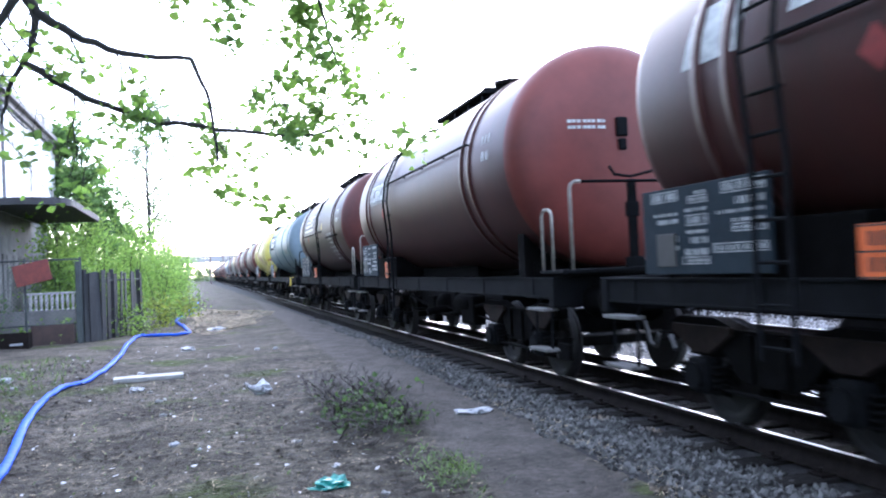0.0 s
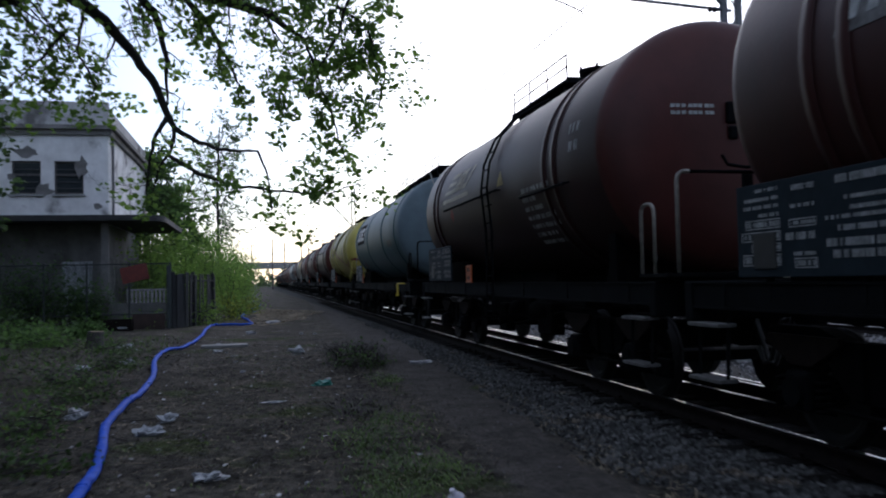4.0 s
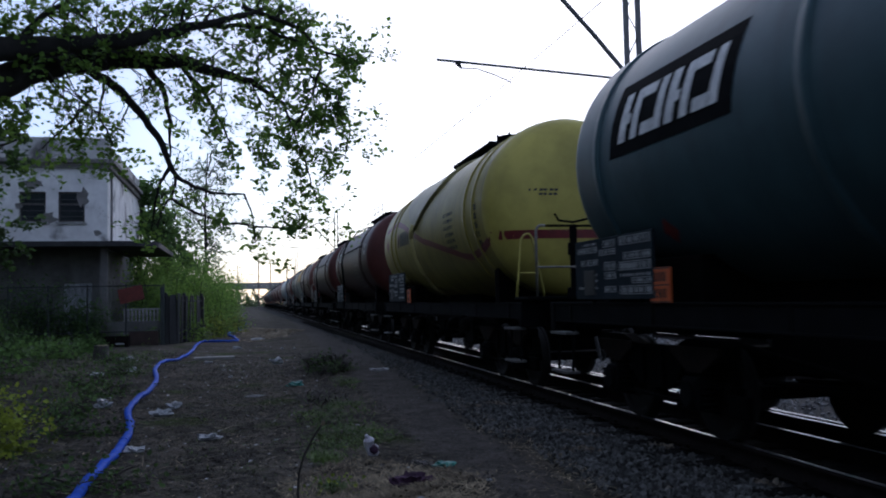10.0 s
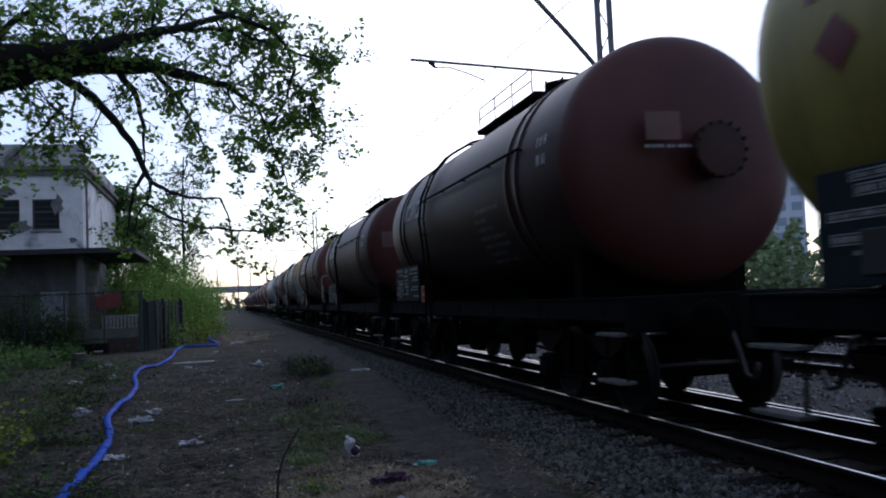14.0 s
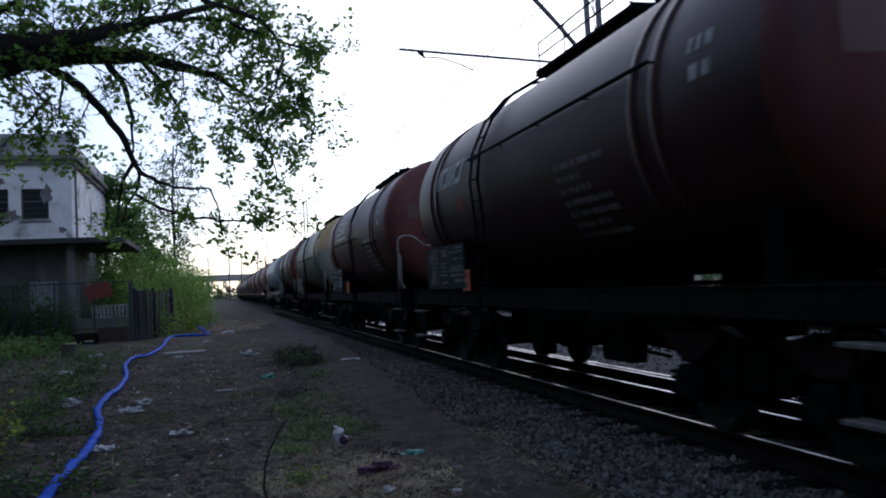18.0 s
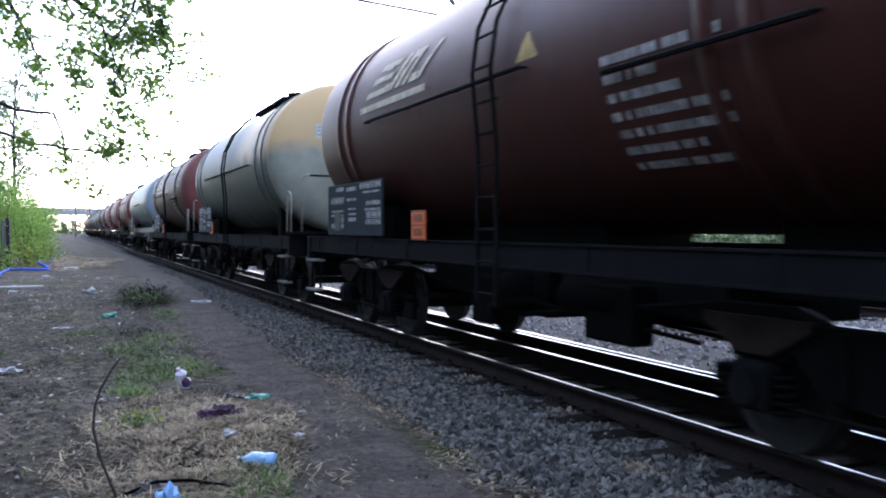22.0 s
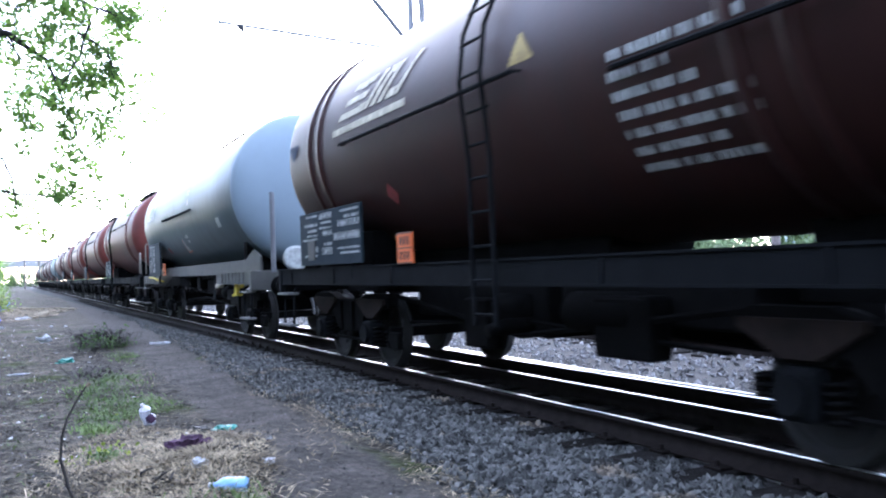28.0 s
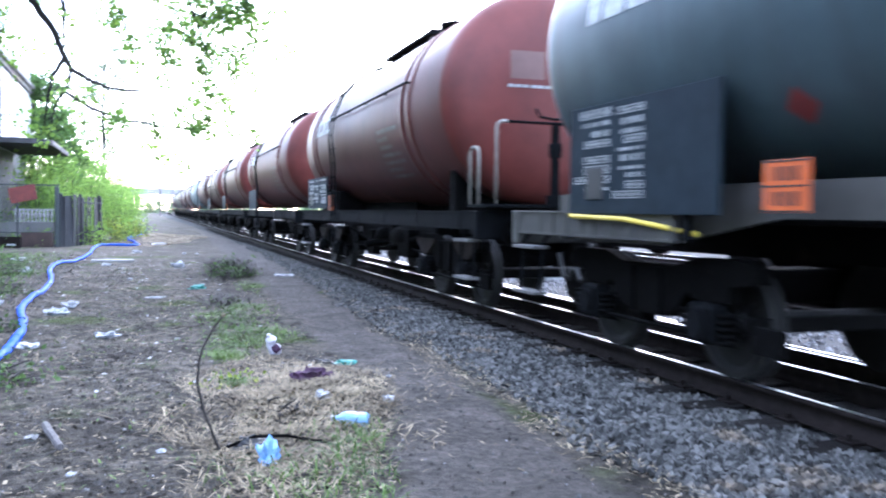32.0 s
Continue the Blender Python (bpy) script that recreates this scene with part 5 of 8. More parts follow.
def yellow_extras(near):
    out = [("red_band", mesh_of("red_band", M_REDMARK, flank_band), None, "red stripe")]
    if near:
        out += [("head_band", mesh_of("head_band", M_REDMARK, dome_band), None, "red stripe"),
                ("head_lettering", mesh_of("head_lettering", M_BLACK, lambda bm: [end_text(bm, x, x + 0.06, TANK_Z + z, TANK_Z + z + 0.035, dome_y(x, z) - 0.004) for z, xs in ((0.2, (-0.86, -0.78, -0.69, -0.62, -0.52, -0.44)), (0.13, (-0.7, -0.63, -0.54, -0.46))) for x in xs]), None, "black unreadable lettering"),
                ("number_plate_frame", mesh_of("number_plate_frame", M_STEEL, lambda bm: (box(bm, 0.22, dome_y(0.3, 0.05) - 0.03, TANK_Z - 0.1, 0.42, dome_y(0.3, 0.05) + 0.06, TANK_Z + 0.2, 0.015), box(bm, 0.22, dome_y(0.3, 0.3) - 0.02, TANK_Z + 0.27, 0.4, dome_y(0.3, 0.3) + 0.06, TANK_Z + 0.33, 0.008))), None, "small riveted maker's plate"),
                ("flank_lettering", mesh_of("flank_lettering", M_OLIVE, lambda bm: (flank_text(bm, -2.6, (0.85, 0.75, 0.8, 0.7, 0.75, 0.85), 31, 6, 5, 2.6), flank_text(bm, -4.35, (0.2, 0.2, 0.2, 0.2, 0.2), 33, 4, 6, 4))), None, "dark stencilled lettering"),
                ("prop_ladder", mesh_of("prop_ladder", P_YELLOWEND, prop_ladder_mesh, True), pose(-1.3, -6.5, 1.42), "pale bent steel steps"),
                ("guard_bar", mesh_of("yellow_guard_bar", M_PIPE, lambda bm: tube(bm, [(-1.22, -6.6, 1.84), (1.1, -6.6, 1.84)], 0.016, 6)), None, "pale guard bar"),
                ("spill_apron", mesh_of("spill_apron", P_APRON, apron_mesh, True), None, "paler V-shaped sheet apron under the hatch"),
                ("pipe_collar", mesh_of("pipe_collar", P_CHUTE, lambda bm: tube(bm, [on_tank(8, 1.1, 0.06), on_tank(2, 1.1, 0.1), on_tank(-4, 1.1, 0.1)], 0.1, 8, radii=[0.075, 0.06, 0.055]), True), None, "stained pipe collar"),
                ("diamond_mark", mesh_of("diamond_mark", M_REDMARK, lambda bm: [patch(bm, 5.1 - d, 5.1 + d, -8 + k, -7 + k, 0.007) for k, d in enumerate(0.2 * (1 - abs(i - 6.5) / 7.2) for i in range(14))]), None, "red diamond"),
                ("fuel_mark", mesh_of("fuel_mark", M_OLIVE, lambda bm: slanted_blocks(bm, 2.0, (0.19, 0.21, 0.19, 0.21, 0.17), -6, 7, 0.055, -0.02)), None, "dark company mark of plain blocks"),
                ("emblem", mesh_of("emblem_red", M_REDMARK, lambda bm: [patch(bm, 3.45 - d, 3.45 + d * 0.3, -7 + 1.4 * k, -5.6 + 1.4 * k, 0.007) for k, d in enumerate(0.17 * math.sqrt(max(0.05, 1 - ((i - 4.5) / 5) ** 2)) for i in range(10))]), None, "red half of a round emblem"),
                ("emblem", mesh_of("emblem_blue", M_BOARD, lambda bm: [patch(bm, 3.41 - d, 3.41 - d * 0.25, -7 + 1.4 * k, -5.6 + 1.4 * k, 0.011) for k, d in enumerate(0.15 * math.sqrt(max(0.05, 1 - ((i - 3.0) / 3.4) ** 2)) for i in range(7))]), None, "blue half of a round emblem"),
                ("down_pipe", mesh_of("down_pipe", P_CHUTE, lambda bm: tube(bm, [on_tank(5, 1.1, 0.08), on_tank(-6, 1.1, 0.1), on_tank(-14, 1.11, 0.1), on_tank(-20, 1.12, 0.1), on_tank(-33, 1.2, 0.1), on_tank(-52, 1.45, 0.1), on_tank(-68, 1.75, 0.02)], 0.045, 10), True), None, "yellow down pipe")]
    return out


def skirt_mesh(bm):
    """Side plate that carries the tank: deep at both ends, shallow between."""
    prof = [(-6.7, 1.05), (-6.7, 1.6), (-6.2, 1.74), (-5.6, 1.56), (6.0, 1.54), (6.6, 1.5), (6.6, 1.05), (4.7, 1.05), (3.3, 1.29), (-3.2, 1.29), (-4.5, 1.04)]
    a = [bm.verts.new((-0.02, y, z)) for y, z in prof]
    b = [bm.verts.new((0.02, y, z)) for y, z in prof]
    bm.faces.new(a)
    bm.faces.new(b[::-1])
    for k in range(len(prof)):
        j = (k + 1) % len(prof)
        bm.faces.new((a[k], b[k], b[j], a[j]))
    bmesh.ops.recalc_face_normals(bm, faces=bm.faces)


def pale_extras(near):
    """Skirted cradle, yellow pipe and white end discs of the newer wagon."""
    out = [("cradle", mesh_of("cradle", M_UNDER, lambda bm: box(bm, -0.8, -4.19, 1.24, 0.8, 4.49, 1.5, 0.03)), None, "dark cradle beam")]
    for side in (-1, 1):
        out.append(("skirt", mesh_of("skirt", M_CREAMFRAME, skirt_mesh), pose(side * 1.16, 0, 0), "cream-painted skirt plate under the tank"))
    for y0, y1, a in ((-1.9, 2.3, -3.5), (-4.4, -2.2, 58)):
        out.append(("side_bar", mesh_of("pale_bar_%d" % int(a), M_FRAME, lambda bm: (tube(bm, [on_tank(a, y0, 0.05), on_tank(a, y1, 0.05)], 0.028, 6), [tube(bm, [on_tank(a, y, -0.01), on_tank(a, y, 0.06)], 0.015, 5) for y in (y0 + 0.1, (y0 + y1) / 2, y1 - 0.1)])), None, "dark steel side bar"))
    out.append(("company_mark", mesh_of("pale_mark", M_WHITE, lambda bm: slanted_blocks(bm, 4.15, (0.26, 0.34, 0.34, 0.22), 3, 18, 0.06, -0.06)), None, "white company mark"))
    out.append(("warning_sign", mesh_of("pale_sign", M_WHITE, lambda bm: [patch(bm, 0.42 - w, 0.42 + w, -41 + 2.4 * k, -38.6 + 2.4 * k, 0.006) for k, w in enumerate((0.2, 0.17, 0.14, 0.11, 0.08, 0.05))]), None, "white triangular warning sign"))
    out.append(("sign_edge", mesh_of("pale_sign_edge", M_ORANGE, lambda bm: (patch(bm, 0.2, 0.64, -42.4, -41, 0.007), patch(bm, 0.6, 0.63, -41, -27, 0.008, -0.16))), None, "worn orange edge"))
    out.append(("white_mark", mesh_of("pale_small", M_WHITE, lambda bm: (patch(bm, -0.5, -0.15, -27, -24, 0.006), patch(bm, -0.45, -0.2, -32, -29.5, 0.006), patch(bm, -4.42, -4.1, -25, -17, 0.006))), None, "small white mark"))
    if near:
        out += [("yellow_pipe", mesh_of("yellow_pipe", M_YELLOWPIPE, lambda bm: tube(bm, [(-1.2, -4.3, 1.26), (-1.22, -5.2, 1.26), (-1.22, -5.5, 1.22), (-1.22, -5.95, 1.15), (-1.22, -6.5, 1.14)], 0.022, 8), True), None, "yellow brake pipe"),
                ("yellow_pipe", mesh_of("yellow_pipe_rear", M_YELLOWPIPE, lambda bm: tube(bm, [(-1.44, 5.85, 1.29), (-1.44, 4.9, 1.27), (-1.42, 4.4, 1.22), (-1.3, 4.05, 1.16)], 0.022, 8), True), None, "yellow brake pipe"),
                ("gear_beam", mesh_of("gear_beam", M_FRAME, lambda bm: (box(bm, -1.06, -2.95, 1.2, -0.98, -0.55, 1.285, 0.01), box(bm, -1.05, -2.05, 0.72, -0.99, -1.84, 1.199, 0.01))), None, "dark steel beam that carries the brake gear"),
                ("brake_case", mesh_of("brake_case", M_UNDER, lambda bm: box(bm, -1.0, -1.8, 0.86, -0.7, -0.95, 1.18, 0.03)), None, "dark brake case under the frame"),
                ("brake_valve", mesh_of("brake_valve", M_CREAMMARK, lambda bm: (tube(bm, [(-1.0, -2.5, 1.05), (-1.0, -2.1, 1.05)], 0.05, 10), tube(bm, [(-1.0, -2.3, 0.99), (-1.0, -2.3, 1.05)], 0.1, 10)), True), None, "pale cast brake valve"),
                ("valve_foot", mesh_of("valve_foot", M_RUSTPLATE, lambda bm: tube(bm, [(-1.0, -2.3, 0.84), (-1.0, -2.3, 0.988)], 0.08, 10, radii=[0.07, 0.09]), True), None, "rusty valve foot"),
                ("air_drum", mesh_of("air_drum", M_UNDER, lambda bm: tube(bm, [(-0.95, -3.25, 0.9), (-0.95, -3.2, 0.9), (-0.95, -2.8, 0.9), (-0.95, -2.75, 0.9)], 0.13, 14, radii=[0.07, 0.13, 0.13, 0.07]), True), None, "dark air drum"),
                ("tie_rod", mesh_of("tie_rod", M_UNDER, lambda bm: tube(bm, [(-0.8, -3.4, 0.8), (-0.8, 0.2, 0.84), (-0.8, 2.6, 0.98)], 0.02, 6)), None, "thin brake rod"),
                ("tank_foot", mesh_of("tank_foot", M_UNDER, lambda bm: box(bm, -1.1, -0.5, 0.95, -0.8, -0.15, 1.285, 0.03)), None, "dark bracket"),
                ("valve", mesh_of("valve", M_YELLOWPIPE, lambda bm: (tube(bm, [(-1.24, -5.05, 0.88), (-1.24, -5.05, 1.12)], 0.055, 10), tube(bm, [(-1.24, -5.05, 0.86), (-1.24, -5.05, 0.9)], 0.1, 12), box(bm, -1.28, -5.5, 1.02, -1.2, -5.25, 1.2, 0.02))), None, "yellow valve"),
                ("end_post", mesh_of("end_post", M_STEEL, lambda bm: tube(bm, [(0, 0, 1.3), (0, 0, 2.75)], 0.045, 10)), pose(-1.0, -6.95, 0), "grey end post"),
                ("end_post", mesh_of("end_post", M_STEEL, lambda bm: tube(bm, [(0, 0, 1.3), (0, 0, 2.75)], 0.045, 10)), pose(1.0, -6.95, 0), "grey end post")]
        for x in (-0.55, 0.2):
            out.append(("end_disc", mesh_of("end_disc", M_WHITE, lambda bm: lathe_y(bm, [(0.05, 0), (0.05, 0.23), (-0.05, 0.23), (-0.07, 0.19), (-0.07, 0)], 20)), pose(x, -6.82, 1.55), "white round cover"))
    return out


SPECS = {
    "brown": dict(key="brown", ladder_y=3.55, bar=(2.4, 2.1), bar_angle=2, board=(1.8, 0.74), red_spot=2.55, paint=P_BROWN, label="weathered brown tank wagon with white company mark", marks=[mark_blocks(), mark_text(-2.95, 3), mark_small()], extras=end_marks),
    "red_end": dict(key="red_end", board=(1.8, 0.74), red_spot=2.55, paint=P_BROWN, lit_end_paint=P_REDEND, label="weathered brown tank wagon with a bright red end", marks=[mark_back(), mark_label(), mark_small()], extras=end_marks),
    "panel": dict(key="panel", letter_paint=M_FADED, red_spot=2.55, paint=P_BROWN2, lit_end_paint=P_BROWNEND, label="dark brown tank wagon with slanted white mark and side ladder", ladder_y=-0.42, bar=(0.95, 4.1), bar_angle=-3, second_bar=True, plate=4.25, marks=[mark_panel(), mark_triangle(), mark_text(-3.45, 5, M_DULLWHITE), mark_small()], extras=end_marks),
    "slate": dict(key="slate", red_spot=3.5, red_low=-42, paint=P_DARKBLUE, lit_end_paint=P_BLUEGREY, tank=(-6.35, 5.15), front=7.9, rail_paint=M_FRAME, rings=(-5.7, -2.9, 1.0, 4.6), ring_paint=P_DARKBLUE, label="slate grey hooped tank wagon with end ladder", marks=[("mark_ground", M_FRAME, lambda bm: slanted_blocks(bm, 1.9, (2.35,), -3, 27, 0, -0.1)), ("company_mark", M_BRIGHTWHITE, lambda bm: strokes(bm, 2.1, 4, 0.42, 2, 21, 0.08, -0.1))], plate=2.4, board=(2.0, 0.68), extras=grey_extras, ladder=False),
    "yellow": dict(key="yellow", roof_rail=False, side_loop=False, paint=P_YELLOW, lit_end_paint=P_YELLOWEND, tank=(-4.7, 5.75), bulge=0.62, rings=(-4.1, -3.5, 3.9, 4.55), ladder=False, plate=3.25, label="dull yellow tank wagon with a red stripe", extras=yellow_extras),
    "hatch": dict(key="hatch", ladder_y=1.45, board_gap=0.6, letter_paint=M_FADED, bent_rail=True, side_loop=False, red_spot=2.55, paint=P_BROWN2, lit_end_paint=P_BROWNEND, label="dark brown tank wagon with a round bolted end cover", marks=[mark_label(), mark_text(-2.6, 9), mark_small()], extras=lambda near: end_flange(near, True)),
    "hatch_bare": dict(key="hatch_bare", paint=P_BROWN2, lit_end_paint=P_BROWNEND, tank=(-5.0, 5.3), label="dark brown tank wagon with a round bolted end cover", platform=False, marks=[mark_label(), mark_text(-2.6, 19), mark_small()], extras=end_flange),
    "redbrown": dict(key="redbrown", roof_rail=False, board_gap=0.6, wavy_rail=True, paint=P_REDBROWN, lit_end_paint=P_REDEND2, label="red-brown tank wagon with slanted white mark and side ladder", ladder_y=-0.42, bar=(0.95, 4.1), bar_angle=-3, second_bar=True, plate=4.25, marks=[mark_panel(), mark_triangle(), mark_text(-3.45, 11, M_DULLWHITE), mark_small()], extras=caution_end),
    "redbrown_worn": dict(key="redbrown_worn", board_gap=0.6, roof_rail=False, walk_long=0.8, walk_y=0.9, walk_up=0.06, red_spot=2.04, red_low=-37, paint=P_REDBROWN2, lit_end_paint=P_REDEND2, label="worn red-brown tank wagon with white stencilled lettering", ladder_y=-0.42, bar=(0.95, 4.1), bar_angle=-3, second_bar=True, plate=4.3, marks=[mark_panel(), mark_triangle(), mark_text(-3.42, 17, M_WHITE), mark_small(), ("blue_mark", M_BLUEMARK, lambda bm: [patch(bm, 5.1 - d, 5.1 + d, -1 + 1.2 * k, 0.2 + 1.2 * k, 0.006) for k, d in enumerate((0.04, 0.08, 0.12, 0.15, 0.18, 0.2, 0.21))])], extras=lambda near: end_marks(near, -0.32)),
    "cream": dict(key="cream", board_gap=0.7, roof_rail=False, paint=P_CREAM, lit_end_paint=P_CREAMEND, tank=(-4.9, 5.3), rings=(-4.35, -3.72, 4.25, 4.85), ladder_y=-0.22, bar=(-0.15, 6.1), bar_angle=-3, label="stained cream and grey-green tank wagon with double hoops", marks=[mark_small(), ("red_mark", M_REDMARK, lambda bm: [patch(bm, 4.3 - d, 4.3 + d, 6 + k, 7 + k, 0.007) for k, d in enumerate(0.2 * (1 - abs(i - 6.5) / 7.2) for i in range(14))])], extras=cream_end),
    "pale": dict(key="pale", catwalk=False, frame_paint=M_CREAMFRAME, red_spot=3.08, red_low=-42, board_gap=0.7, board_z=1.31, paint=P_PALEBLUE, half=6.6, tank=(-5.85, 6.2), front=6.85, lit_end_paint=P_PALEEND, board=(2.27, 0.98), open_frame=True, plate=3.63, rings=(), bulge=0.5, label="smooth pale blue-grey tank wagon on a skirted frame", extras=pale_extras, ladder=False, platform=False, marks=[mark_small(-1.5, 4)]),
    "red": dict(key="red", paint=P_RED, lit_end_paint=P_REDEND, label="faded red tank wagon with a white mark", marks=[mark_label(), mark_text(-2.95, 13)], extras=red_end_marks),
}

# order down the line: look, place of the data board's far edge against that of the yellow wagon
TRAIN = [("brown", -72.1), ("brown", -58.0), ("red_end", -43.9), ("panel", -30.4), ("slate", -14.1), ("yellow", 0.0), ("hatch_bare", 14.75), ("hatch", 29.32), ("redbrown", 43.62),
         ("cream", 57.8), ("redbrown_worn", 72.2), ("pale", 88.2), ("red", 102.2), ("red", 116.3), ("red", 130.4), ("redbrown", 144.5), ("brown", 158.6),
         ("slate", 172.7), ("brown", 186.8), ("brown", 200.9), ("panel", 215.0), ("cream", 229.1), ("brown", 243.2), ("brown", 257.3)]
# seconds, place of that edge along the line
ADVANCE = [(0.0, 74.9), (1.0, 69.4), (2.0, 63.7), (3.0, 58.7), (4.0, 53.6), (5.0, 48.8), (6.5, 40.0), (8.0, 32.9), (11.0, 18.8), (14.0, 4.7), (16.5, -6.75), (18.0, -13.75), (20.0, -22.6), (21.0, -26.8), (22.0, -30.8), (23.0, -35.4), (26.5, -52.5), (29.5, -67.7), (32.0, -80.6)]
WAGONS = []
for look_key, offset in TRAIN:
    is_near = -60 < offset < 110
    wheels_before = len(KEYED_WHEELS)
    wg = wagon(SPECS[look_key], is_near)
    WAGONS.append((wg, offset - SPECS[look_key].get("half", HALF) + 0.28, KEYED_WHEELS[wheels_before:]))


# ---- plants ----
def add_leaf(vs, fs, p, size, rnd, droop=0.4):
    """A folded, lobed leaf of six points."""
    e = Euler((rnd.uniform(-0.9, 0.9) + droop, rnd.uniform(-0.9, 0.9), rnd.uniform(0, 6.28))).to_matrix()
    o = len(vs)
    for x, y, z in ((0, 0, 0), (-0.5, 0.35, 0.12), (-0.28, 0.8, 0.1), (0, 1.05, -0.08), (0.3, 0.78, 0.1), (0.5, 0.33, 0.12)):
        v = e @ Vector((x * size, y * size, z * size))
        vs.append((p[0] + v.x, p[1] + v.y, p[2] + v.z))
    fs.append((o, o + 1, o + 2, o + 3))
    fs.append((o, o + 3, o + 4, o + 5))


def raw_mesh(name, vs, fs, mat):
    me = bpy.data.meshes.new(name)
    me.from_pydata(vs, [], fs)
    me.materials.append(mat)
    return me


def bush(x, y, w, d, h, n, mat, leaf, label, seed, stems=10, name="bush", category="bush", hang=0.0):
    """Stems from the ground with leaves in loose clumps; uneven outline with gaps."""
    rnd = random.Random(seed)
    b = thing(name, label, category, at=pose(x, y, ground_z(x, y)))
    bm = bmesh.new()
    vs, fs, tips = [], [], []
    for i in range(stems):
        bx, by = rnd.uniform(-0.4, 0.4) * w, rnd.uniform(-0.4, 0.4) * d
        ht = h * rnd.uniform(0.55, 1.0)
        pts = [Vector((bx, by, -0.08))]
        lean = Vector((rnd.uniform(-0.3, 0.3) * w / max(h, 1), rnd.uniform(-0.3, 0.3) * d / max(h, 1), 1))
        for k in range(4):
            pts.append(pts[-1] + lean * ht / 4 + Vector((rnd.uniform(-0.12, 0.12), rnd.uniform(-0.12, 0.12), 0)) * ht * 0.4 - Vector((0, 0, hang * k * 0.05)))
        tube(bm, pts, 0.02, 5, radii=[0.03 * h / 3, 0.024 * h / 3, 0.018 * h / 3, 0.012 * h / 3, 0.005])
        tips += pts[1:]
        for k in range(4):
            q = pts[rnd.randint(1, 4)]
            e = q + Vector((rnd.uniform(-0.3, 0.3) * w, rnd.uniform(-0.3, 0.3) * d, rnd.uniform(0.0, 0.3) * h))
            tube(bm, [q, (q + e) / 2 + Vector((0, 0, 0.04 * h)), e], 0.008, 4, radii=[0.012, 0.008, 0.004])
            tips += [e, (q + e) / 2]
    tagged(part("stem", finish(bm, "stem", M_TWIG), b), kind="stuff")
    for i in range(n):
        c = tips[rnd.randrange(len(tips))]
        r = 0.22 * h ** 0.7 + 0.1
        p = (c.x + rnd.gauss(0, r * 0.8), c.y + rnd.gauss(0, r * 0.8), max(0.02, c.z + rnd.gauss(0, r * 0.7)))
        add_leaf(vs, fs, p, leaf * rnd.uniform(0.6, 1.25), rnd)
    part("foliage", raw_mesh("foliage", vs, fs, mat), b)
    return b


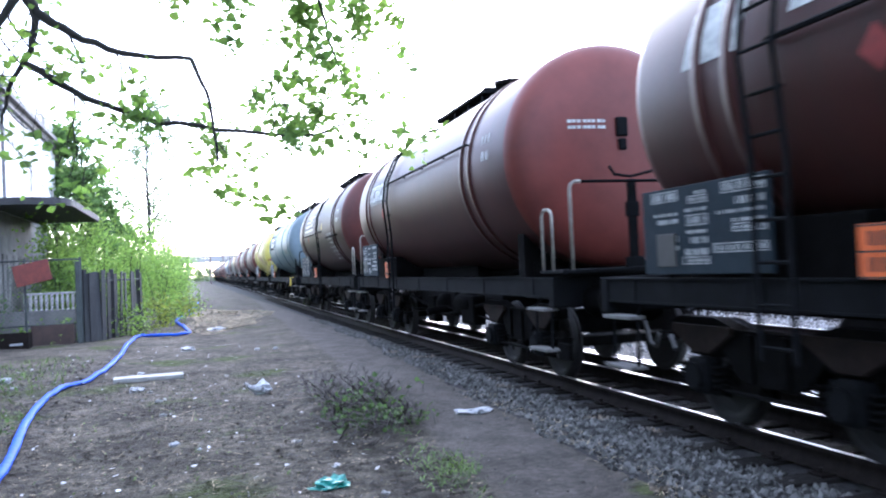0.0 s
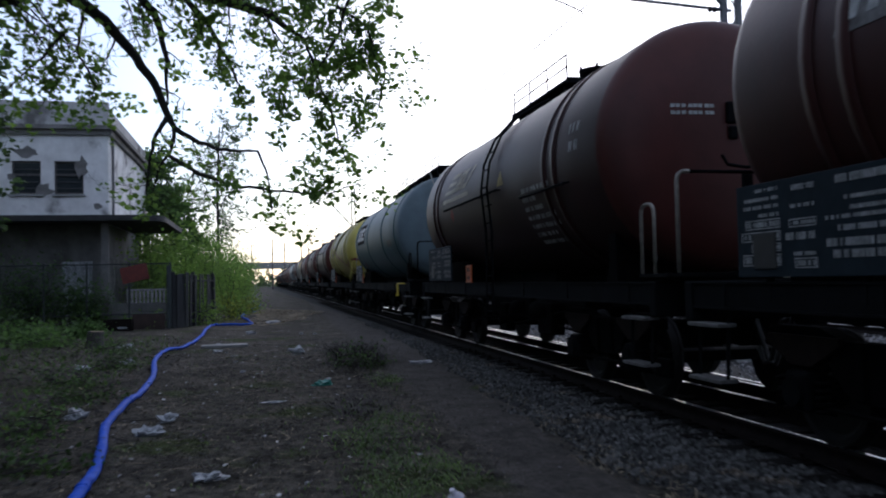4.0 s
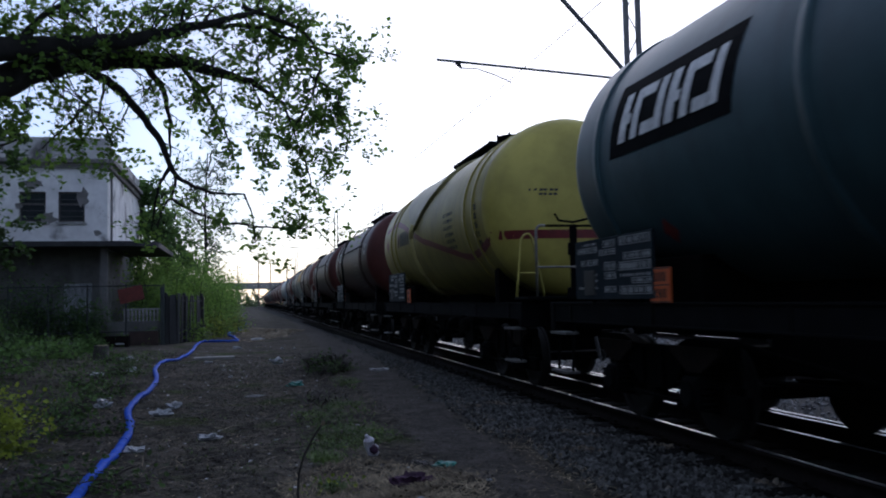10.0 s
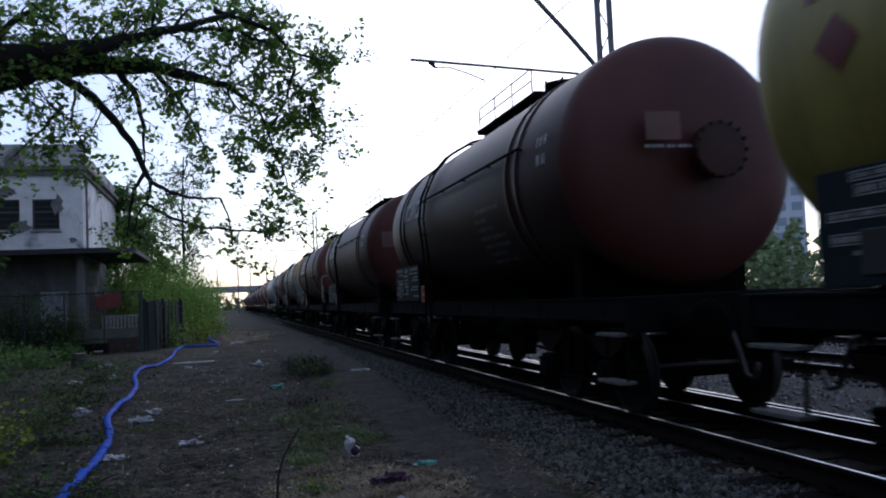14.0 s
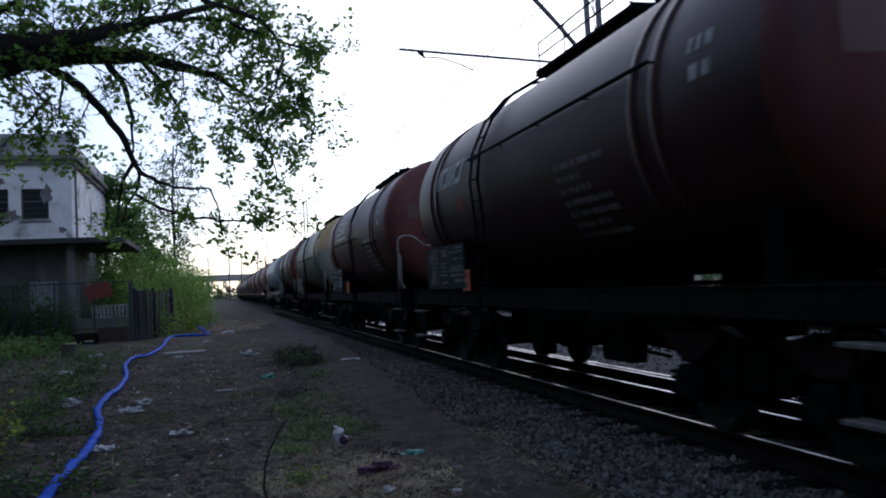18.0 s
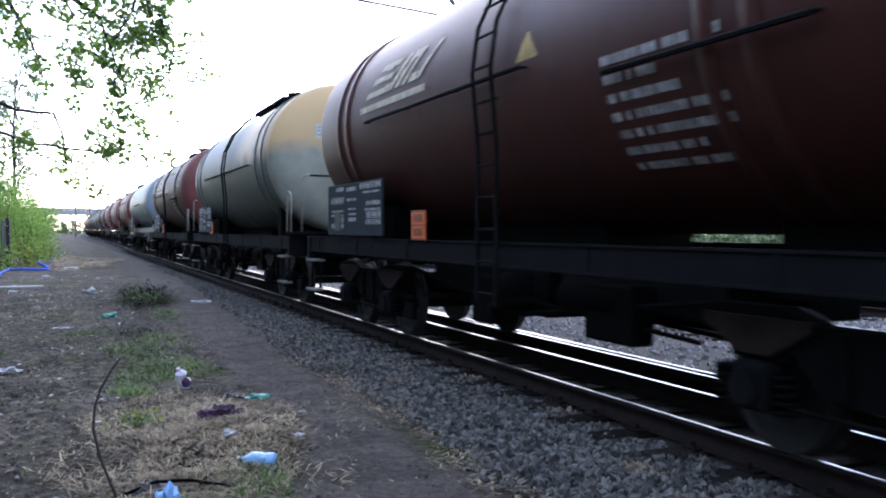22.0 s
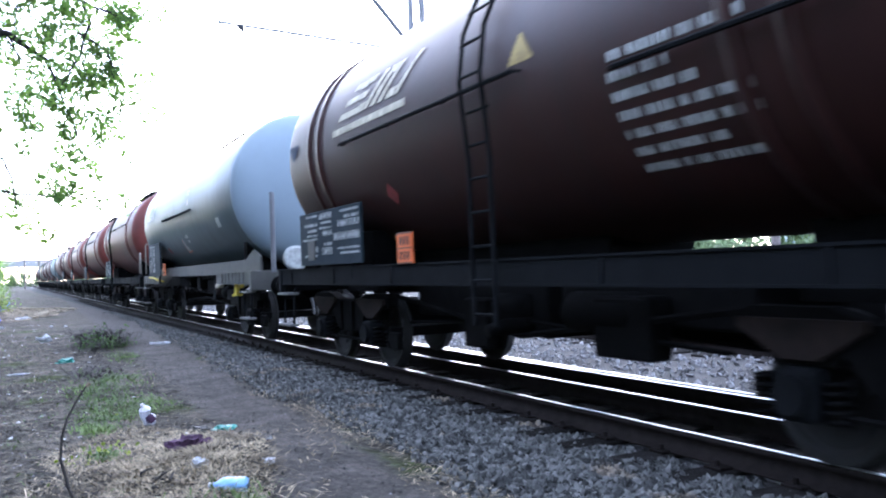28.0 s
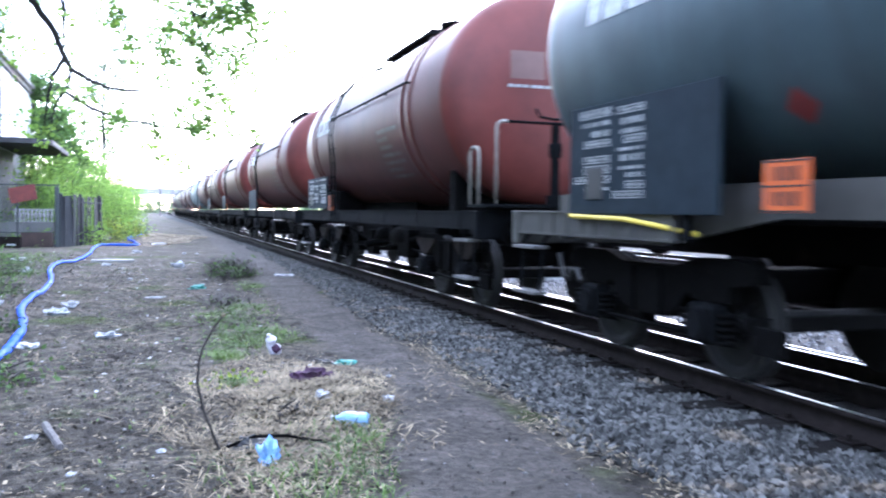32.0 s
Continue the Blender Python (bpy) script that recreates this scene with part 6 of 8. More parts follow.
class Tree:
    """A broad tree: limbs that fork and droop, twigs, leaves in tufts along the twigs."""

    def __init__(self, seed):
        self.rnd, self.vs, self.fs, self.bm, self.made = random.Random(seed), [], [], bmesh.new(), []

    def tuft(self, p, n, spread, leaf):
        for _ in range(n):
            q = (p.x + self.rnd.gauss(0, spread), p.y + self.rnd.gauss(0, spread), p.z + self.rnd.gauss(0, spread * 0.8) - spread * 0.4)
            add_leaf(self.vs, self.fs, q, leaf * self.rnd.uniform(0.55, 1.3), self.rnd)

    def twig(self, p, d, length, r, depth, leaf, density):
        rnd = self.rnd
        pts, dd = [p], d.normalized()
        steps = 5
        for i in range(steps):
            dd = (dd + Vector((rnd.uniform(-0.35, 0.35), rnd.uniform(-0.35, 0.35), rnd.uniform(-0.3, 0.18)))).normalized()
            pts.append(pts[-1] + dd * length / steps)
        tube(self.bm, pts, r, 5, cap=False, radii=[r * (1 - 0.16 * i) for i in range(steps + 1)])
        for i in range(1, steps + 1):
            if depth > 0 and rnd.random() < 0.85:
                side = dd.cross(Vector((rnd.uniform(-1, 1), rnd.uniform(-1, 1), rnd.uniform(-1, 0.4)))).normalized()
                self.twig(pts[i], (dd * 0.5 + side + Vector((0, 0, -0.25))), length * rnd.uniform(0.4, 0.6), r * 0.5, depth - 1, leaf, density)
            if depth <= 1 and rnd.random() < density:
                self.tuft(pts[i], rnd.randint(2, 4), 0.08, leaf)

    def spray(self, c, r, n, leaf):
        """A loose spray of fine leafy twigs that hang about a point."""
        rnd = self.rnd
        for _ in range(n):
            p = c + Vector((rnd.uniform(-1, 1), rnd.uniform(-1, 1), rnd.uniform(-0.7, 0.9))) * r
            self.twig(p, Vector((rnd.uniform(-1, 1), rnd.uniform(-1, 1), rnd.uniform(-1.0, 0.3))), r * rnd.uniform(0.7, 1.3), 0.007, 1, leaf, 0.5)

    def limb(self, pts, r0, r1, spawn, leaf=0.13, density=0.8, length=1.4, depth=2, start=0.0):
        wood = bmesh.new()
        pts = [Vector(p) for p in pts]
        fine = []
        for a, b in zip(pts, pts[1:]):
            for k in range(4):
                fine.append(a.lerp(b, k / 4) + Vector((self.rnd.uniform(-1, 1), self.rnd.uniform(-1, 1), self.rnd.uniform(-1, 1))) * 0.03 * (b - a).length)
        fine.append(pts[-1])
        n = len(fine)
        tube(wood, fine, r0, 9, radii=[r0 + (r1 - r0) * i / (n - 1) for i in range(n)])
        self.made.append(finish(wood, "limb", M_BARK, True))
        for _ in range(spawn):
            u = start + (1 - start) * self.rnd.random()
            i = min(n - 2, int(u * (n - 1)))
            p = fine[i].lerp(fine[i + 1], self.rnd.random())
            d = (fine[i + 1] - fine[i]).normalized()
            side = d.cross(Vector((self.rnd.uniform(-1, 1), self.rnd.uniform(-1, 1), self.rnd.uniform(-1, 1)))).normalized()
            r = (r0 + (r1 - r0) * u) * 0.35
            self.twig(p, d * 0.6 + side, length * self.rnd.uniform(0.6, 1.2), max(0.007, min(0.022, r)), depth, leaf, density)


def big_tree():
    """The old maple whose limbs hang over the path."""
    root = thing("tree", "large old maple with dark drooping limbs and fresh leaves", "tree", at=pose(-6.9, 15.9, ground_z(-6.9, 15.9)))
    t = Tree(21)
    z0 = root.location
    loc = lambda *ps: [Vector(p) - z0 for p in ps]
    tb = bmesh.new()
    tube(tb, loc((-6.9, 15.9, -0.3), (-6.8, 15.95, 1.2), (-6.4, 16.1, 2.5), (-5.9, 16.3, 3.4)), 0.6, 16, radii=[0.85, 0.62, 0.52, 0.46])
    part("trunk", finish(tb, "trunk", M_BARK, True), root, "thick ridged trunk")
    # the two great limbs
    t.limb(loc((-6.0, 16.25, 3.2), (-5.36, 16.6, 4.48), (-5.06, 16.8, 5.06), (-4.55, 17.0, 5.67), (-3.93, 17.2, 6.07), (-3.29, 17.4, 6.33), (-2.32, 17.7, 6.53), (-1.3, 18.0, 6.61), (-0.55, 18.3, 6.52), (0.24, 18.6, 6.39), (0.93, 18.8, 6.0)), 0.46, 0.03, 22, leaf=0.1, density=0.16, start=0.35)
    t.limb(loc((-6.5, 16.1, 3.0), (-6.2, 16.0, 4.6), (-5.33, 16.0, 5.78), (-4.87, 16.2, 6.12), (-4.05, 16.5, 6.27), (-3.17, 16.8, 6.52), (-2.23, 17.0, 6.65), (-1.64, 17.2, 6.88), (-0.72, 17.4, 7.22), (0.47, 17.6, 7.67)), 0.36, 0.05, 22, leaf=0.1, density=0.16, start=0.35)
    # crooked hanging limbs: points, thickness at the root, twigs, leafiness
    limbs = [
        (((-2.86, 17.5, 6.21), (-2.37, 18.0, 5.97), (-1.94, 18.4, 5.45), (-1.64, 18.6, 5.04), (-1.47, 18.8, 4.56), (-1.35, 18.9, 4.34), (-1.06, 19.0, 4.18), (-0.61, 19.1, 4.02), (0.08, 19.2, 4.01)), 0.1, 9, 0.16),
        (((-1.47, 18.8, 4.54), (-1.67, 18.8, 4.21), (-1.8, 18.9, 3.76), (-1.87, 19.0, 3.19)), 0.05, 9, 0.1),
        (((-1.35, 18.9, 4.34), (-1.43, 19.0, 4.0), (-1.65, 19.1, 3.66), (-1.75, 19.2, 3.32)), 0.04, 7, 0.12),
        (((0.08, 19.2, 4.01), (0.25, 19.2, 3.55), (0.3, 19.3, 2.93)), 0.025, 6, 0.3),
        (((-1.81, 17.8, 6.37), (-1.54, 18.2, 6.04), (-1.44, 18.5, 5.43), (-1.46, 18.7, 4.72)), 0.08, 6, 0.16),
        (((-1.3, 18.0, 6.61), (-0.88, 18.3, 6.25), (-0.57, 18.5, 5.79), (-0.35, 18.7, 5.37), (-0.19, 18.9, 5.0)), 0.06, 10, 0.35),
        (((0.03, 17.6, 7.71), (0.81, 17.9, 7.56), (1.28, 18.2, 7.48), (1.58, 18.4, 7.2), (1.74, 18.6, 6.79), (1.53, 18.8, 6.14), (1.23, 19.0, 5.57), (0.99, 19.1, 4.98)), 0.055, 16, 0.55),
        (((-1.52, 19.2, 3.91), (-0.98, 19.3, 3.6), (-0.28, 19.5, 3.4), (0.55, 19.6, 3.3), (1.41, 19.7, 3.3), (2.0, 19.8, 3.5)), 0.04, 9, 0.3),
        (((-2.62, 17.6, 5.97), (-2.74, 17.8, 5.37), (-2.47, 17.9, 4.82)), 0.03, 7, 0.25),
        (((-2.83, 17.6, 5.65), (-3.34, 17.6, 5.1), (-3.74, 17.6, 4.67)), 0.03, 8, 0.3),
        (((-0.72, 17.4, 7.22), (0.5, 17.9, 7.35), (1.6, 18.4, 7.15), (2.4, 18.8, 7.0), (3.0, 19.0, 7.2)), 0.05, 14, 0.5),
        (((1.5, 18.6, 6.6), (2.1, 19.0, 6.3), (2.45, 19.1, 5.5), (2.3, 19.3, 4.8)), 0.03, 12, 0.45),
        (((-4.05, 16.5, 6.27), (-3.6, 16.8, 7.0), (-2.9, 17.0, 7.6)), 0.1, 10, 0.4),
        (((-5.33, 16.0, 5.78), (-5.2, 15.6, 6.8), (-4.8, 15.4, 7.8)), 0.14, 10, 0.4),
        (((-6.2, 16.0, 4.6), (-7.2, 15.6, 6.2), (-8.2, 15.2, 7.8)), 0.2, 10, 0.5),
        (((0.93, 18.8, 6.0), (1.2, 19.0, 5.3), (1.45, 19.2, 4.6), (1.7, 19.4, 3.9)), 0.028, 10, 0.4),
    ]
    for pts, r0, spawn, leafy_share in limbs:
        t.limb(loc(*pts), r0, max(0.012, r0 * 0.22), max(4, int(spawn * 0.75)), leaf=0.1, length=0.8, density=leafy_share * 0.5, start=0.1)
    # leafy sprays at the ends: centre, radius, twigs
    for c, r, n in (((-4.6, 16.2, 5.3), 0.45, 6), ((-4.75, 16.2, 4.5), 0.45, 8), ((-4.85, 16.2, 3.7), 0.45, 8), ((-4.8, 16.2, 2.9), 0.45, 6), ((-4.15, 16.4, 5.35), 0.4, 4), ((-4.4, 16.6, 7.0), 0.6, 8), ((-3.4, 17.0, 7.2), 0.6, 8), ((-2.5, 17.0, 7.5), 0.6, 7), ((-1.3, 17.4, 7.6), 0.5, 6), ((-5.2, 16.0, 6.6), 0.5, 6),
                    ((0.9, 18.9, 5.6), 0.5, 5), ((1.3, 18.8, 6.9), 0.6, 6), ((0.6, 18.9, 4.8), 0.4, 4), ((1.6, 19.2, 4.4), 0.4, 3), ((1.9, 19.0, 5.9), 0.4, 3), ((1.2, 19.2, 3.9), 0.35, 3), ((-0.2, 18.6, 5.6), 0.5, 4),
                    ((0.48, 18.5, 6.98), 0.6, 6), ((1.65, 18.6, 7.05), 0.55, 6), ((-0.42, 18.0, 7.03), 0.55, 6), ((1.05, 18.7, 6.34), 0.5, 6), ((0.23, 18.7, 5.97), 0.5, 4), ((0.45, 19.0, 5.08), 0.4, 4), ((0.56, 19.0, 4.36), 0.35, 2),
                    ((2.91, 19.0, 7.2), 0.3, 2), ((2.15, 19.0, 6.44), 0.35, 2), ((1.54, 19.2, 5.25), 0.4, 2), ((2.16, 19.4, 4.68), 0.3, 2), ((2.4, 19.2, 5.32), 0.3, 2), ((0.92, 19.5, 3.45), 0.4, 3), ((1.5, 19.7, 3.35), 0.3, 2), ((0.43, 19.5, 3.2), 0.3, 2), ((-0.63, 19.3, 3.68), 0.35, 2),
                    ((-3.33, 17.6, 5.63), 0.4, 2), ((-4.06, 17.3, 5.45), 0.45, 2), ((-2.72, 17.0, 6.86), 0.5, 4), ((-3.88, 16.6, 6.69), 0.5, 4), ((-1.44, 17.3, 7.0), 0.5, 4), ((-1.1, 18.2, 6.05), 0.4, 2), ((-2.0, 17.2, 7.4), 0.5, 4), ((-4.7, 16.2, 6.9), 0.5, 4), ((0.3, 18.0, 7.7), 0.5, 4), ((1.9, 18.3, 7.7), 0.4, 3)):
        t.spray(Vector(c) - z0, r, n, 0.095)
    for me in t.made:
        part("limb", me, root, "dark crooked limb")
    tagged(part("twigwork", finish(t.bm, "twigwork", M_BARK, True), root, "fine dark hanging twigs"), kind="stuff")
    part("crown", raw_mesh("crown", t.vs, t.fs, M_LEAF), root, "fresh green leaves")
    return len(t.fs)


big_tree()


def side_tree(x, y, h, seed, label, leaf_mat=M_DARKLEAF, spread=0.35, n=7, leaf=0.16, density=0.8, name="tree", slim=1.0):
    """A tree further off: trunk, rising limbs, twigs and leaves."""
    root = thing(name, label, "tree", at=pose(x, y, ground_z(x, y)))
    t = Tree(seed)
    rnd = t.rnd
    tb = bmesh.new()
    tube(tb, [(0, 0, -0.3), (rnd.uniform(-0.2, 0.2), 0, h * 0.25), (rnd.uniform(-0.4, 0.4), rnd.uniform(-0.4, 0.4), h * 0.6), (0, 0, h * 0.95)], 0.2, 10, radii=[0.035 * h * slim, 0.026 * h * slim, 0.016 * h * slim, 0.004 * h])
    part("trunk", finish(tb, "trunk", M_BARK, True), root)
    for i in range(n):
        a, z = rnd.uniform(0, 6.28), h * (0.22 + 0.68 * i / n)
        out = h * spread * (1 - 0.6 * i / n) * rnd.uniform(0.7, 1.2)
        p = Vector((0, 0, z))
        q = p + Vector((math.cos(a) * out * 0.6, math.sin(a) * out * 0.6, h * 0.1))
        e = p + Vector((math.cos(a) * out, math.sin(a) * out, h * rnd.uniform(0.08, 0.2)))
        t.limb([p, q, e], 0.012 * h * slim, 0.003 * h * slim, 7, leaf=leaf, density=density, length=h * 0.13, depth=1, start=0.25)
    for me in t.made:
        part("limb", me, root)
    tagged(part("twigwork", finish(t.bm, "twigwork", M_BARK, True), root), kind="stuff")
    part("crown", raw_mesh("crown", t.vs, t.fs, leaf_mat), root)


# trees along and behind the building side; the path runs between them and the line
side_tree(-3.4, 92, 18.5, 31, "tall slender poplar in thin new leaf", M_FARTREE, 0.16, 14, 0.2, 0.7, slim=0.35)
side_tree(-6.6, 62, 9.0, 32, "young roadside tree in thin spring leaf", M_BUSHLEAF, 0.4, 10, 0.15, 0.6, slim=0.5)
side_tree(-5.4, 56, 8.0, 33, "young roadside tree in spring leaf", M_HEDGELEAF, 0.45, 12, 0.19, 0.9, slim=0.5)
side_tree(-5.6, 51, 8.5, 39, "young roadside tree in spring leaf", M_HEDGELEAF, 0.36, 14, 0.19, 0.9, slim=0.45)
side_tree(-9.0, 24.0, 9.0, 34, "ivy-grown tree beside the building", M_DARKLEAF, 0.42, 10, 0.16, 1.0)
side_tree(-11.5, 19.5, 10.0, 35, "dense dark tree beside the path", M_DARKLEAF, 0.45, 10, 0.17, 1.0)
# these last three are added out of view to keep sky light off the wagons
side_tree(-9.0, 8.0, 11.0, 36, "dense dark tree beside the path", M_DARKLEAF, 0.45, 10, 0.2, 1.0)
side_tree(-8.0, -2.0, 12.0, 37, "unseen dense tree behind the path, added to block light", M_DARKLEAF, 0.5, 11, 0.22, 1.0)
side_tree(-9.5, -9.0, 12.0, 38, "unseen dense tree behind the path, added to block light", M_DARKLEAF, 0.5, 11, 0.22, 1.0)

# undergrowth along the path's left edge
UNDER = [(-5.2, 12.5, 2.6, 2.6, 0.55, 1200, 41), (-6.6, 15.0, 3.0, 3.0, 1.0, 1900, 42), (-5.6, 18.5, 2.6, 3.0, 0.55, 1100, 43), (-7.2, 22.0, 3.0, 3.5, 1.0, 1700, 44), (-5.6, 25.5, 2.4, 3.0, 0.4, 800, 45),
         (-8.6, 27.5, 3.0, 3.0, 1.3, 1800, 46), (-4.6, 9.0, 1.8, 2.2, 0.45, 700, 47), (-9.4, 31.5, 3.0, 3.0, 1.4, 1600, 48), (-6.6, 31.5, 2.0, 2.0, 0.5, 700, 49), (-9.6, 19.0, 2.6, 3.4, 3.4, 2600, 50), (-8.6, 12.0, 3.0, 3.0, 2.6, 2200, 51)]
for ux, uy, uw, ud, uh, un, us in UNDER:
    bush(ux, uy, uw, ud, uh, un, M_HEDGELEAF if us % 2 else M_DARKLEAF, 0.1, "dark green brambles and ivy beside the path", us, 9, "undergrowth", "undergrowth")
bush(-2.62, 10.2, 0.85, 0.7, 0.52, 1500, M_SHRUBLEAF, 0.06, "low yellow-green shrub beside the blue hose", 55, 12, "shrub", "shrub")
# pale green thicket beyond the fence
for i, (bx, by, bw, bd, bh) in enumerate(((-4.2, 46, 1.8, 4.0, 2.7), (-3.6, 50.5, 2.0, 5.0, 3.0), (-3.2, 55, 2.2, 5.0, 3.0), (-2.6, 60, 2.4, 6.0, 3.0), (-1.6, 65, 2.4, 6.0, 2.9), (-2.4, 71, 3.0, 7.0, 3.4), (-1.6, 79, 3.0, 8.0, 3.2), (-4.3, 42.0, 1.0, 3.0, 2.4))):
    bush(bx, by, bw, bd, bh * (1.3 if by < 62 else 1.15), 5600, M_BUSHLEAF, 0.105, "dense bright green thicket along the wooden fence", 60 + i, 14)
for i, (bx, by) in enumerate(((-1.9, 39.0), (-1.35, 42.5), (-0.95, 45.5), (-0.55, 49.0), (-0.2, 53.0))):
    bush(bx, by, 1.1, 1.3, 0.9, 420, M_YELLOWLEAF if i % 2 else M_BUSHLEAF, 0.1, "small golden-green bush at the foot of the fence", 80 + i, 7)


# ---- house behind the fence ----
HX, HY = -5.5, 38.0


def ragged(bm, w, h, seed):
    """A thin ragged flake on a wall that faces the path."""
    rnd = random.Random(seed)
    pts = [(w * math.cos(a) * rnd.uniform(0.55, 1.2), h * math.sin(a) * rnd.uniform(0.55, 1.3)) for a in (k * math.pi / 6 for k in range(12))]
    front, back = [bm.verts.new((x, 0, z)) for x, z in pts], [bm.verts.new((x, 0.003, z)) for x, z in pts]
    bm.faces.new(front)
    bm.faces.new(back[::-1])
    for k in range(12):
        bm.faces.new((front[k], back[k], back[(k + 1) % 12], front[(k + 1) % 12]))


def welded(bm, name, mat):
    bmesh.ops.remove_doubles(bm, verts=bm.verts, dist=0.012)
    return finish(bm, name, mat)


def house():
    h = thing("house", "two-storey flat-roofed house with peeling grey-white plaster and a dark canopy", "house", at=pose(HX, HY, 0))
    W, D = 12.0, 11.6
    wins = [(-3.45, -2.42), (-1.95, -0.9), (-6.3, -5.2), (-9.2, -8.1)]
    bm = bmesh.new()
    # front wall, upper floor, with real openings
    xs = [-W] + [v for p in sorted(wins) for v in p] + [0.0]
    for i in range(0, len(xs), 2):
        box(bm, xs[i], 0, 4.3, xs[i + 1], 0.35, 7.6)
    for a, b in wins:
        box(bm, a, 0, 4.3, b, 0.35, 5.15)
        box(bm, a, 0, 6.42, b, 0.35, 7.6)
    part("upper_wall", welded(bm, "upper_wall", M_PLASTER), h, "peeling pale plaster")
    bm = bmesh.new()
    box(bm, -0.35, 0.36, 4.3, 0, D, 7.6)
    part("side_wall", finish(bm, "side_wall", M_PLASTER), h, "streaked pale plaster")
    bm = bmesh.new()
    box(bm, -W, D - 0.35, 0, -0.36, D, 7.6)
    box(bm, -W, 0.36, 4.3, -W + 0.35, D - 0.36, 7.6)
    part("back_wall", welded(bm, "back_wall", M_PLASTER), h)
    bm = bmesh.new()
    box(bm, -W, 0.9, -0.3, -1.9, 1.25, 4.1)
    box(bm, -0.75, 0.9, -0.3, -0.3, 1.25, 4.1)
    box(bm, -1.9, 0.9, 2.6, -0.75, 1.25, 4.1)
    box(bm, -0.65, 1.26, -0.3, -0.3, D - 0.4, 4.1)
    part("ground_floor_wall", welded(bm, "ground_floor_wall", M_PLASTER2), h, "dark blotched plaster")
    bm = bmesh.new()
    box(bm, -1.88, 0.98, 0.0, -0.77, 1.06, 2.58, 0.01)
    door = part("door", finish(bm, "door", M_WHITEWASH), h, "whitewashed boarded door")
    for k in range(4):
        part("door_board", mesh_of("door_board", M_WHITEWASH, lambda bm: box(bm, -0.12, -0.02, 0.1, 0.12, 0.0, 2.4, 0.01)), door, at=pose(-1.73 + 0.27 * k, 0.975, 0))
    # dark plaster here puts the shadow line under the parapet into the colour
    bm = bmesh.new()
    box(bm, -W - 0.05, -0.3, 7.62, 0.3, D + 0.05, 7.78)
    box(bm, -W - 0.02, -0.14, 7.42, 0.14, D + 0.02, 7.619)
    part("cornice", finish(bm, "cornice", M_PLASTER2), h, "projecting cornice with its shadow line in the colour")
    for k in range(14):
        part("peeled_patch", mesh_of("peeled_patch_%d" % (k % 4), M_PLASTER2, lambda bm: ragged(bm, 0.16 + 0.09 * (k % 4), 0.12 + 0.1 * ((k * 3) % 4), k % 4)), h, "bare render where plaster fell", pose(-0.4 - 0.83 * k + 0.3 * math.sin(k * 2.1), -0.004, 4.7 + 2.4 * ((k * 0.618) % 1.0)))
    bm = bmesh.new()
    box(bm, -W, -0.02, 7.78, 0.02, 0.26, 8.72)
    box(bm, -0.26, 0.27, 7.78, 0.02, D, 8.5)
    box(bm, -W, D - 0.28, 7.78, -0.27, D, 8.5)
    part("parapet", welded(bm, "parapet", M_PLASTER3), h, "weathered grey plaster")
    bm = bmesh.new()
    box(bm, -W + 0.3, 0.3, 7.79, -0.3, D - 0.3, 7.86)
    part("roof", finish(bm, "roof", M_ROOF), h)
    # canopy with rounded corner
    bm = bmesh.new()
    pts = [(-W, -1.2)] + [(0.9 + 1.2 * math.sin(a), -0.0 - 1.2 * math.cos(a)) for a in (i * math.pi / 14 for i in range(8))] + [(2.1, 7.5), (-0.1, 7.5), (-0.1, 0.9), (-W, 0.9)]
    lo = [bm.verts.new((x, y, 4.05)) for x, y in pts]
    hi = [bm.verts.new((x, y, 4.26)) for x, y in pts]
    bm.faces.new(lo[::-1])
    bm.faces.new(hi)
    for i in range(len(pts)):
        j = (i + 1) % len(pts)
        bm.faces.new((lo[i], lo[j], hi[j], hi[i]))
    part("canopy", finish(bm, "canopy", M_ROOF), h, "dark concrete canopy")
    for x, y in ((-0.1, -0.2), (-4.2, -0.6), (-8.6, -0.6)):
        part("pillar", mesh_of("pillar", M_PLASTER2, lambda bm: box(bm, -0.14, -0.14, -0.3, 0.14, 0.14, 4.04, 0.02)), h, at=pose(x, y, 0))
    for a, b in wins:
        wi = part("window", mesh_of("window_frame_house", M_WOODOLD, lambda bm: (box(bm, -0.53, 0, -0.64, -0.46, 0.08, 0.64), box(bm, 0.46, 0, -0.64, 0.53, 0.08, 0.64), box(bm, -0.46, 0, 0.57, 0.46, 0.08, 0.64), box(bm, -0.46, 0, -0.64, 0.46, 0.08, -0.57), box(bm, -0.46, 0.002, 0.1, 0.46, 0.078, 0.16))), h, at=pose((a + b) / 2, 0.1, 5.785))
        part("pane", mesh_of("house_pane", M_GLASS, lambda bm: box(bm, -0.46, 0.035, -0.57, 0.46, 0.045, 0.57)), wi)
        part("sill", mesh_of("house_sill", M_CONCRETE, lambda bm: box(bm, -0.6, -0.2, -0.72, 0.6, -0.1, -0.65)), wi)
        for k in range(4):
            part("bar", mesh_of("window_bar", M_WIRE, lambda bm: box(bm, -0.46, -0.03, -0.012, 0.46, -0.01, 0.012)), wi, at=pose(0, 0, -0.4 + 0.24 * k))
    sd = part("side_door", mesh_of("side_door", M_PLASTER2, lambda bm: box(bm, -0.3, 1.8, 0.0, -0.24, 6.6, 2.75, 0.01)), h, "grey flaking loading door")
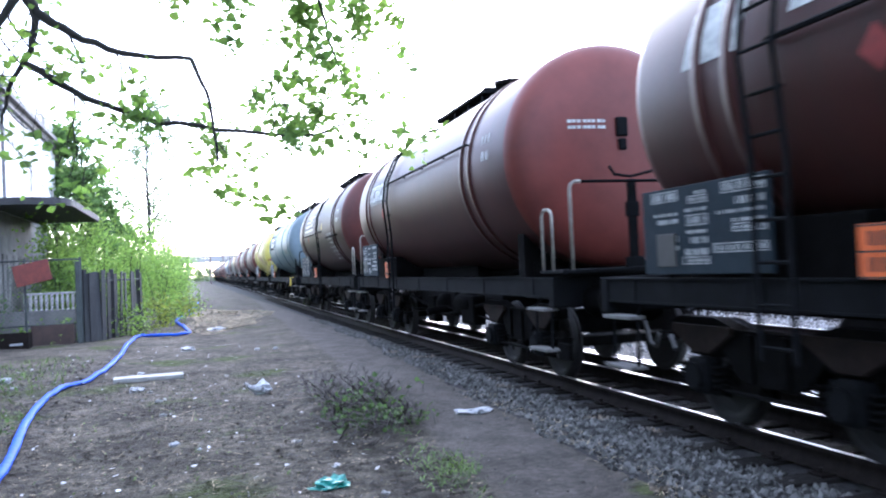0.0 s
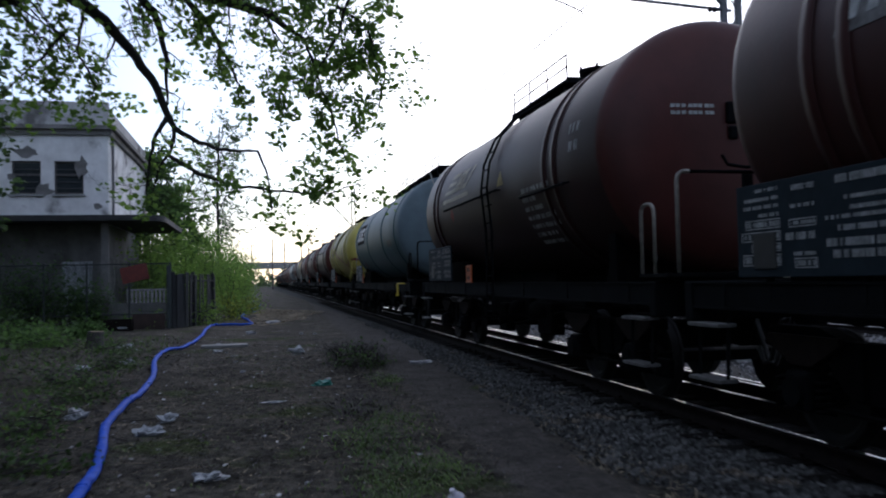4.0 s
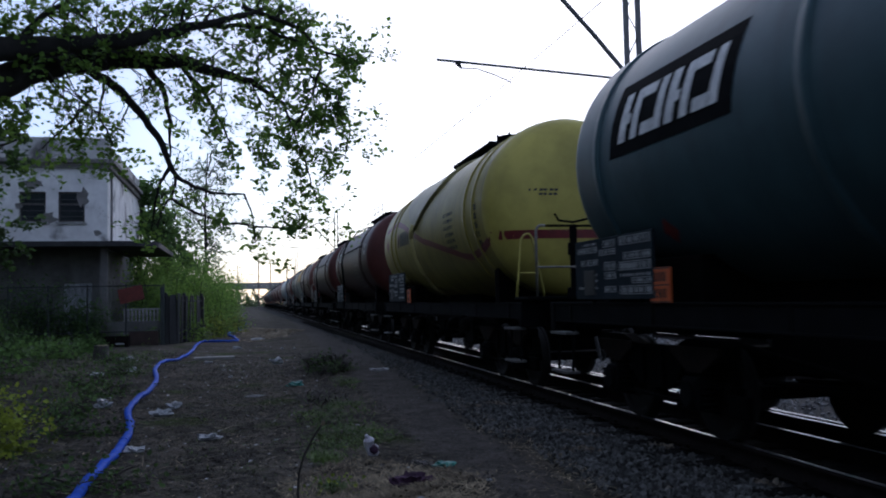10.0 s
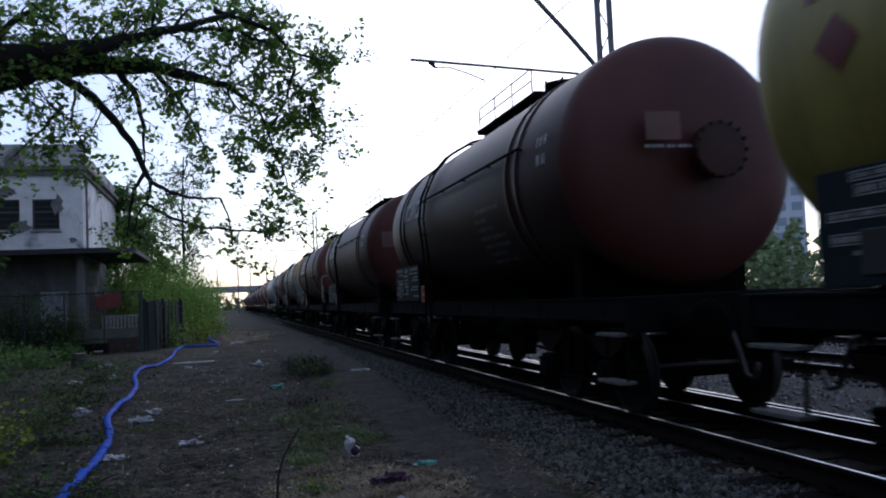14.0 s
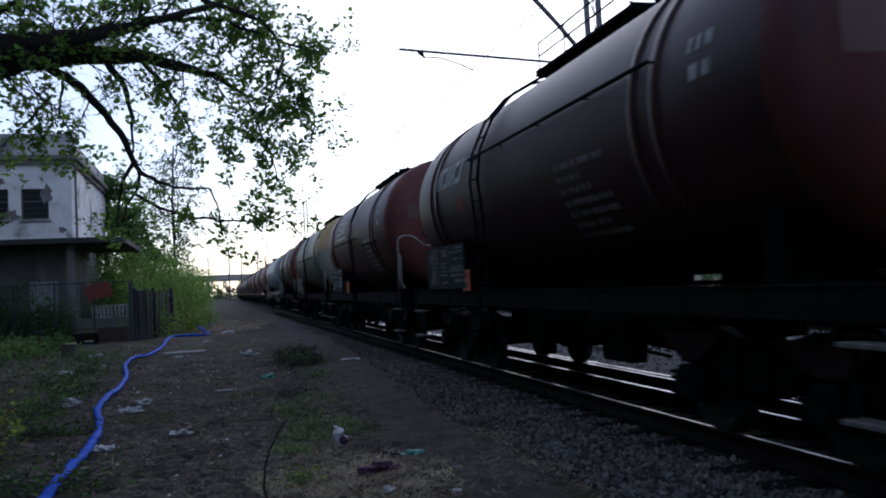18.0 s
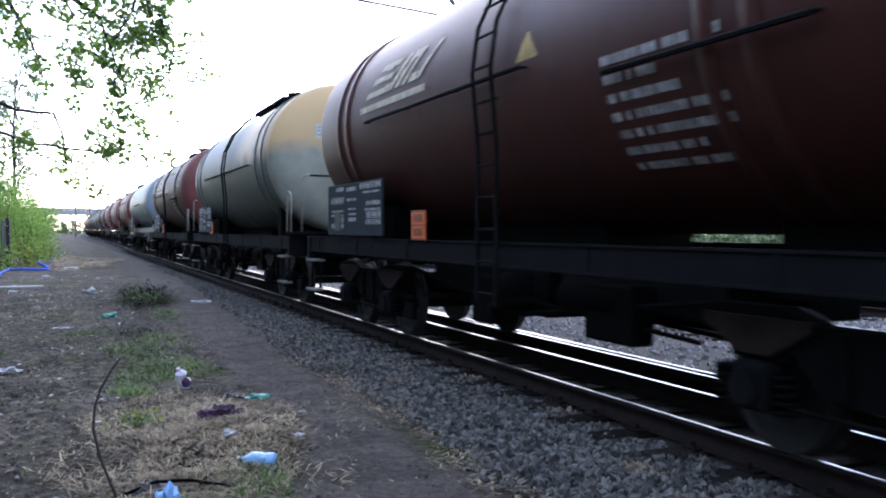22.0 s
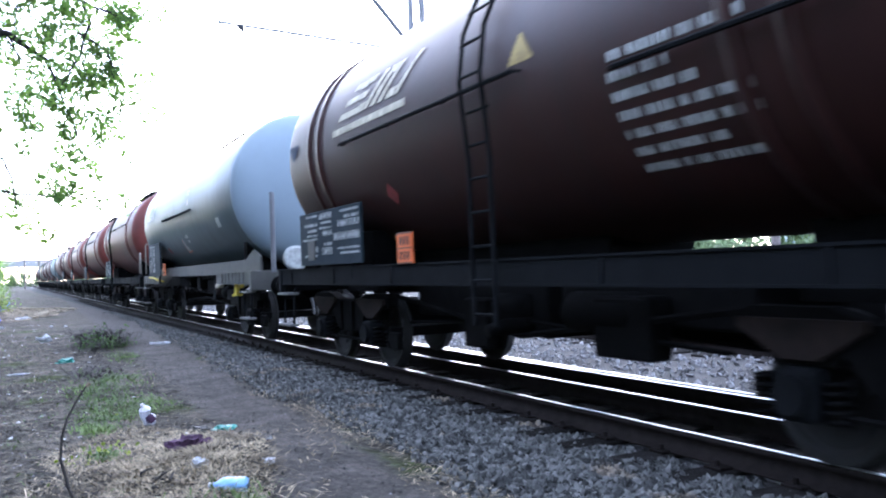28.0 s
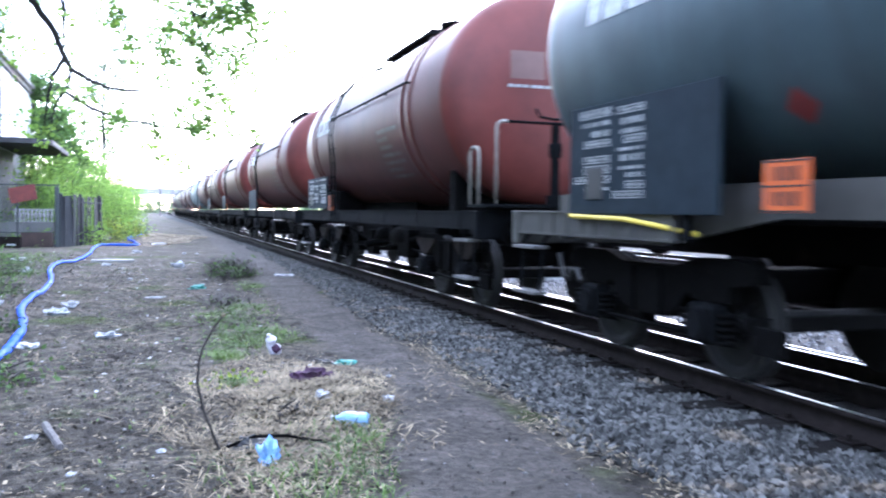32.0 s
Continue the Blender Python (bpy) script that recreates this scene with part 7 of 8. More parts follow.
    for k in range(5):
        part("door_rib", mesh_of("door_rib", M_PLASTER2, lambda bm: box(bm, -0.239, -0.03, 0.02, -0.225, 0.03, 2.7)), sd, at=pose(0, 2.3 + 0.95 * k, 0))
    part("downpipe", mesh_of("downpipe", M_STEEL, lambda bm: tube(bm, [(0.08, 0.6, 4.3), (0.08, 0.6, 7.6)], 0.05, 8)), h)


house()


# ---- fences ----
def mesh_fence():
    f = thing("wire_fence", "rusty wire mesh fence with steel posts in front of the house", "fence", at=pose(0, 0, 0))
    x0, x1, y = -10.4, -3.1, 36.4
    n = 6
    for i in range(n):
        x = x0 + (x1 - x0) * i / (n - 1)
        part("post", mesh_of("fence_post", M_FENCESTEEL, lambda bm: tube(bm, [(0, 0, -0.3), (0, 0, 2.46)], 0.035, 8)), f, at=pose(x, y, 0))
    for z in (0.55, 2.4):
        part("top_rail", mesh_of("fence_rail", M_FENCESTEEL, lambda bm: tube(bm, [(x0, y, 0), (x1, y, 0)], 0.025, 6)), f, at=pose(0, 0, z))
    bm = bmesh.new()
    k = x0
    while k < x1:
        for s in (-1, 1):
            a, b = k, k + s * 1.8
            z0, z1 = 0.58, 2.38
            if b < x0:
                z1 = z0 + (a - x0)
                b = x0
            if b > x1:
                z1 = z0 + (x1 - a)
                b = x1
            tube(bm, [(a, y, z0), (b, y, z1)], 0.005, 3, cap=False)
        k += 0.12
    tagged(part("mesh", finish(bm, "mesh", M_GREENWIRE), f, "green diamond wire mesh"), kind="stuff")
    part("plinth", mesh_of("plinth", M_RUSTSHEET, lambda bm: box(bm, -4.45, y - 0.03, -0.1, x1 - 0.21, y + 0.03, 0.55)), f, "rusty lower sheet")
    part("corner_post", mesh_of("corner_post", M_FENCESTEEL, lambda bm: box(bm, -3.24, y - 0.07, -0.3, -3.1, y + 0.07, 2.34, 0.02)), f)
    sg = thing("sign", "dark red sheet sign hanging askew on the wire fence", "sign", at=pose(-4.35, 36.3, 2.05, 0, -12, 0))
    part("panel", mesh_of("sign_panel", M_RUST, lambda bm: box(bm, -0.48, -0.012, -0.3, 0.48, 0.012, 0.3, 0.01)), sg)
    for x in (-0.4, 0.4):
        part("tie", mesh_of("sign_tie", M_WIRE, lambda bm: tube(bm, [(0, 0.0, 0.28), (0, 0.06, 0.45)], 0.008, 5)), sg, at=pose(x, 0, 0))
    w = thing("garden_wall", "low stained grey plaster wall behind the wire fence", "wall", at=pose(0, 0, 0))
    part("wall", mesh_of("garden_wall", M_PLASTER2, lambda bm: box(bm, -5.4, 37.0, -0.2, -3.2, 37.12, 0.95, 0.01)), w)
    rl = thing("railing", "low white balustrade with flaking paint before the house", "railing", at=pose(-4.75, 37.06, 0.95))
    part("top_rail", mesh_of("white_top_rail", M_PLASTER3, lambda bm: box(bm, 0, -0.04, 0.46, 1.55, 0.04, 0.52, 0.01)), rl)
    for k in range(11):
        part("baluster", mesh_of("baluster", M_PLASTER3, lambda bm: tube(bm, [(0, 0, 0), (0, 0, 0.12), (0, 0, 0.26), (0, 0, 0.46)], 0.03, 8, radii=[0.045, 0.03, 0.055, 0.035])), rl, at=pose(0.06 + 0.143 * k, 0, 0))
    tr = thing("trough", "dark steel trough lying at the foot of the wire fence", "trough", at=pose(-4.85, 35.8, ground_z(-4.85, 35.8)))
    part("tub", mesh_of("trough_tub", M_RAIL, lambda bm: (box(bm, -0.48, -0.3, 0.0, 0.48, 0.3, 0.06, 0.01), box(bm, -0.48, -0.3, 0.061, -0.44, 0.3, 0.42), box(bm, 0.44, -0.3, 0.061, 0.48, 0.3, 0.42), box(bm, -0.439, -0.3, 0.061, 0.439, -0.26, 0.42), box(bm, -0.439, 0.26, 0.061, 0.439, 0.3, 0.42))), tr)
    part("rag", mesh_of("trough_rag", M_PLASTIC, lambda bm: box(bm, 0.02, -0.33, 0.1, 0.34, -0.305, 0.16, 0.01)), tr, "pale scrap")


def board_fence():
    f = thing("board_fence", "weathered dark plank fence running along the path", "fence", at=pose(-2.95, 36.6, 0))
    rnd = random.Random(4)
    way = lambda u: (0.33 * u - 0.012 * u * u, 0.35 * u + 0.2 * u * u)
    u, i = 0.0, 0
    while u < 4.6:
        x, y = way(u)
        x2, y2 = way(u + 0.3)
        turn = math.degrees(math.atan2(-(x2 - x), y2 - y))
        part("plank", mesh_of("fence_plank", M_WOODDARK, lambda bm: box(bm, -0.016, -0.16, -0.2, 0.016, 0.16, 2.02, 0.006)), f, at=pose(x, y, rnd.uniform(-0.07, 0.06), rnd.uniform(-2, 2), rnd.uniform(-2, 2), turn + rnd.uniform(-6, 6)))
        if i % 5 == 0:
            part("post", mesh_of("board_fence_post", M_WOODDARK, lambda bm: box(bm, -0.06, -0.06, -0.3, 0.06, 0.06, 2.1, 0.012)), f, at=pose(x - 0.09, y, 0, 0, 0, turn))
        u += rnd.uniform(0.34, 0.55)
        i += 1
    for z in (0.5, 1.75):
        bm = bmesh.new()
        tube(bm, [(way(k * 0.5)[0] - 0.05, way(k * 0.5)[1], z) for k in range(10)], 0.035, 6)
        part("rail", finish(bm, "rail", M_WOODDARK), f)


mesh_fence()
board_fence()
for i, (bx, bw, bh) in enumerate(((-4.3, 1.6, 0.5), (-6.4, 2.0, 1.5), (-8.4, 2.6, 1.9))):
    bush(bx, 37.4 if i else 36.95, bw, 0.5, bh, 900, M_BUSHLEAF if i == 0 else M_DARKLEAF, 0.09, "green creeper growing through the wire fence", 140 + i, 8)

for i, (bx, by, bw, bh) in enumerate(((-5.7, 36.9, 1.5, 1.3), (-6.6, 37.0, 1.6, 1.6), (-7.9, 37.1, 2.2, 2.3), (-5.4, 32.5, 1.2, 0.35), (-8.9, 37.0, 2.4, 2.8))):
    bush(bx, by, bw, 0.6, bh, 1100, M_HEDGELEAF, 0.1, "leafy green shrub crowding the wire fence", 160 + i, 9)


# ---- catenary masts ----
def lattice_mast(x, y, h, label, arm=None, depth=0.36, width=0.3):
    m = thing("catenary_mast", label, "catenary mast", "catenary masts", at=pose(x, y, ground_z(x, y)))
    for sx in (-width / 2, width / 2):
        part("leg", mesh_of("mast_leg_%.1f" % h, M_STEEL, lambda bm: box(bm, -0.05, -0.05, -0.3, 0.05, 0.05, h)), m, at=pose(sx, 0, 0))
    bm = bmesh.new()
    z, s = 0.4, 1
    while z < h - 0.5:
        tube(bm, [(-s * width / 2, 0, z), (s * width / 2, 0, z + 0.55)], 0.016, 5)
        z, s = z + 0.55, -s
    part("lacing", finish(bm, "lacing", M_STEEL), m)
    part("footing", mesh_of("mast_footing", M_CONCRETE, lambda bm: box(bm, -0.35, -0.35, -0.4, 0.35, 0.35, 0.12, 0.03)), m)
    if arm:
        reach, za = arm
        part("tube_arm", mesh_of("tube_arm_%.1f" % reach, M_STEEL, lambda bm: tube(bm, [(0, 0, za), (-reach, 0, za + 0.26)], 0.03, 8)), m)
        part("stay", mesh_of("stay_%.1f" % reach, M_STEEL, lambda bm: tube(bm, [(-0.1, 0, za + 0.05), (-0.95, 0, za + 1.0), (-2.2, 0, za + 2.3)], 0.055, 8)), m, "diagonal stay")
        part("insulator", mesh_of("insulator", M_BLACK, lambda bm: [lathe_x(bm, [(-0.12, 0.02), (-0.08, 0.06), (-0.03, 0.03), (0.02, 0.06), (0.06, 0.03), (0.12, 0.02)], 10)]), m, at=pose(-0.35, 0, za + 0.005))
        part("dropper", mesh_of("dropper", M_WIRE, lambda bm: (tube(bm, [(-reach + 0.45, 0, za + 0.23), (-reach + 0.55, 0, za + 0.08)], 0.05, 6, radii=[0.07, 0.015]), tube(bm, [(-reach + 0.55, 0, za + 0.1), (-reach + 0.9, 0, za + 0.1), (-reach + 1.3, 0, za - 0.02), (-reach + 1.65, 0, za - 0.16), (-reach + 1.66, 0, za - 0.23)], 0.014, 6))), m, "steady arm")
    return m


lattice_mast(8.72, 17.5, 10.5, "tall lattice steel mast with a cantilever arm over the line", (4.6, 6.5))
lattice_mast(8.72, 80, 10.0, "tall lattice steel mast with a cantilever arm over the line", (4.6, 6.3))
lattice_mast(8.72, 140, 10.0, "tall lattice steel mast with a cantilever arm over the line", (4.6, 6.3))


def slim_mast(x, y, h, reach, za, label):
    m = thing("catenary_mast", label, "catenary mast", "catenary masts", at=pose(x, y, ground_z(x, y)))
    part("pole", mesh_of("slim_pole_%.1f" % h, M_POLE, lambda bm: tube(bm, [(0, 0, -0.3), (0, 0, h)], 0.16, 12, radii=[0.19, 0.13])), m, "slender brown-grey pole")
    part("cap", mesh_of("pole_cap", M_POLE, lambda bm: tube(bm, [(0, 0, 0), (0, 0, 0.18)], 0.17, 10)), m, at=pose(0, 0, h))
    part("arm", mesh_of("slim_arm_%.1f" % reach, M_STEEL, lambda bm: tube(bm, [(0, 0, h - 0.1), (-reach, 0, h + 0.25)], 0.05, 6)), m)
    part("strut", mesh_of("slim_strut_%.1f" % reach, M_STEEL, lambda bm: tube(bm, [(0, 0, h - 2.2), (-reach * 0.55, 0, h + 0.1)], 0.04, 6)), m)
    part("lower_arm", mesh_of("slim_lower_%.1f" % reach, M_STEEL, lambda bm: tube(bm, [(-0.1, 0, za), (-reach * 0.95, 0, za + 0.5)], 0.03, 6)), m)
    for k in (0.6, 0.95):
        part("insulator", mesh_of("hanging_insulator", M_BLACK, lambda bm: tube(bm, [(0, 0, 0), (0, 0, -0.12), (0, 0, -0.24), (0, 0, -0.4)], 0.06, 6, radii=[0.02, 0.08, 0.07, 0.02])), m, at=pose(-reach * k, 0, h - 0.1 + 0.35 * k - 0.05))


slim_mast(28.8, 25.0, 10.2, 3.1, 7.6, "slender weathered catenary mast beyond the far tracks")
slim_mast(25.6, 18.2, 8.4, 3.0, 6.6, "slender weathered catenary mast beyond the far tracks")
slim_mast(37.0, 25.2, 9.4, 3.0, 7.4, "slender weathered catenary mast beyond the far tracks")
slim_mast(20.5, 60.0, 8.9, 3.0, 7.0, "slender weathered catenary mast beyond the far tracks")
for i, (mx, my) in enumerate(((4.0, 210), (7.5, 230), (10.5, 205), (-1.0, 240), (14.0, 235))):
    slim_mast(mx, my, 12.0, 3.0, 9.5, "distant catenary mast by the bridge")
cable = thing("contact_wire", "thin overhead contact wire above the line", "wire")
part("wire", mesh_of("contact_wire", M_WIRE, lambda bm: tube(bm, [(5.1, -40, 6.2), (5.5, 17.5, 6.15), (5.1, 80, 6.1), (5.3, 140, 6.1)], 0.008, 4)), cable)

# ---- bridge across the line, far down ----
br = thing("bridge", "long pale road bridge crossing the railway far away", "bridge", at=pose(0, 300, 0))
part("deck", mesh_of("bridge_deck", M_CONCRETE, lambda bm: box(bm, -90, -4, 6.4, 160, 4, 7.6, 0.1)), br)
part("parapet", mesh_of("bridge_parapet", M_CONCRETE, lambda bm: box(bm, -90, -4.1, 7.61, 160, -3.9, 8.5)), br)
for px in (-62, -40, -18, -3.5, 15, 36, 58, 80, 104, 130):
    part("pier", mesh_of("bridge_pier", M_CONCRETE, lambda bm: box(bm, -0.7, -3, -0.5, 0.7, 3, 6.4, 0.1)), br, at=pose(px, 0, 0))


# ---- towers and trees beyond the tracks ----
def tower(x, y, w, d, h, turn, label, storeys, bays, glassy):
    t = thing("apartment_tower", label, "apartment building", "far apartment buildings", at=pose(x, y, 0, 0, 0, turn))
    part("body", mesh_of("tower_body_%d" % int(h * 10 + w), M_TOWER, lambda bm: box(bm, -w / 2, -d / 2, -0.5, w / 2, d / 2, h)), t)
    part("roof", mesh_of("tower_roof_%d" % int(h * 10 + w), M_CONCRETE, lambda bm: box(bm, -w * 0.3, -d * 0.3, h, w * 0.3, d * 0.3, h + 2.2)), t)
    sh, bw = h / storeys, w / bays
    wm = mesh_of("tower_window_%d_%d" % (int(sh * 100), int(bw * 100)), M_TOWERGLASS, lambda bm: box(bm, -bw * 0.32, -0.06, sh * 0.25, bw * 0.32, 0.06, sh * 0.8))
    wm2 = mesh_of("tower_side_window_%d" % int(sh * 100), M_TOWERGLASS, lambda bm: box(bm, -0.06, -1.0, sh * 0.25, 0.06, 1.0, sh * 0.8))
    bal = mesh_of("tower_balcony_%d" % int(bw * 100), M_CONCRETE, lambda bm: (box(bm, -bw * 0.45, -1.1, 0.0, bw * 0.45, 0.0, 0.15), box(bm, -bw * 0.45, -1.1, 0.15, bw * 0.45, -1.02, 0.95)))
    for s in range(storeys):
        for b in range(bays):
            part("window", wm, t, at=pose(-w / 2 + bw * (b + 0.5), -d / 2, s * sh))
            if glassy and b % 2 == 0:
                part("balcony", bal, t, at=pose(-w / 2 + bw * (b + 0.5), -d / 2 - 0.07, s * sh + 0.3))
        for k in range(3):
            part("window", wm2, t, at=pose(-w / 2, -d / 2 + d * (k + 0.5) / 3, s * sh))
    return t


tower(186, 150, 17, 14, 32, -40, "pale blue-grey apartment tower far beyond the tracks", 11, 6, True)
tower(212, 160, 34, 12, 13, -40, "low pale apartment block far beyond the tracks", 4, 9, False)
tower(113, 152, 9, 12, 36, -36, "tall narrow blue-glazed tower far beyond the tracks", 12, 3, False)


def far_wood(seed, x0, x1, y0, y1, h, n, label):
    """A distant belt of trees as one mass of leaf clumps on thin stems."""
    rnd = random.Random(seed)
    vs, fs = [], []
    for i in range(n):
        cx, cy, ch = rnd.uniform(x0, x1), rnd.uniform(y0, y1), h * rnd.uniform(0.5, 1.15)
        for k in range(90):
            u = rnd.random()
            r = ch * 0.35 * math.sin(math.pi * min(0.95, u + 0.12))
            a = rnd.uniform(0, 6.28)
            add_leaf(vs, fs, (cx + r * rnd.random() ** 0.5 * math.cos(a), cy + r * rnd.random() ** 0.5 * math.sin(a), ch * u), rnd.uniform(0.5, 1.1), rnd)
    thing("far_woods", label, "woods", me=raw_mesh("far_woods", vs, fs, M_FARTREE), kind="stuff")


far_wood(91, 55, 190, 75, 105, 9.0, 130, "belt of green trees beyond the far tracks")
far_wood(92, 28, 70, 110, 190, 7.5, 40, "belt of green trees beyond the far tracks")
far_wood(93, -140, -20, 180, 330, 11, 60, "distant hazy trees along the horizon")
far_wood(94, 20, 160, 330, 420, 11, 60, "distant hazy trees along the horizon")
far_wood(97, -60, 40, 335, 365, 6.5, 70, "distant hazy trees along the horizon")
# two belts added out of view: the left blocks sky light, the rear stays low
far_wood(95, -30, -12.5, -45, 33, 14, 150, "unseen belt of trees added to block light on the wagons")
far_wood(96, -40, 60, -110, -80, 6, 50, "low unseen belt of trees added behind the eye")


# ---- hose, litter, weeds ----
def hose():
    pts = [(-0.9, -7.0), (-1.15, -3.0), (-0.95, 0.0), (-1.1, 3.0), (-1.2, 4.8), (-1.33, 6.9), (-1.36, 7.9), (-1.36, 8.9), (-1.34, 9.7), (-1.35, 10.7), (-1.45, 12.0), (-1.67, 13.6), (-1.73, 15.2), (-1.71, 16.7), (-1.78, 19.1), (-2.11, 22.4), (-2.07, 24.7), (-1.81, 25.9), (-1.65, 28.6), (-1.72, 34.9), (-1.61, 37.5), (-1.2, 36.7), (-0.6, 36.5), (-0.17, 37.4), (-0.35, 40.5), (-0.7, 45.5), (-0.45, 49.0), (-0.06, 52.5), (-0.3, 56.0), (0.1, 60.0), (0.3, 70.0)]
    fine = []
    for i in range(len(pts) - 1):
        p0, p1, p2, p3 = (Vector(pts[max(0, min(len(pts) - 1, j))]) for j in (i - 1, i, i + 1, i + 2))
        n = 14 if pts[i][1] < 14 else 8
        for k in range(n):
            t = k / n
            q = 0.5 * ((2 * p1) + (p2 - p0) * t + (2 * p0 - 5 * p1 + 4 * p2 - p3) * t * t + (3 * p1 - p0 - 3 * p2 + p3) * t ** 3)
            fine.append(q)
    bm = bmesh.new()
    rings = []
    for i, q in enumerate(fine):
        d = (fine[min(i + 1, len(fine) - 1)] - fine[max(0, i - 1)]).normalized()
        s = Vector((d.y, -d.x, 0))
        kink = 0.012 * noise.noise(Vector((q.y * 2.2, 0.3, 0))) + 0.008 * noise.noise(Vector((q.y * 6.0, 0.9, 0)))
        w, hh = 0.052 + kink, 0.04 - kink * 0.5
        z = ground_z(q.x, q.y) + hh * 0.8 + 0.01
        rings.append([bm.verts.new(Vector((q.x, q.y, z)) + s * w * math.cos(a) + Vector((0, 0, hh * math.sin(a)))) for a in (2 * math.pi * k / 12 for k in range(12))])
    for a, b in zip(rings, rings[1:]):
        for k in range(12):
            bm.faces.new((a[k], a[(k + 1) % 12], b[(k + 1) % 12], b[k]))
    h = thing("hose", "bright blue lay-flat hose winding along the trodden path", "hose")
    part("sleeve", finish(bm, "sleeve", M_HOSE, True), h)
    for i in range(30, len(fine) - 40, 47):
        q = fine[i]
        d = (fine[i + 1] - fine[i - 1]).normalized()
        part("clamp", mesh_of("hose_clamp", M_HOSE, lambda bm: lathe_y(bm, [(-0.03, 0.062), (-0.03, 0.074), (0.03, 0.074), (0.03, 0.062)], 14)), h, at=pose(q.x, q.y, ground_z(q.x, q.y) + 0.042, 0, 0, math.degrees(math.atan2(-d.x, d.y))) @ Matrix.Diagonal((0.82, 1, 0.6, 1)))


hose()


def crumple(name, x, y, w, d, h, mat, label, seed, category="litter", turn=0.0):
    """A crumpled scrap: a lumpy, folded hull."""
    rnd = random.Random(seed)
    bm = bmesh.new()
    bmesh.ops.create_icosphere(bm, subdivisions=3, radius=0.5)
    for v in bm.verts:
        k = 1 + 0.6 * noise.noise(v.co * 3.4 + Vector((seed, 0, 0))) + 0.45 * noise.noise(v.co * 8.0 + Vector((0, seed, 0)))
        v.co = Vector((v.co.x * w * k, v.co.y * d * k, (v.co.z + 0.35) * h * k))
    t = thing(name, label, category, "litter by the path", at=pose(x, y, ground_z(x, y), 0, 0, turn), me=finish(bm, name, mat))
    return t


def bottle(x, y, turn, mat, label, l=0.3, r=0.045, cap=None):
    t = thing("bottle", label, "bottle", "litter by the path", at=pose(x, y, ground_z(x, y) + r * 0.8, 0, 0, turn))
    part("body", mesh_of("bottle_body_" + mat.name, mat, lambda bm: lathe_y(bm, [(-l / 2, 0), (-l / 2, r * 0.85), (-l / 2 + 0.02, r), (-l * 0.2, r * 0.9), (-l * 0.1, r), (l * 0.15, r), (l * 0.32, r * 0.5), (l * 0.4, r * 0.34), (l / 2, r * 0.34), (l / 2, 0)], 16), True), t)
    part("cap", mesh_of("bottle_cap_" + (cap or M_PLASTIC).name, cap or M_PLASTIC, lambda bm: lathe_y(bm, [(l / 2 - 0.02, r * 0.38), (l / 2 + 0.012, r * 0.4), (l / 2 + 0.015, 0)], 12)), t)
    part("sleeve", mesh_of("bottle_sleeve_" + mat.name, M_PLASTIC if mat is M_PLASTIC else M_BLUEPLASTIC, lambda bm: lathe_y(bm, [(-l * 0.12, r * 1.01), (-l * 0.1, r * 1.03), (l * 0.12, r * 1.03), (l * 0.14, r * 1.0)], 16), True), t, "wrapper")


cb = thing("bottle", "crushed white and violet plastic bottle standing askew on the mulch", "bottle", "litter by the path", at=pose(1.35, 9.07, ground_z(1.35, 9.07), 6, -22, 15))
part("body", mesh_of("crushed_body", M_WHITEPLASTIC, lambda bm: tube(bm, [(0, 0, 0), (0.015, 0, 0.06), (-0.01, 0.01, 0.11), (0.01, 0, 0.17), (0, 0, 0.2)], 0.06, 9, radii=[0.06, 0.07, 0.05, 0.06, 0.03])), cb)
part("cap", mesh_of("crushed_cap", M_WHITEPLASTIC, lambda bm: tube(bm, [(0, 0, 0.2), (0, 0, 0.235)], 0.02, 8)), cb)
part("sleeve", mesh_of("crushed_sleeve", M_PURPLE, lambda bm: tube(bm, [(0.02, -0.03, 0.03), (0.01, -0.03, 0.07), (0.0, -0.028, 0.11)], 0.05, 9, radii=[0.048, 0.052, 0.034])), cb, "violet wrapper")
bottle(1.36, 5.60, 62, M_BLUEPLASTIC, "clear blue plastic bottle lying on the ground", 0.25, 0.05)
crumple("cup", 0.71, 4.97, 0.13, 0.13, 0.15, M_BLUEPLASTIC, "crushed pale blue plastic cup", 3, "cup")
crumple("rag", 0.66, 5.33, 0.26, 0.16, 0.07, M_BLACK, "black crumpled plastic bag", 4, "bag")
crumple("scrap", 1.88, 8.03, 0.2, 0.12, 0.05, M_TEAL, "teal plastic scrap on the mulch", 5)
crumple("scrap", 1.01, 16.9, 0.3, 0.2, 0.09, M_TEAL, "teal plastic scrap on the path", 6)
crumple("rag", 1.33, 6.86, 0.3, 0.16, 0.12, M_PURPLE, "dark purple crumpled cloth on the mulch", 7, "rag", 20)
crumple("rag", 1.72, 8.3, 0.3, 0.08, 0.04, M_BLACK, "dark strip of cloth on the mulch", 8, "rag", -60)
crumple("cup", 1.29, 6.2, 0.12, 0.1, 0.07, M_PLASTIC, "crushed white paper cup", 9, "cup")
crumple("scrap", 1.75, 6.02, 0.07, 0.12, 0.05, M_PLASTIC, "small white paper scrap on mulch", 10)
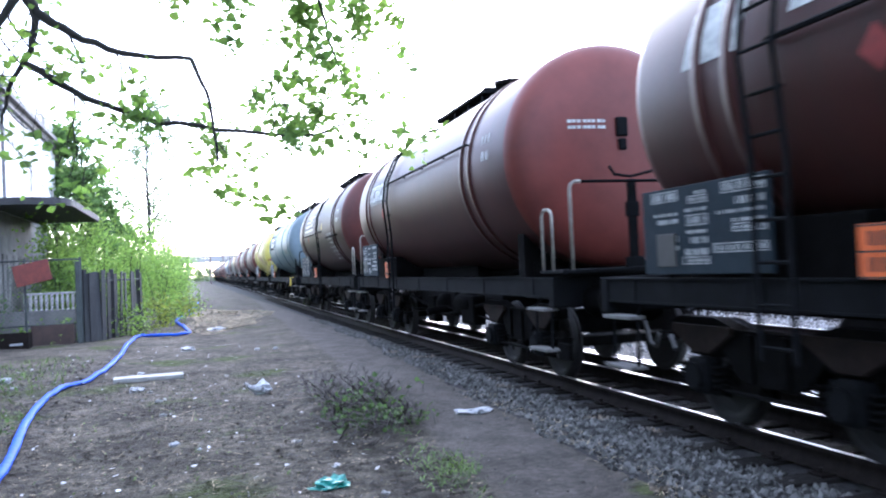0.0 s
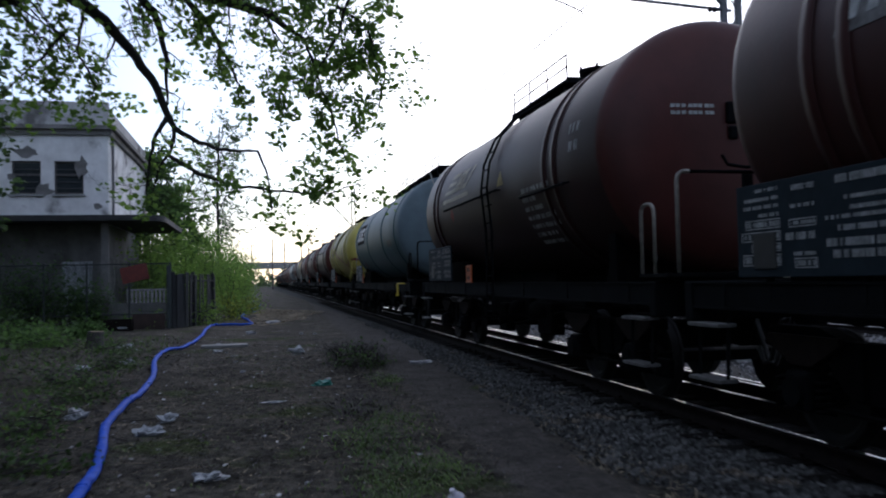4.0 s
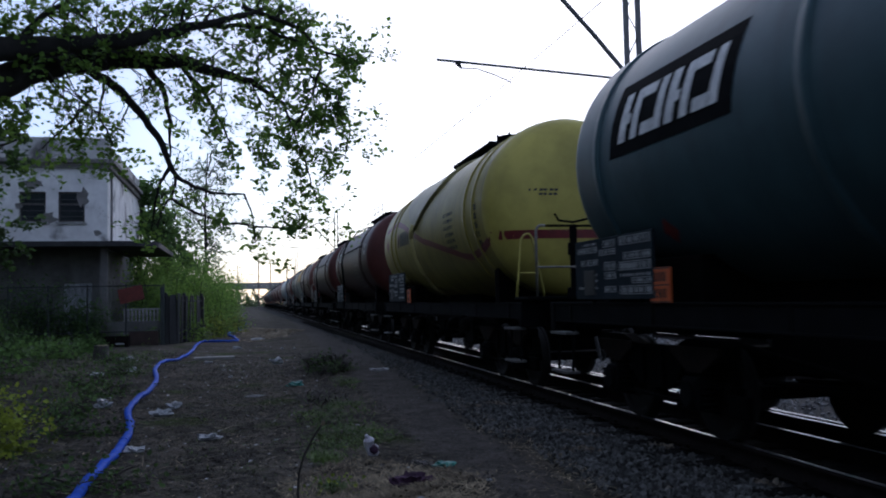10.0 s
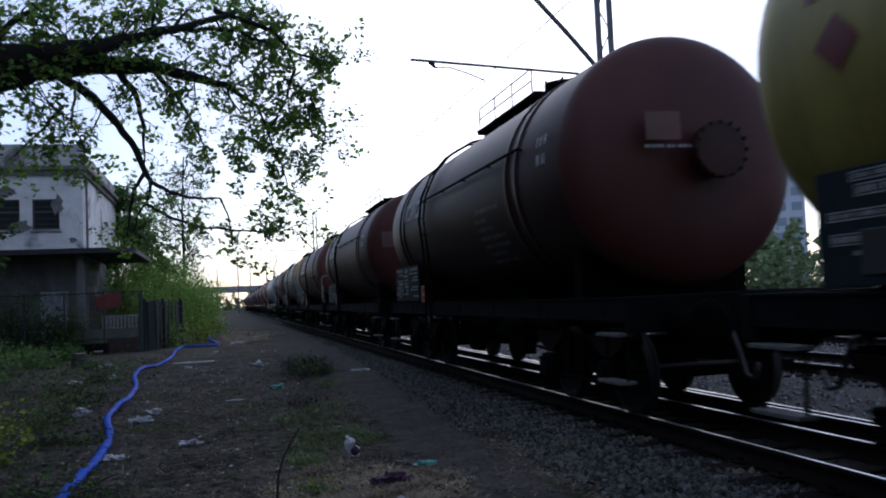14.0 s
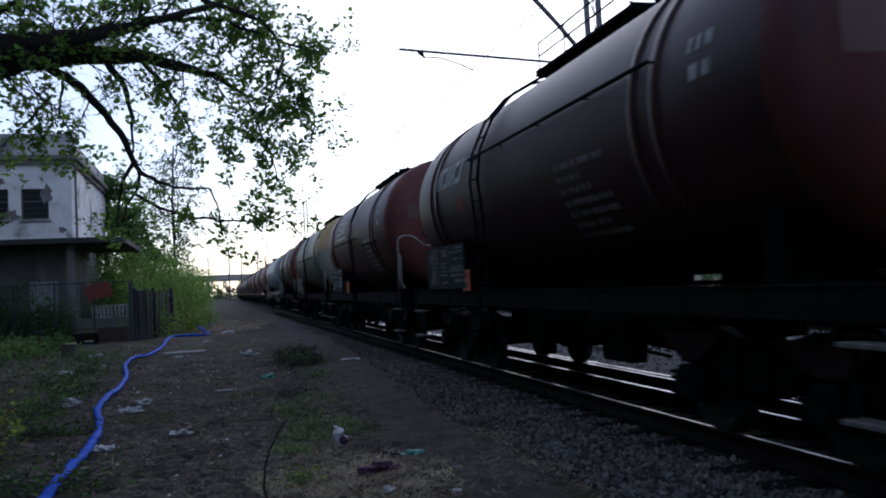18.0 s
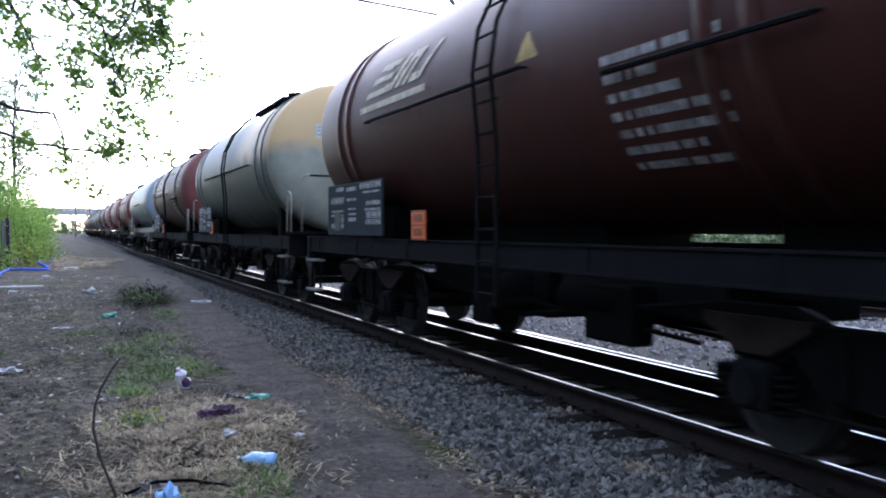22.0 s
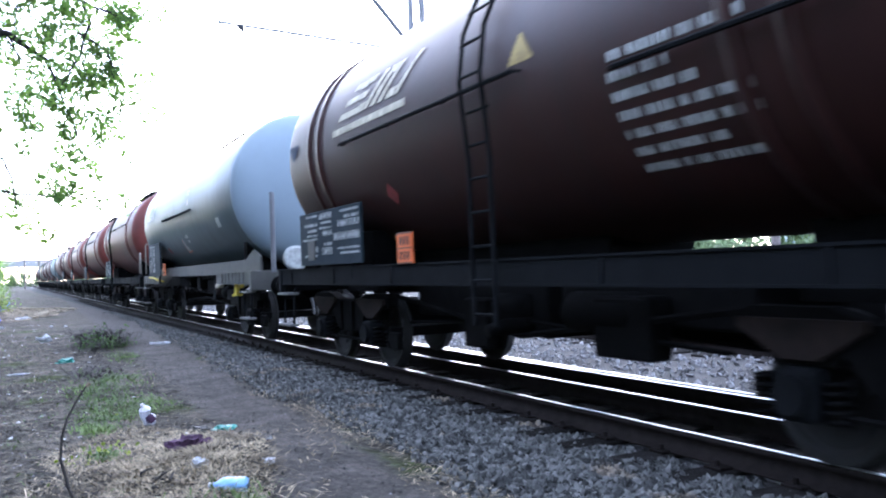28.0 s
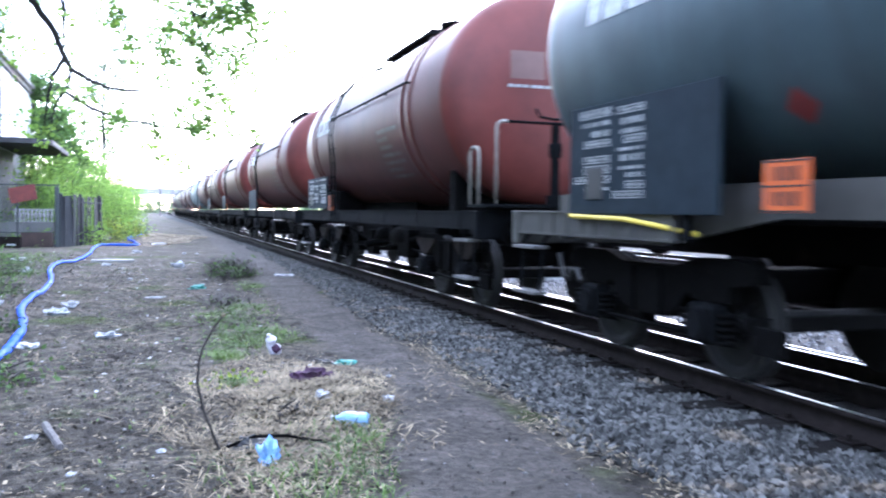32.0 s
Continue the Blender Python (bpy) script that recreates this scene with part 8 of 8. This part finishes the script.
for i, (lx, ly, lw, ld, lh) in enumerate(((-0.41, 10.85, 0.26, 0.16, 0.07), (-1.16, 13.07, 0.3, 0.18, 0.1), (-1.03, 13.86, 0.2, 0.15, 0.1), (-2.18, 14.6, 0.24, 0.2, 0.13), (-1.18, 10.11, 0.2, 0.16, 0.07), (3.06, 19.4, 0.4, 0.2, 0.07),
                                          (0.67, 38.8, 0.5, 0.35, 0.12), (-0.15, 31.0, 0.3, 0.2, 0.12), (0.2, 14.9, 0.26, 0.1, 0.03), (-2.6, 22.0, 0.3, 0.2, 0.12), (-3.2, 20.5, 0.26, 0.2, 0.1), (0.88, 22.5, 0.3, 0.2, 0.16), (-0.9, 24.0, 0.22, 0.16, 0.07), (-3.3, 26.5, 0.35, 0.2, 0.1))):
    crumple("scrap", lx, ly, lw, ld, lh, M_PLASTIC, "crumpled white plastic scrap on the dark earth", 20 + i)
rl = random.Random(77)
for i in range(30):
    lx, ly = rl.uniform(-3.4, 2.7), 4.5 + 26 * rl.random() ** 1.2
    if -0.3 < lx + 1.6 < 0.35:
        lx += 0.9
    s = rl.uniform(0.025, 0.075) * (1 + ly * 0.025)
    crumple("paper_scrap", lx, ly, s, s * rl.uniform(0.5, 1.0), s * 0.4, M_PLASTIC if rl.random() < 0.8 else M_CONCRETE, "tiny pale paper scrap on the earth", 200 + i, "litter", rl.uniform(0, 360))

bd = thing("board", "pale weathered board lying across the path", "board", "", pose(-0.78, 25.3, ground_z(-0.78, 25.3) + 0.05, 0, 0, 3))
part("plank", mesh_of("loose_plank", M_CONCRETE, lambda bm: box(bm, -0.56, -0.2, -0.04, 0.56, 0.2, 0.03, 0.01)), bd)
st = thing("stump", "short sawn tree stump beside the path", "stump", "", pose(-3.95, 26.1, ground_z(-3.95, 26.1)))
part("wood", mesh_of("stump_wood", M_WOODOLD, lambda bm: tube(bm, [(0, 0, -0.15), (0, 0, 0.2), (0.02, 0, 0.42)], 0.2, 12, radii=[0.26, 0.21, 0.2])), st)
part("cut_face", mesh_of("stump_face", M_STRAW, lambda bm: tube(bm, [(0.02, 0, 0.42), (0.02, 0, 0.43)], 0.18, 12)), st, "pale sawn top")


def stick(x, y, dx, dz, l, r, label, seed, branches=2):
    rnd = random.Random(seed)
    bm = bmesh.new()
    pts = [Vector((0, 0, -0.04))]
    d = Vector((dx, 0.05, dz)).normalized()
    for i in range(5):
        d = (d + Vector((rnd.uniform(-0.16, 0.16), rnd.uniform(-0.16, 0.16), rnd.uniform(-0.06, 0.1)))).normalized()
        pts.append(pts[-1] + d * l / 5)
    tube(bm, pts, r, 6, radii=[r * (1 - 0.15 * i) for i in range(6)])
    t = thing("stick", label, "stick", at=pose(x, y, ground_z(x, y) + (0.03 if dz < 0.3 else 0)))
    part("stem", finish(bm, "stem", M_TWIG), t)
    for k in range(branches):
        q = pts[2 + k]
        bm = bmesh.new()
        tube(bm, [q, q + Vector((rnd.uniform(-0.3, 0.3), rnd.uniform(-0.3, 0.3), rnd.uniform(0.0, 0.2))) * l * 0.6], r * 0.5, 5)
        part("twig", finish(bm, "twig", M_TWIG), t)
    return pts


sap = thing("sapling", "thin bare bent sapling with a broken pale tip in the mulch", "sapling", at=pose(0.44, 5.25, ground_z(0.44, 5.25)))
part("stem", mesh_of("sapling_stem", M_TWIG, lambda bm: tube(bm, [(0.03, 0, -0.05), (0.0, 0, 0.06), (-0.08, 0, 0.27), (-0.12, 0.01, 0.45), (-0.11, 0.01, 0.58), (-0.08, 0.01, 0.68), (-0.02, 0.01, 0.79), (0.03, 0.01, 0.86)], 0.01, 7, radii=[0.009, 0.009, 0.0075, 0.009, 0.007, 0.0066, 0.006, 0.005])), sap)
part("broken_tip", mesh_of("sapling_tip", M_STRAW, lambda bm: tube(bm, [(0.03, 0.01, 0.855), (0.045, 0.01, 0.875)], 0.011, 6)), sap, "pale splintered tip")
part("bud", mesh_of("sapling_bud", M_TWIG, lambda bm: tube(bm, [(-0.08, 0, 0.27), (-0.1, 0, 0.31)], 0.006, 5)), sap)
for nm, pts, r, mat, lab in (("stick", ((0, 0, 0), (0.05, -0.25, 0.02), (0.1, -0.48, 0.035), (0.15, -0.68, 0.02)), 0.027, M_WOODOLD, "thick greyish broken stick lying on the path"),
                             ("twig", ((1.08, -0.92, 0.0), (1.3, -0.86, 0.045), (1.5, -0.9, 0.04), (1.66, -0.97, 0.02), (1.75, -1.04, 0.0)), 0.011, M_UNDER, "black bent twig lying on the mulch")):
    q = thing(nm, lab, nm, at=pose(-0.62, 6.2, ground_z(-0.62, 6.2) + 0.03))
    bm = bmesh.new()
    base = ground_z(-0.62, 6.2)
    tube(bm, [(x, y, z + ground_z(x - 0.62, y + 6.2) - base) for x, y, z in pts], r, 7, radii=[r, r * 1.05, r * 0.95] + [r * 0.8] * (len(pts) - 3))
    part("stem", finish(bm, "stem", mat), q)
rs = random.Random(15)
for i in range(14):
    stick(rs.uniform(-4.2, 1.4), rs.uniform(9.5, 24), rs.uniform(-1, 1), rs.uniform(-0.02, 0.03), rs.uniform(0.25, 0.7), rs.uniform(0.006, 0.014), "thin dead twig lying on the earth", 30 + i, rs.randint(0, 2))


def strands(name, n, place, length, width, mat, label, category, seed, rise=0.15):
    """Loose flat strands: straw, grass, dead leaves."""
    rnd = random.Random(seed)
    vs, fs = [], []
    for _ in range(n):
        x, y = place(rnd)
        if on_strip(x, y) and rnd.random() < 0.9:
            continue
        a, l, w = rnd.uniform(0, 6.28), length * rnd.uniform(0.4, 1.3), width * rnd.uniform(0.6, 1.4)
        r0, up = rnd.uniform(0.0, 0.03), rise * rnd.uniform(0.1, 1.2) * l
        dx, dy = math.cos(a), math.sin(a)
        px, py = -dy * w, dx * w
        z = ground_z(x, y) + r0
        o = len(vs)
        bend = rnd.uniform(-0.2, 0.2) * l
        vs += [(x - px, y - py, z), (x + px, y + py, z), (x + dx * l * 0.5 + px + py * bend, y + dy * l * 0.5 + py, z + up * 0.8), (x + dx * l * 0.5 - px + py * bend, y + dy * l * 0.5 - py, z + up * 0.8), (x + dx * l, y + dy * l, z + up * 0.9)]
        fs += [(o, o + 1, o + 2, o + 3), (o + 3, o + 2, o + 4)]
    return thing(name, label, category, me=raw_mesh(name, vs, fs, mat), kind="stuff")


def disc(cx, cy, rx, ry, p=0.5):
    def f(rnd):
        a, r = rnd.uniform(0, 6.28), rnd.random() ** p
        r *= 1 + 0.25 * math.sin(3 * a + cx) + 0.15 * math.sin(5 * a)
        return cx + rx * r * math.cos(a), cy + ry * r * math.sin(a)
    return f


strands("straw_mulch", 12500, disc(1.3, 6.5, 1.0, 2.1, 0.75), 0.095, 0.0036, M_STRAW, "pale straw and chopped stalks scattered on the ground", "mulch", 101, 0.3)
strands("straw_mulch", 2600, disc(0.75, 5.6, 0.7, 1.3, 0.6), 0.12, 0.0034, M_STRAW, "longer dry stalks at the edge of the mulch", "mulch", 115, 0.35)
strands("straw_mulch", 8000, lambda r: (r.uniform(-2.8, 2.9), 3 + 18 * r.random() ** 1.3), 0.065, 0.0035, M_STRAW, "thin scattered straw on the path", "mulch", 102, 0.12)
strands("straw_mulch", 4500, disc(1.1, 47, 1.7, 9, 0.6), 0.3, 0.03, M_STRAW, "pale sawdust and straw on the far path", "mulch", 103, 0.1)
strands("straw_mulch", 3600, lambda r: (lambda y, u: (strip_mid(y) + strip_half(y) - 0.1 + 0.5 * u, y))(3 + 18 * r.random() ** 1.2, r.random()), 0.075, 0.0042, M_STRAW, "dry straw at the edge of the ballast", "mulch", 104, 0.2)


def tufts(centres, n, spread, seed):
    def f(rnd):
        c = centres[rnd.randrange(len(centres))]
        return c[0] + rnd.gauss(0, spread * c[2]), c[1] + rnd.gauss(0, spread * c[2] * 2.2)
    return f


strands("grass", 5200, tufts([(1.2, 11.2, 0.6), (1.55, 10.6, 0.45), (1.0, 9.9, 0.45), (0.82, 9.0, 0.25), (1.45, 12.8, 0.55), (1.25, 13.9, 0.4), (2.1, 17.0, 0.5), (2.0, 19.6, 0.7), (1.9, 22.0, 0.6), (0.75, 7.2, 0.15), (1.05, 11.8, 0.5)], 0, 0.36, 1), 0.085, 0.006, M_GRASS, "short green grass and weeds along the path", "grass", 105, 0.6)
strands("grass", 1000, tufts([(1.25, 4.95, 0.35), (1.38, 5.2, 0.3), (1.05, 4.6, 0.45), (0.8, 4.5, 0.5), (1.2, 4.2, 0.45)], 0, 0.36, 1), 0.1, 0.004, M_GRASS, "thin fresh grass growing out of the mulch", "grass", 116, 0.7)
strands("grass", 4200, lambda r: (-2.1 - 3.2 * r.random() ** 0.8, 5 + 26 * r.random() ** 1.1), 0.12, 0.008, M_GRASS, "rank grass and weeds at the path's edge", "grass", 106, 0.9)
strands("grass", 1300, lambda r: (r.uniform(-1.4, 0.9), 3 + 22 * r.random() ** 1.2), 0.05, 0.005, M_GRASS, "sparse trodden grass on the path", "grass", 107, 0.6)
strands("dead_leaves", 5000, lambda r: (-1.6 - 4 * r.random(), 4 + 26 * r.random()), 0.09, 0.022, M_BARK, "dark rotting leaves at the path's edge", "leaf litter", 108, 0.3)
strands("dead_leaves", 5000, lambda r: (r.uniform(-3.0, 2.4), 3 + 22 * r.random() ** 1.2), 0.05, 0.011, M_BARK, "small dark rotting leaves on the path", "leaf litter", 111, 0.3)
strands("dead_leaves", 1800, lambda r: (r.uniform(-3.4, 2.2), 3 + 22 * r.random() ** 1.2), 0.045, 0.009, M_STRAW, "small dry pale leaves on the path", "leaf litter", 112, 0.25)
strands("dead_leaves", 1600, disc(1.2, 6.2, 1.0, 2.0, 0.5), 0.05, 0.008, M_BARK, "small dark rotting leaves in the mulch", "leaf litter", 118, 0.3)
# brushwood heaps
strands("brushwood", 1300, disc(2.05, 20.5, 0.75, 2.2, 0.6), 0.55, 0.008, M_TWIG, "heap of dry brushwood beside the path", "brushwood", 109, 0.4)
strands("brushwood", 420, disc(1.22, 14.0, 0.36, 1.0, 0.6), 0.4, 0.007, M_TWIG, "small heap of dry brushwood in the grass", "brushwood", 110, 0.3)
bush(1.95, 19.6, 1.0, 2.2, 0.26, 320, M_DARKLEAF, 0.06, "low weeds growing through the brushwood", 121, 10, "weeds", "weeds")
bush(0.92, 5.9, 0.34, 0.34, 0.2, 60, M_STRAW, 0.03, "small dead brown weed in the mulch", 122, 9, "dead_weed", "weeds")
bush(0.74, 7.22, 0.2, 0.22, 0.1, 110, M_YELLOWLEAF, 0.035, "small yellow-green plant in the mulch", 123, 5, "weeds", "weeds")

strands("dry_stalks", 420, lambda r: (-4.5 + 5.0 * r.random(), 5.5 + 20 * r.random() ** 1.1), 0.34, 0.005, M_STRAW, "dry pale stalks strewn over the dark ground", "twigs", 117, 0.12)
strands("fallen_twigs", 1300, lambda r: (-3.6 + 5.6 * r.random(), 3.5 + 22 * r.random() ** 1.2), 0.3, 0.005, M_TWIG, "thin fallen twigs strewn over the path", "twigs", 113, 0.1)
strands("paper_scraps", 360, lambda r: (-3.8 + 5.4 * r.random(), 7 + 26 * r.random()), 0.05, 0.018, M_PLASTIC, "tiny pale paper and plastic scraps trodden into the ground", "litter", 114, 0.3)
for i, (wx, wy, wh) in enumerate(((-1.9, 11.6, 0.22), (-2.6, 13.4, 0.28), (-2.3, 16.2, 0.3), (-3.0, 18.2, 0.34), (-2.5, 21.0, 0.3), (-3.4, 24.5, 0.36), (-1.4, 8.2, 0.2))):
    bush(wx, wy, 0.9, 1.0, wh, 330, M_HEDGELEAF if i % 2 else M_DARKLEAF, 0.05, "low green weeds on the trodden ground", 180 + i, 9, "weeds", "weeds")


def motions():
    """The train rolls past; its wheels turn with the way it makes."""
    times = [i / 10 for i in range(321)]
    at = np.interp(times, [t for t, s in ADVANCE], [s for t, s in ADVANCE])
    for wg, off, wheels in WAGONS:
        walk(wg, [(t, pose(TRACK_X + LINE_SLOPE * (s + off), s + off, RAIL_TOP, 0, 0, -LINE_TURN)) for t, s in ADVANCE])
        for ws, wy in wheels:
            walk(ws, [(t, pose(0, wy, 0.46, math.degrees((s - at[0]) / 0.46))) for t, s in zip(times, at)])


motions()
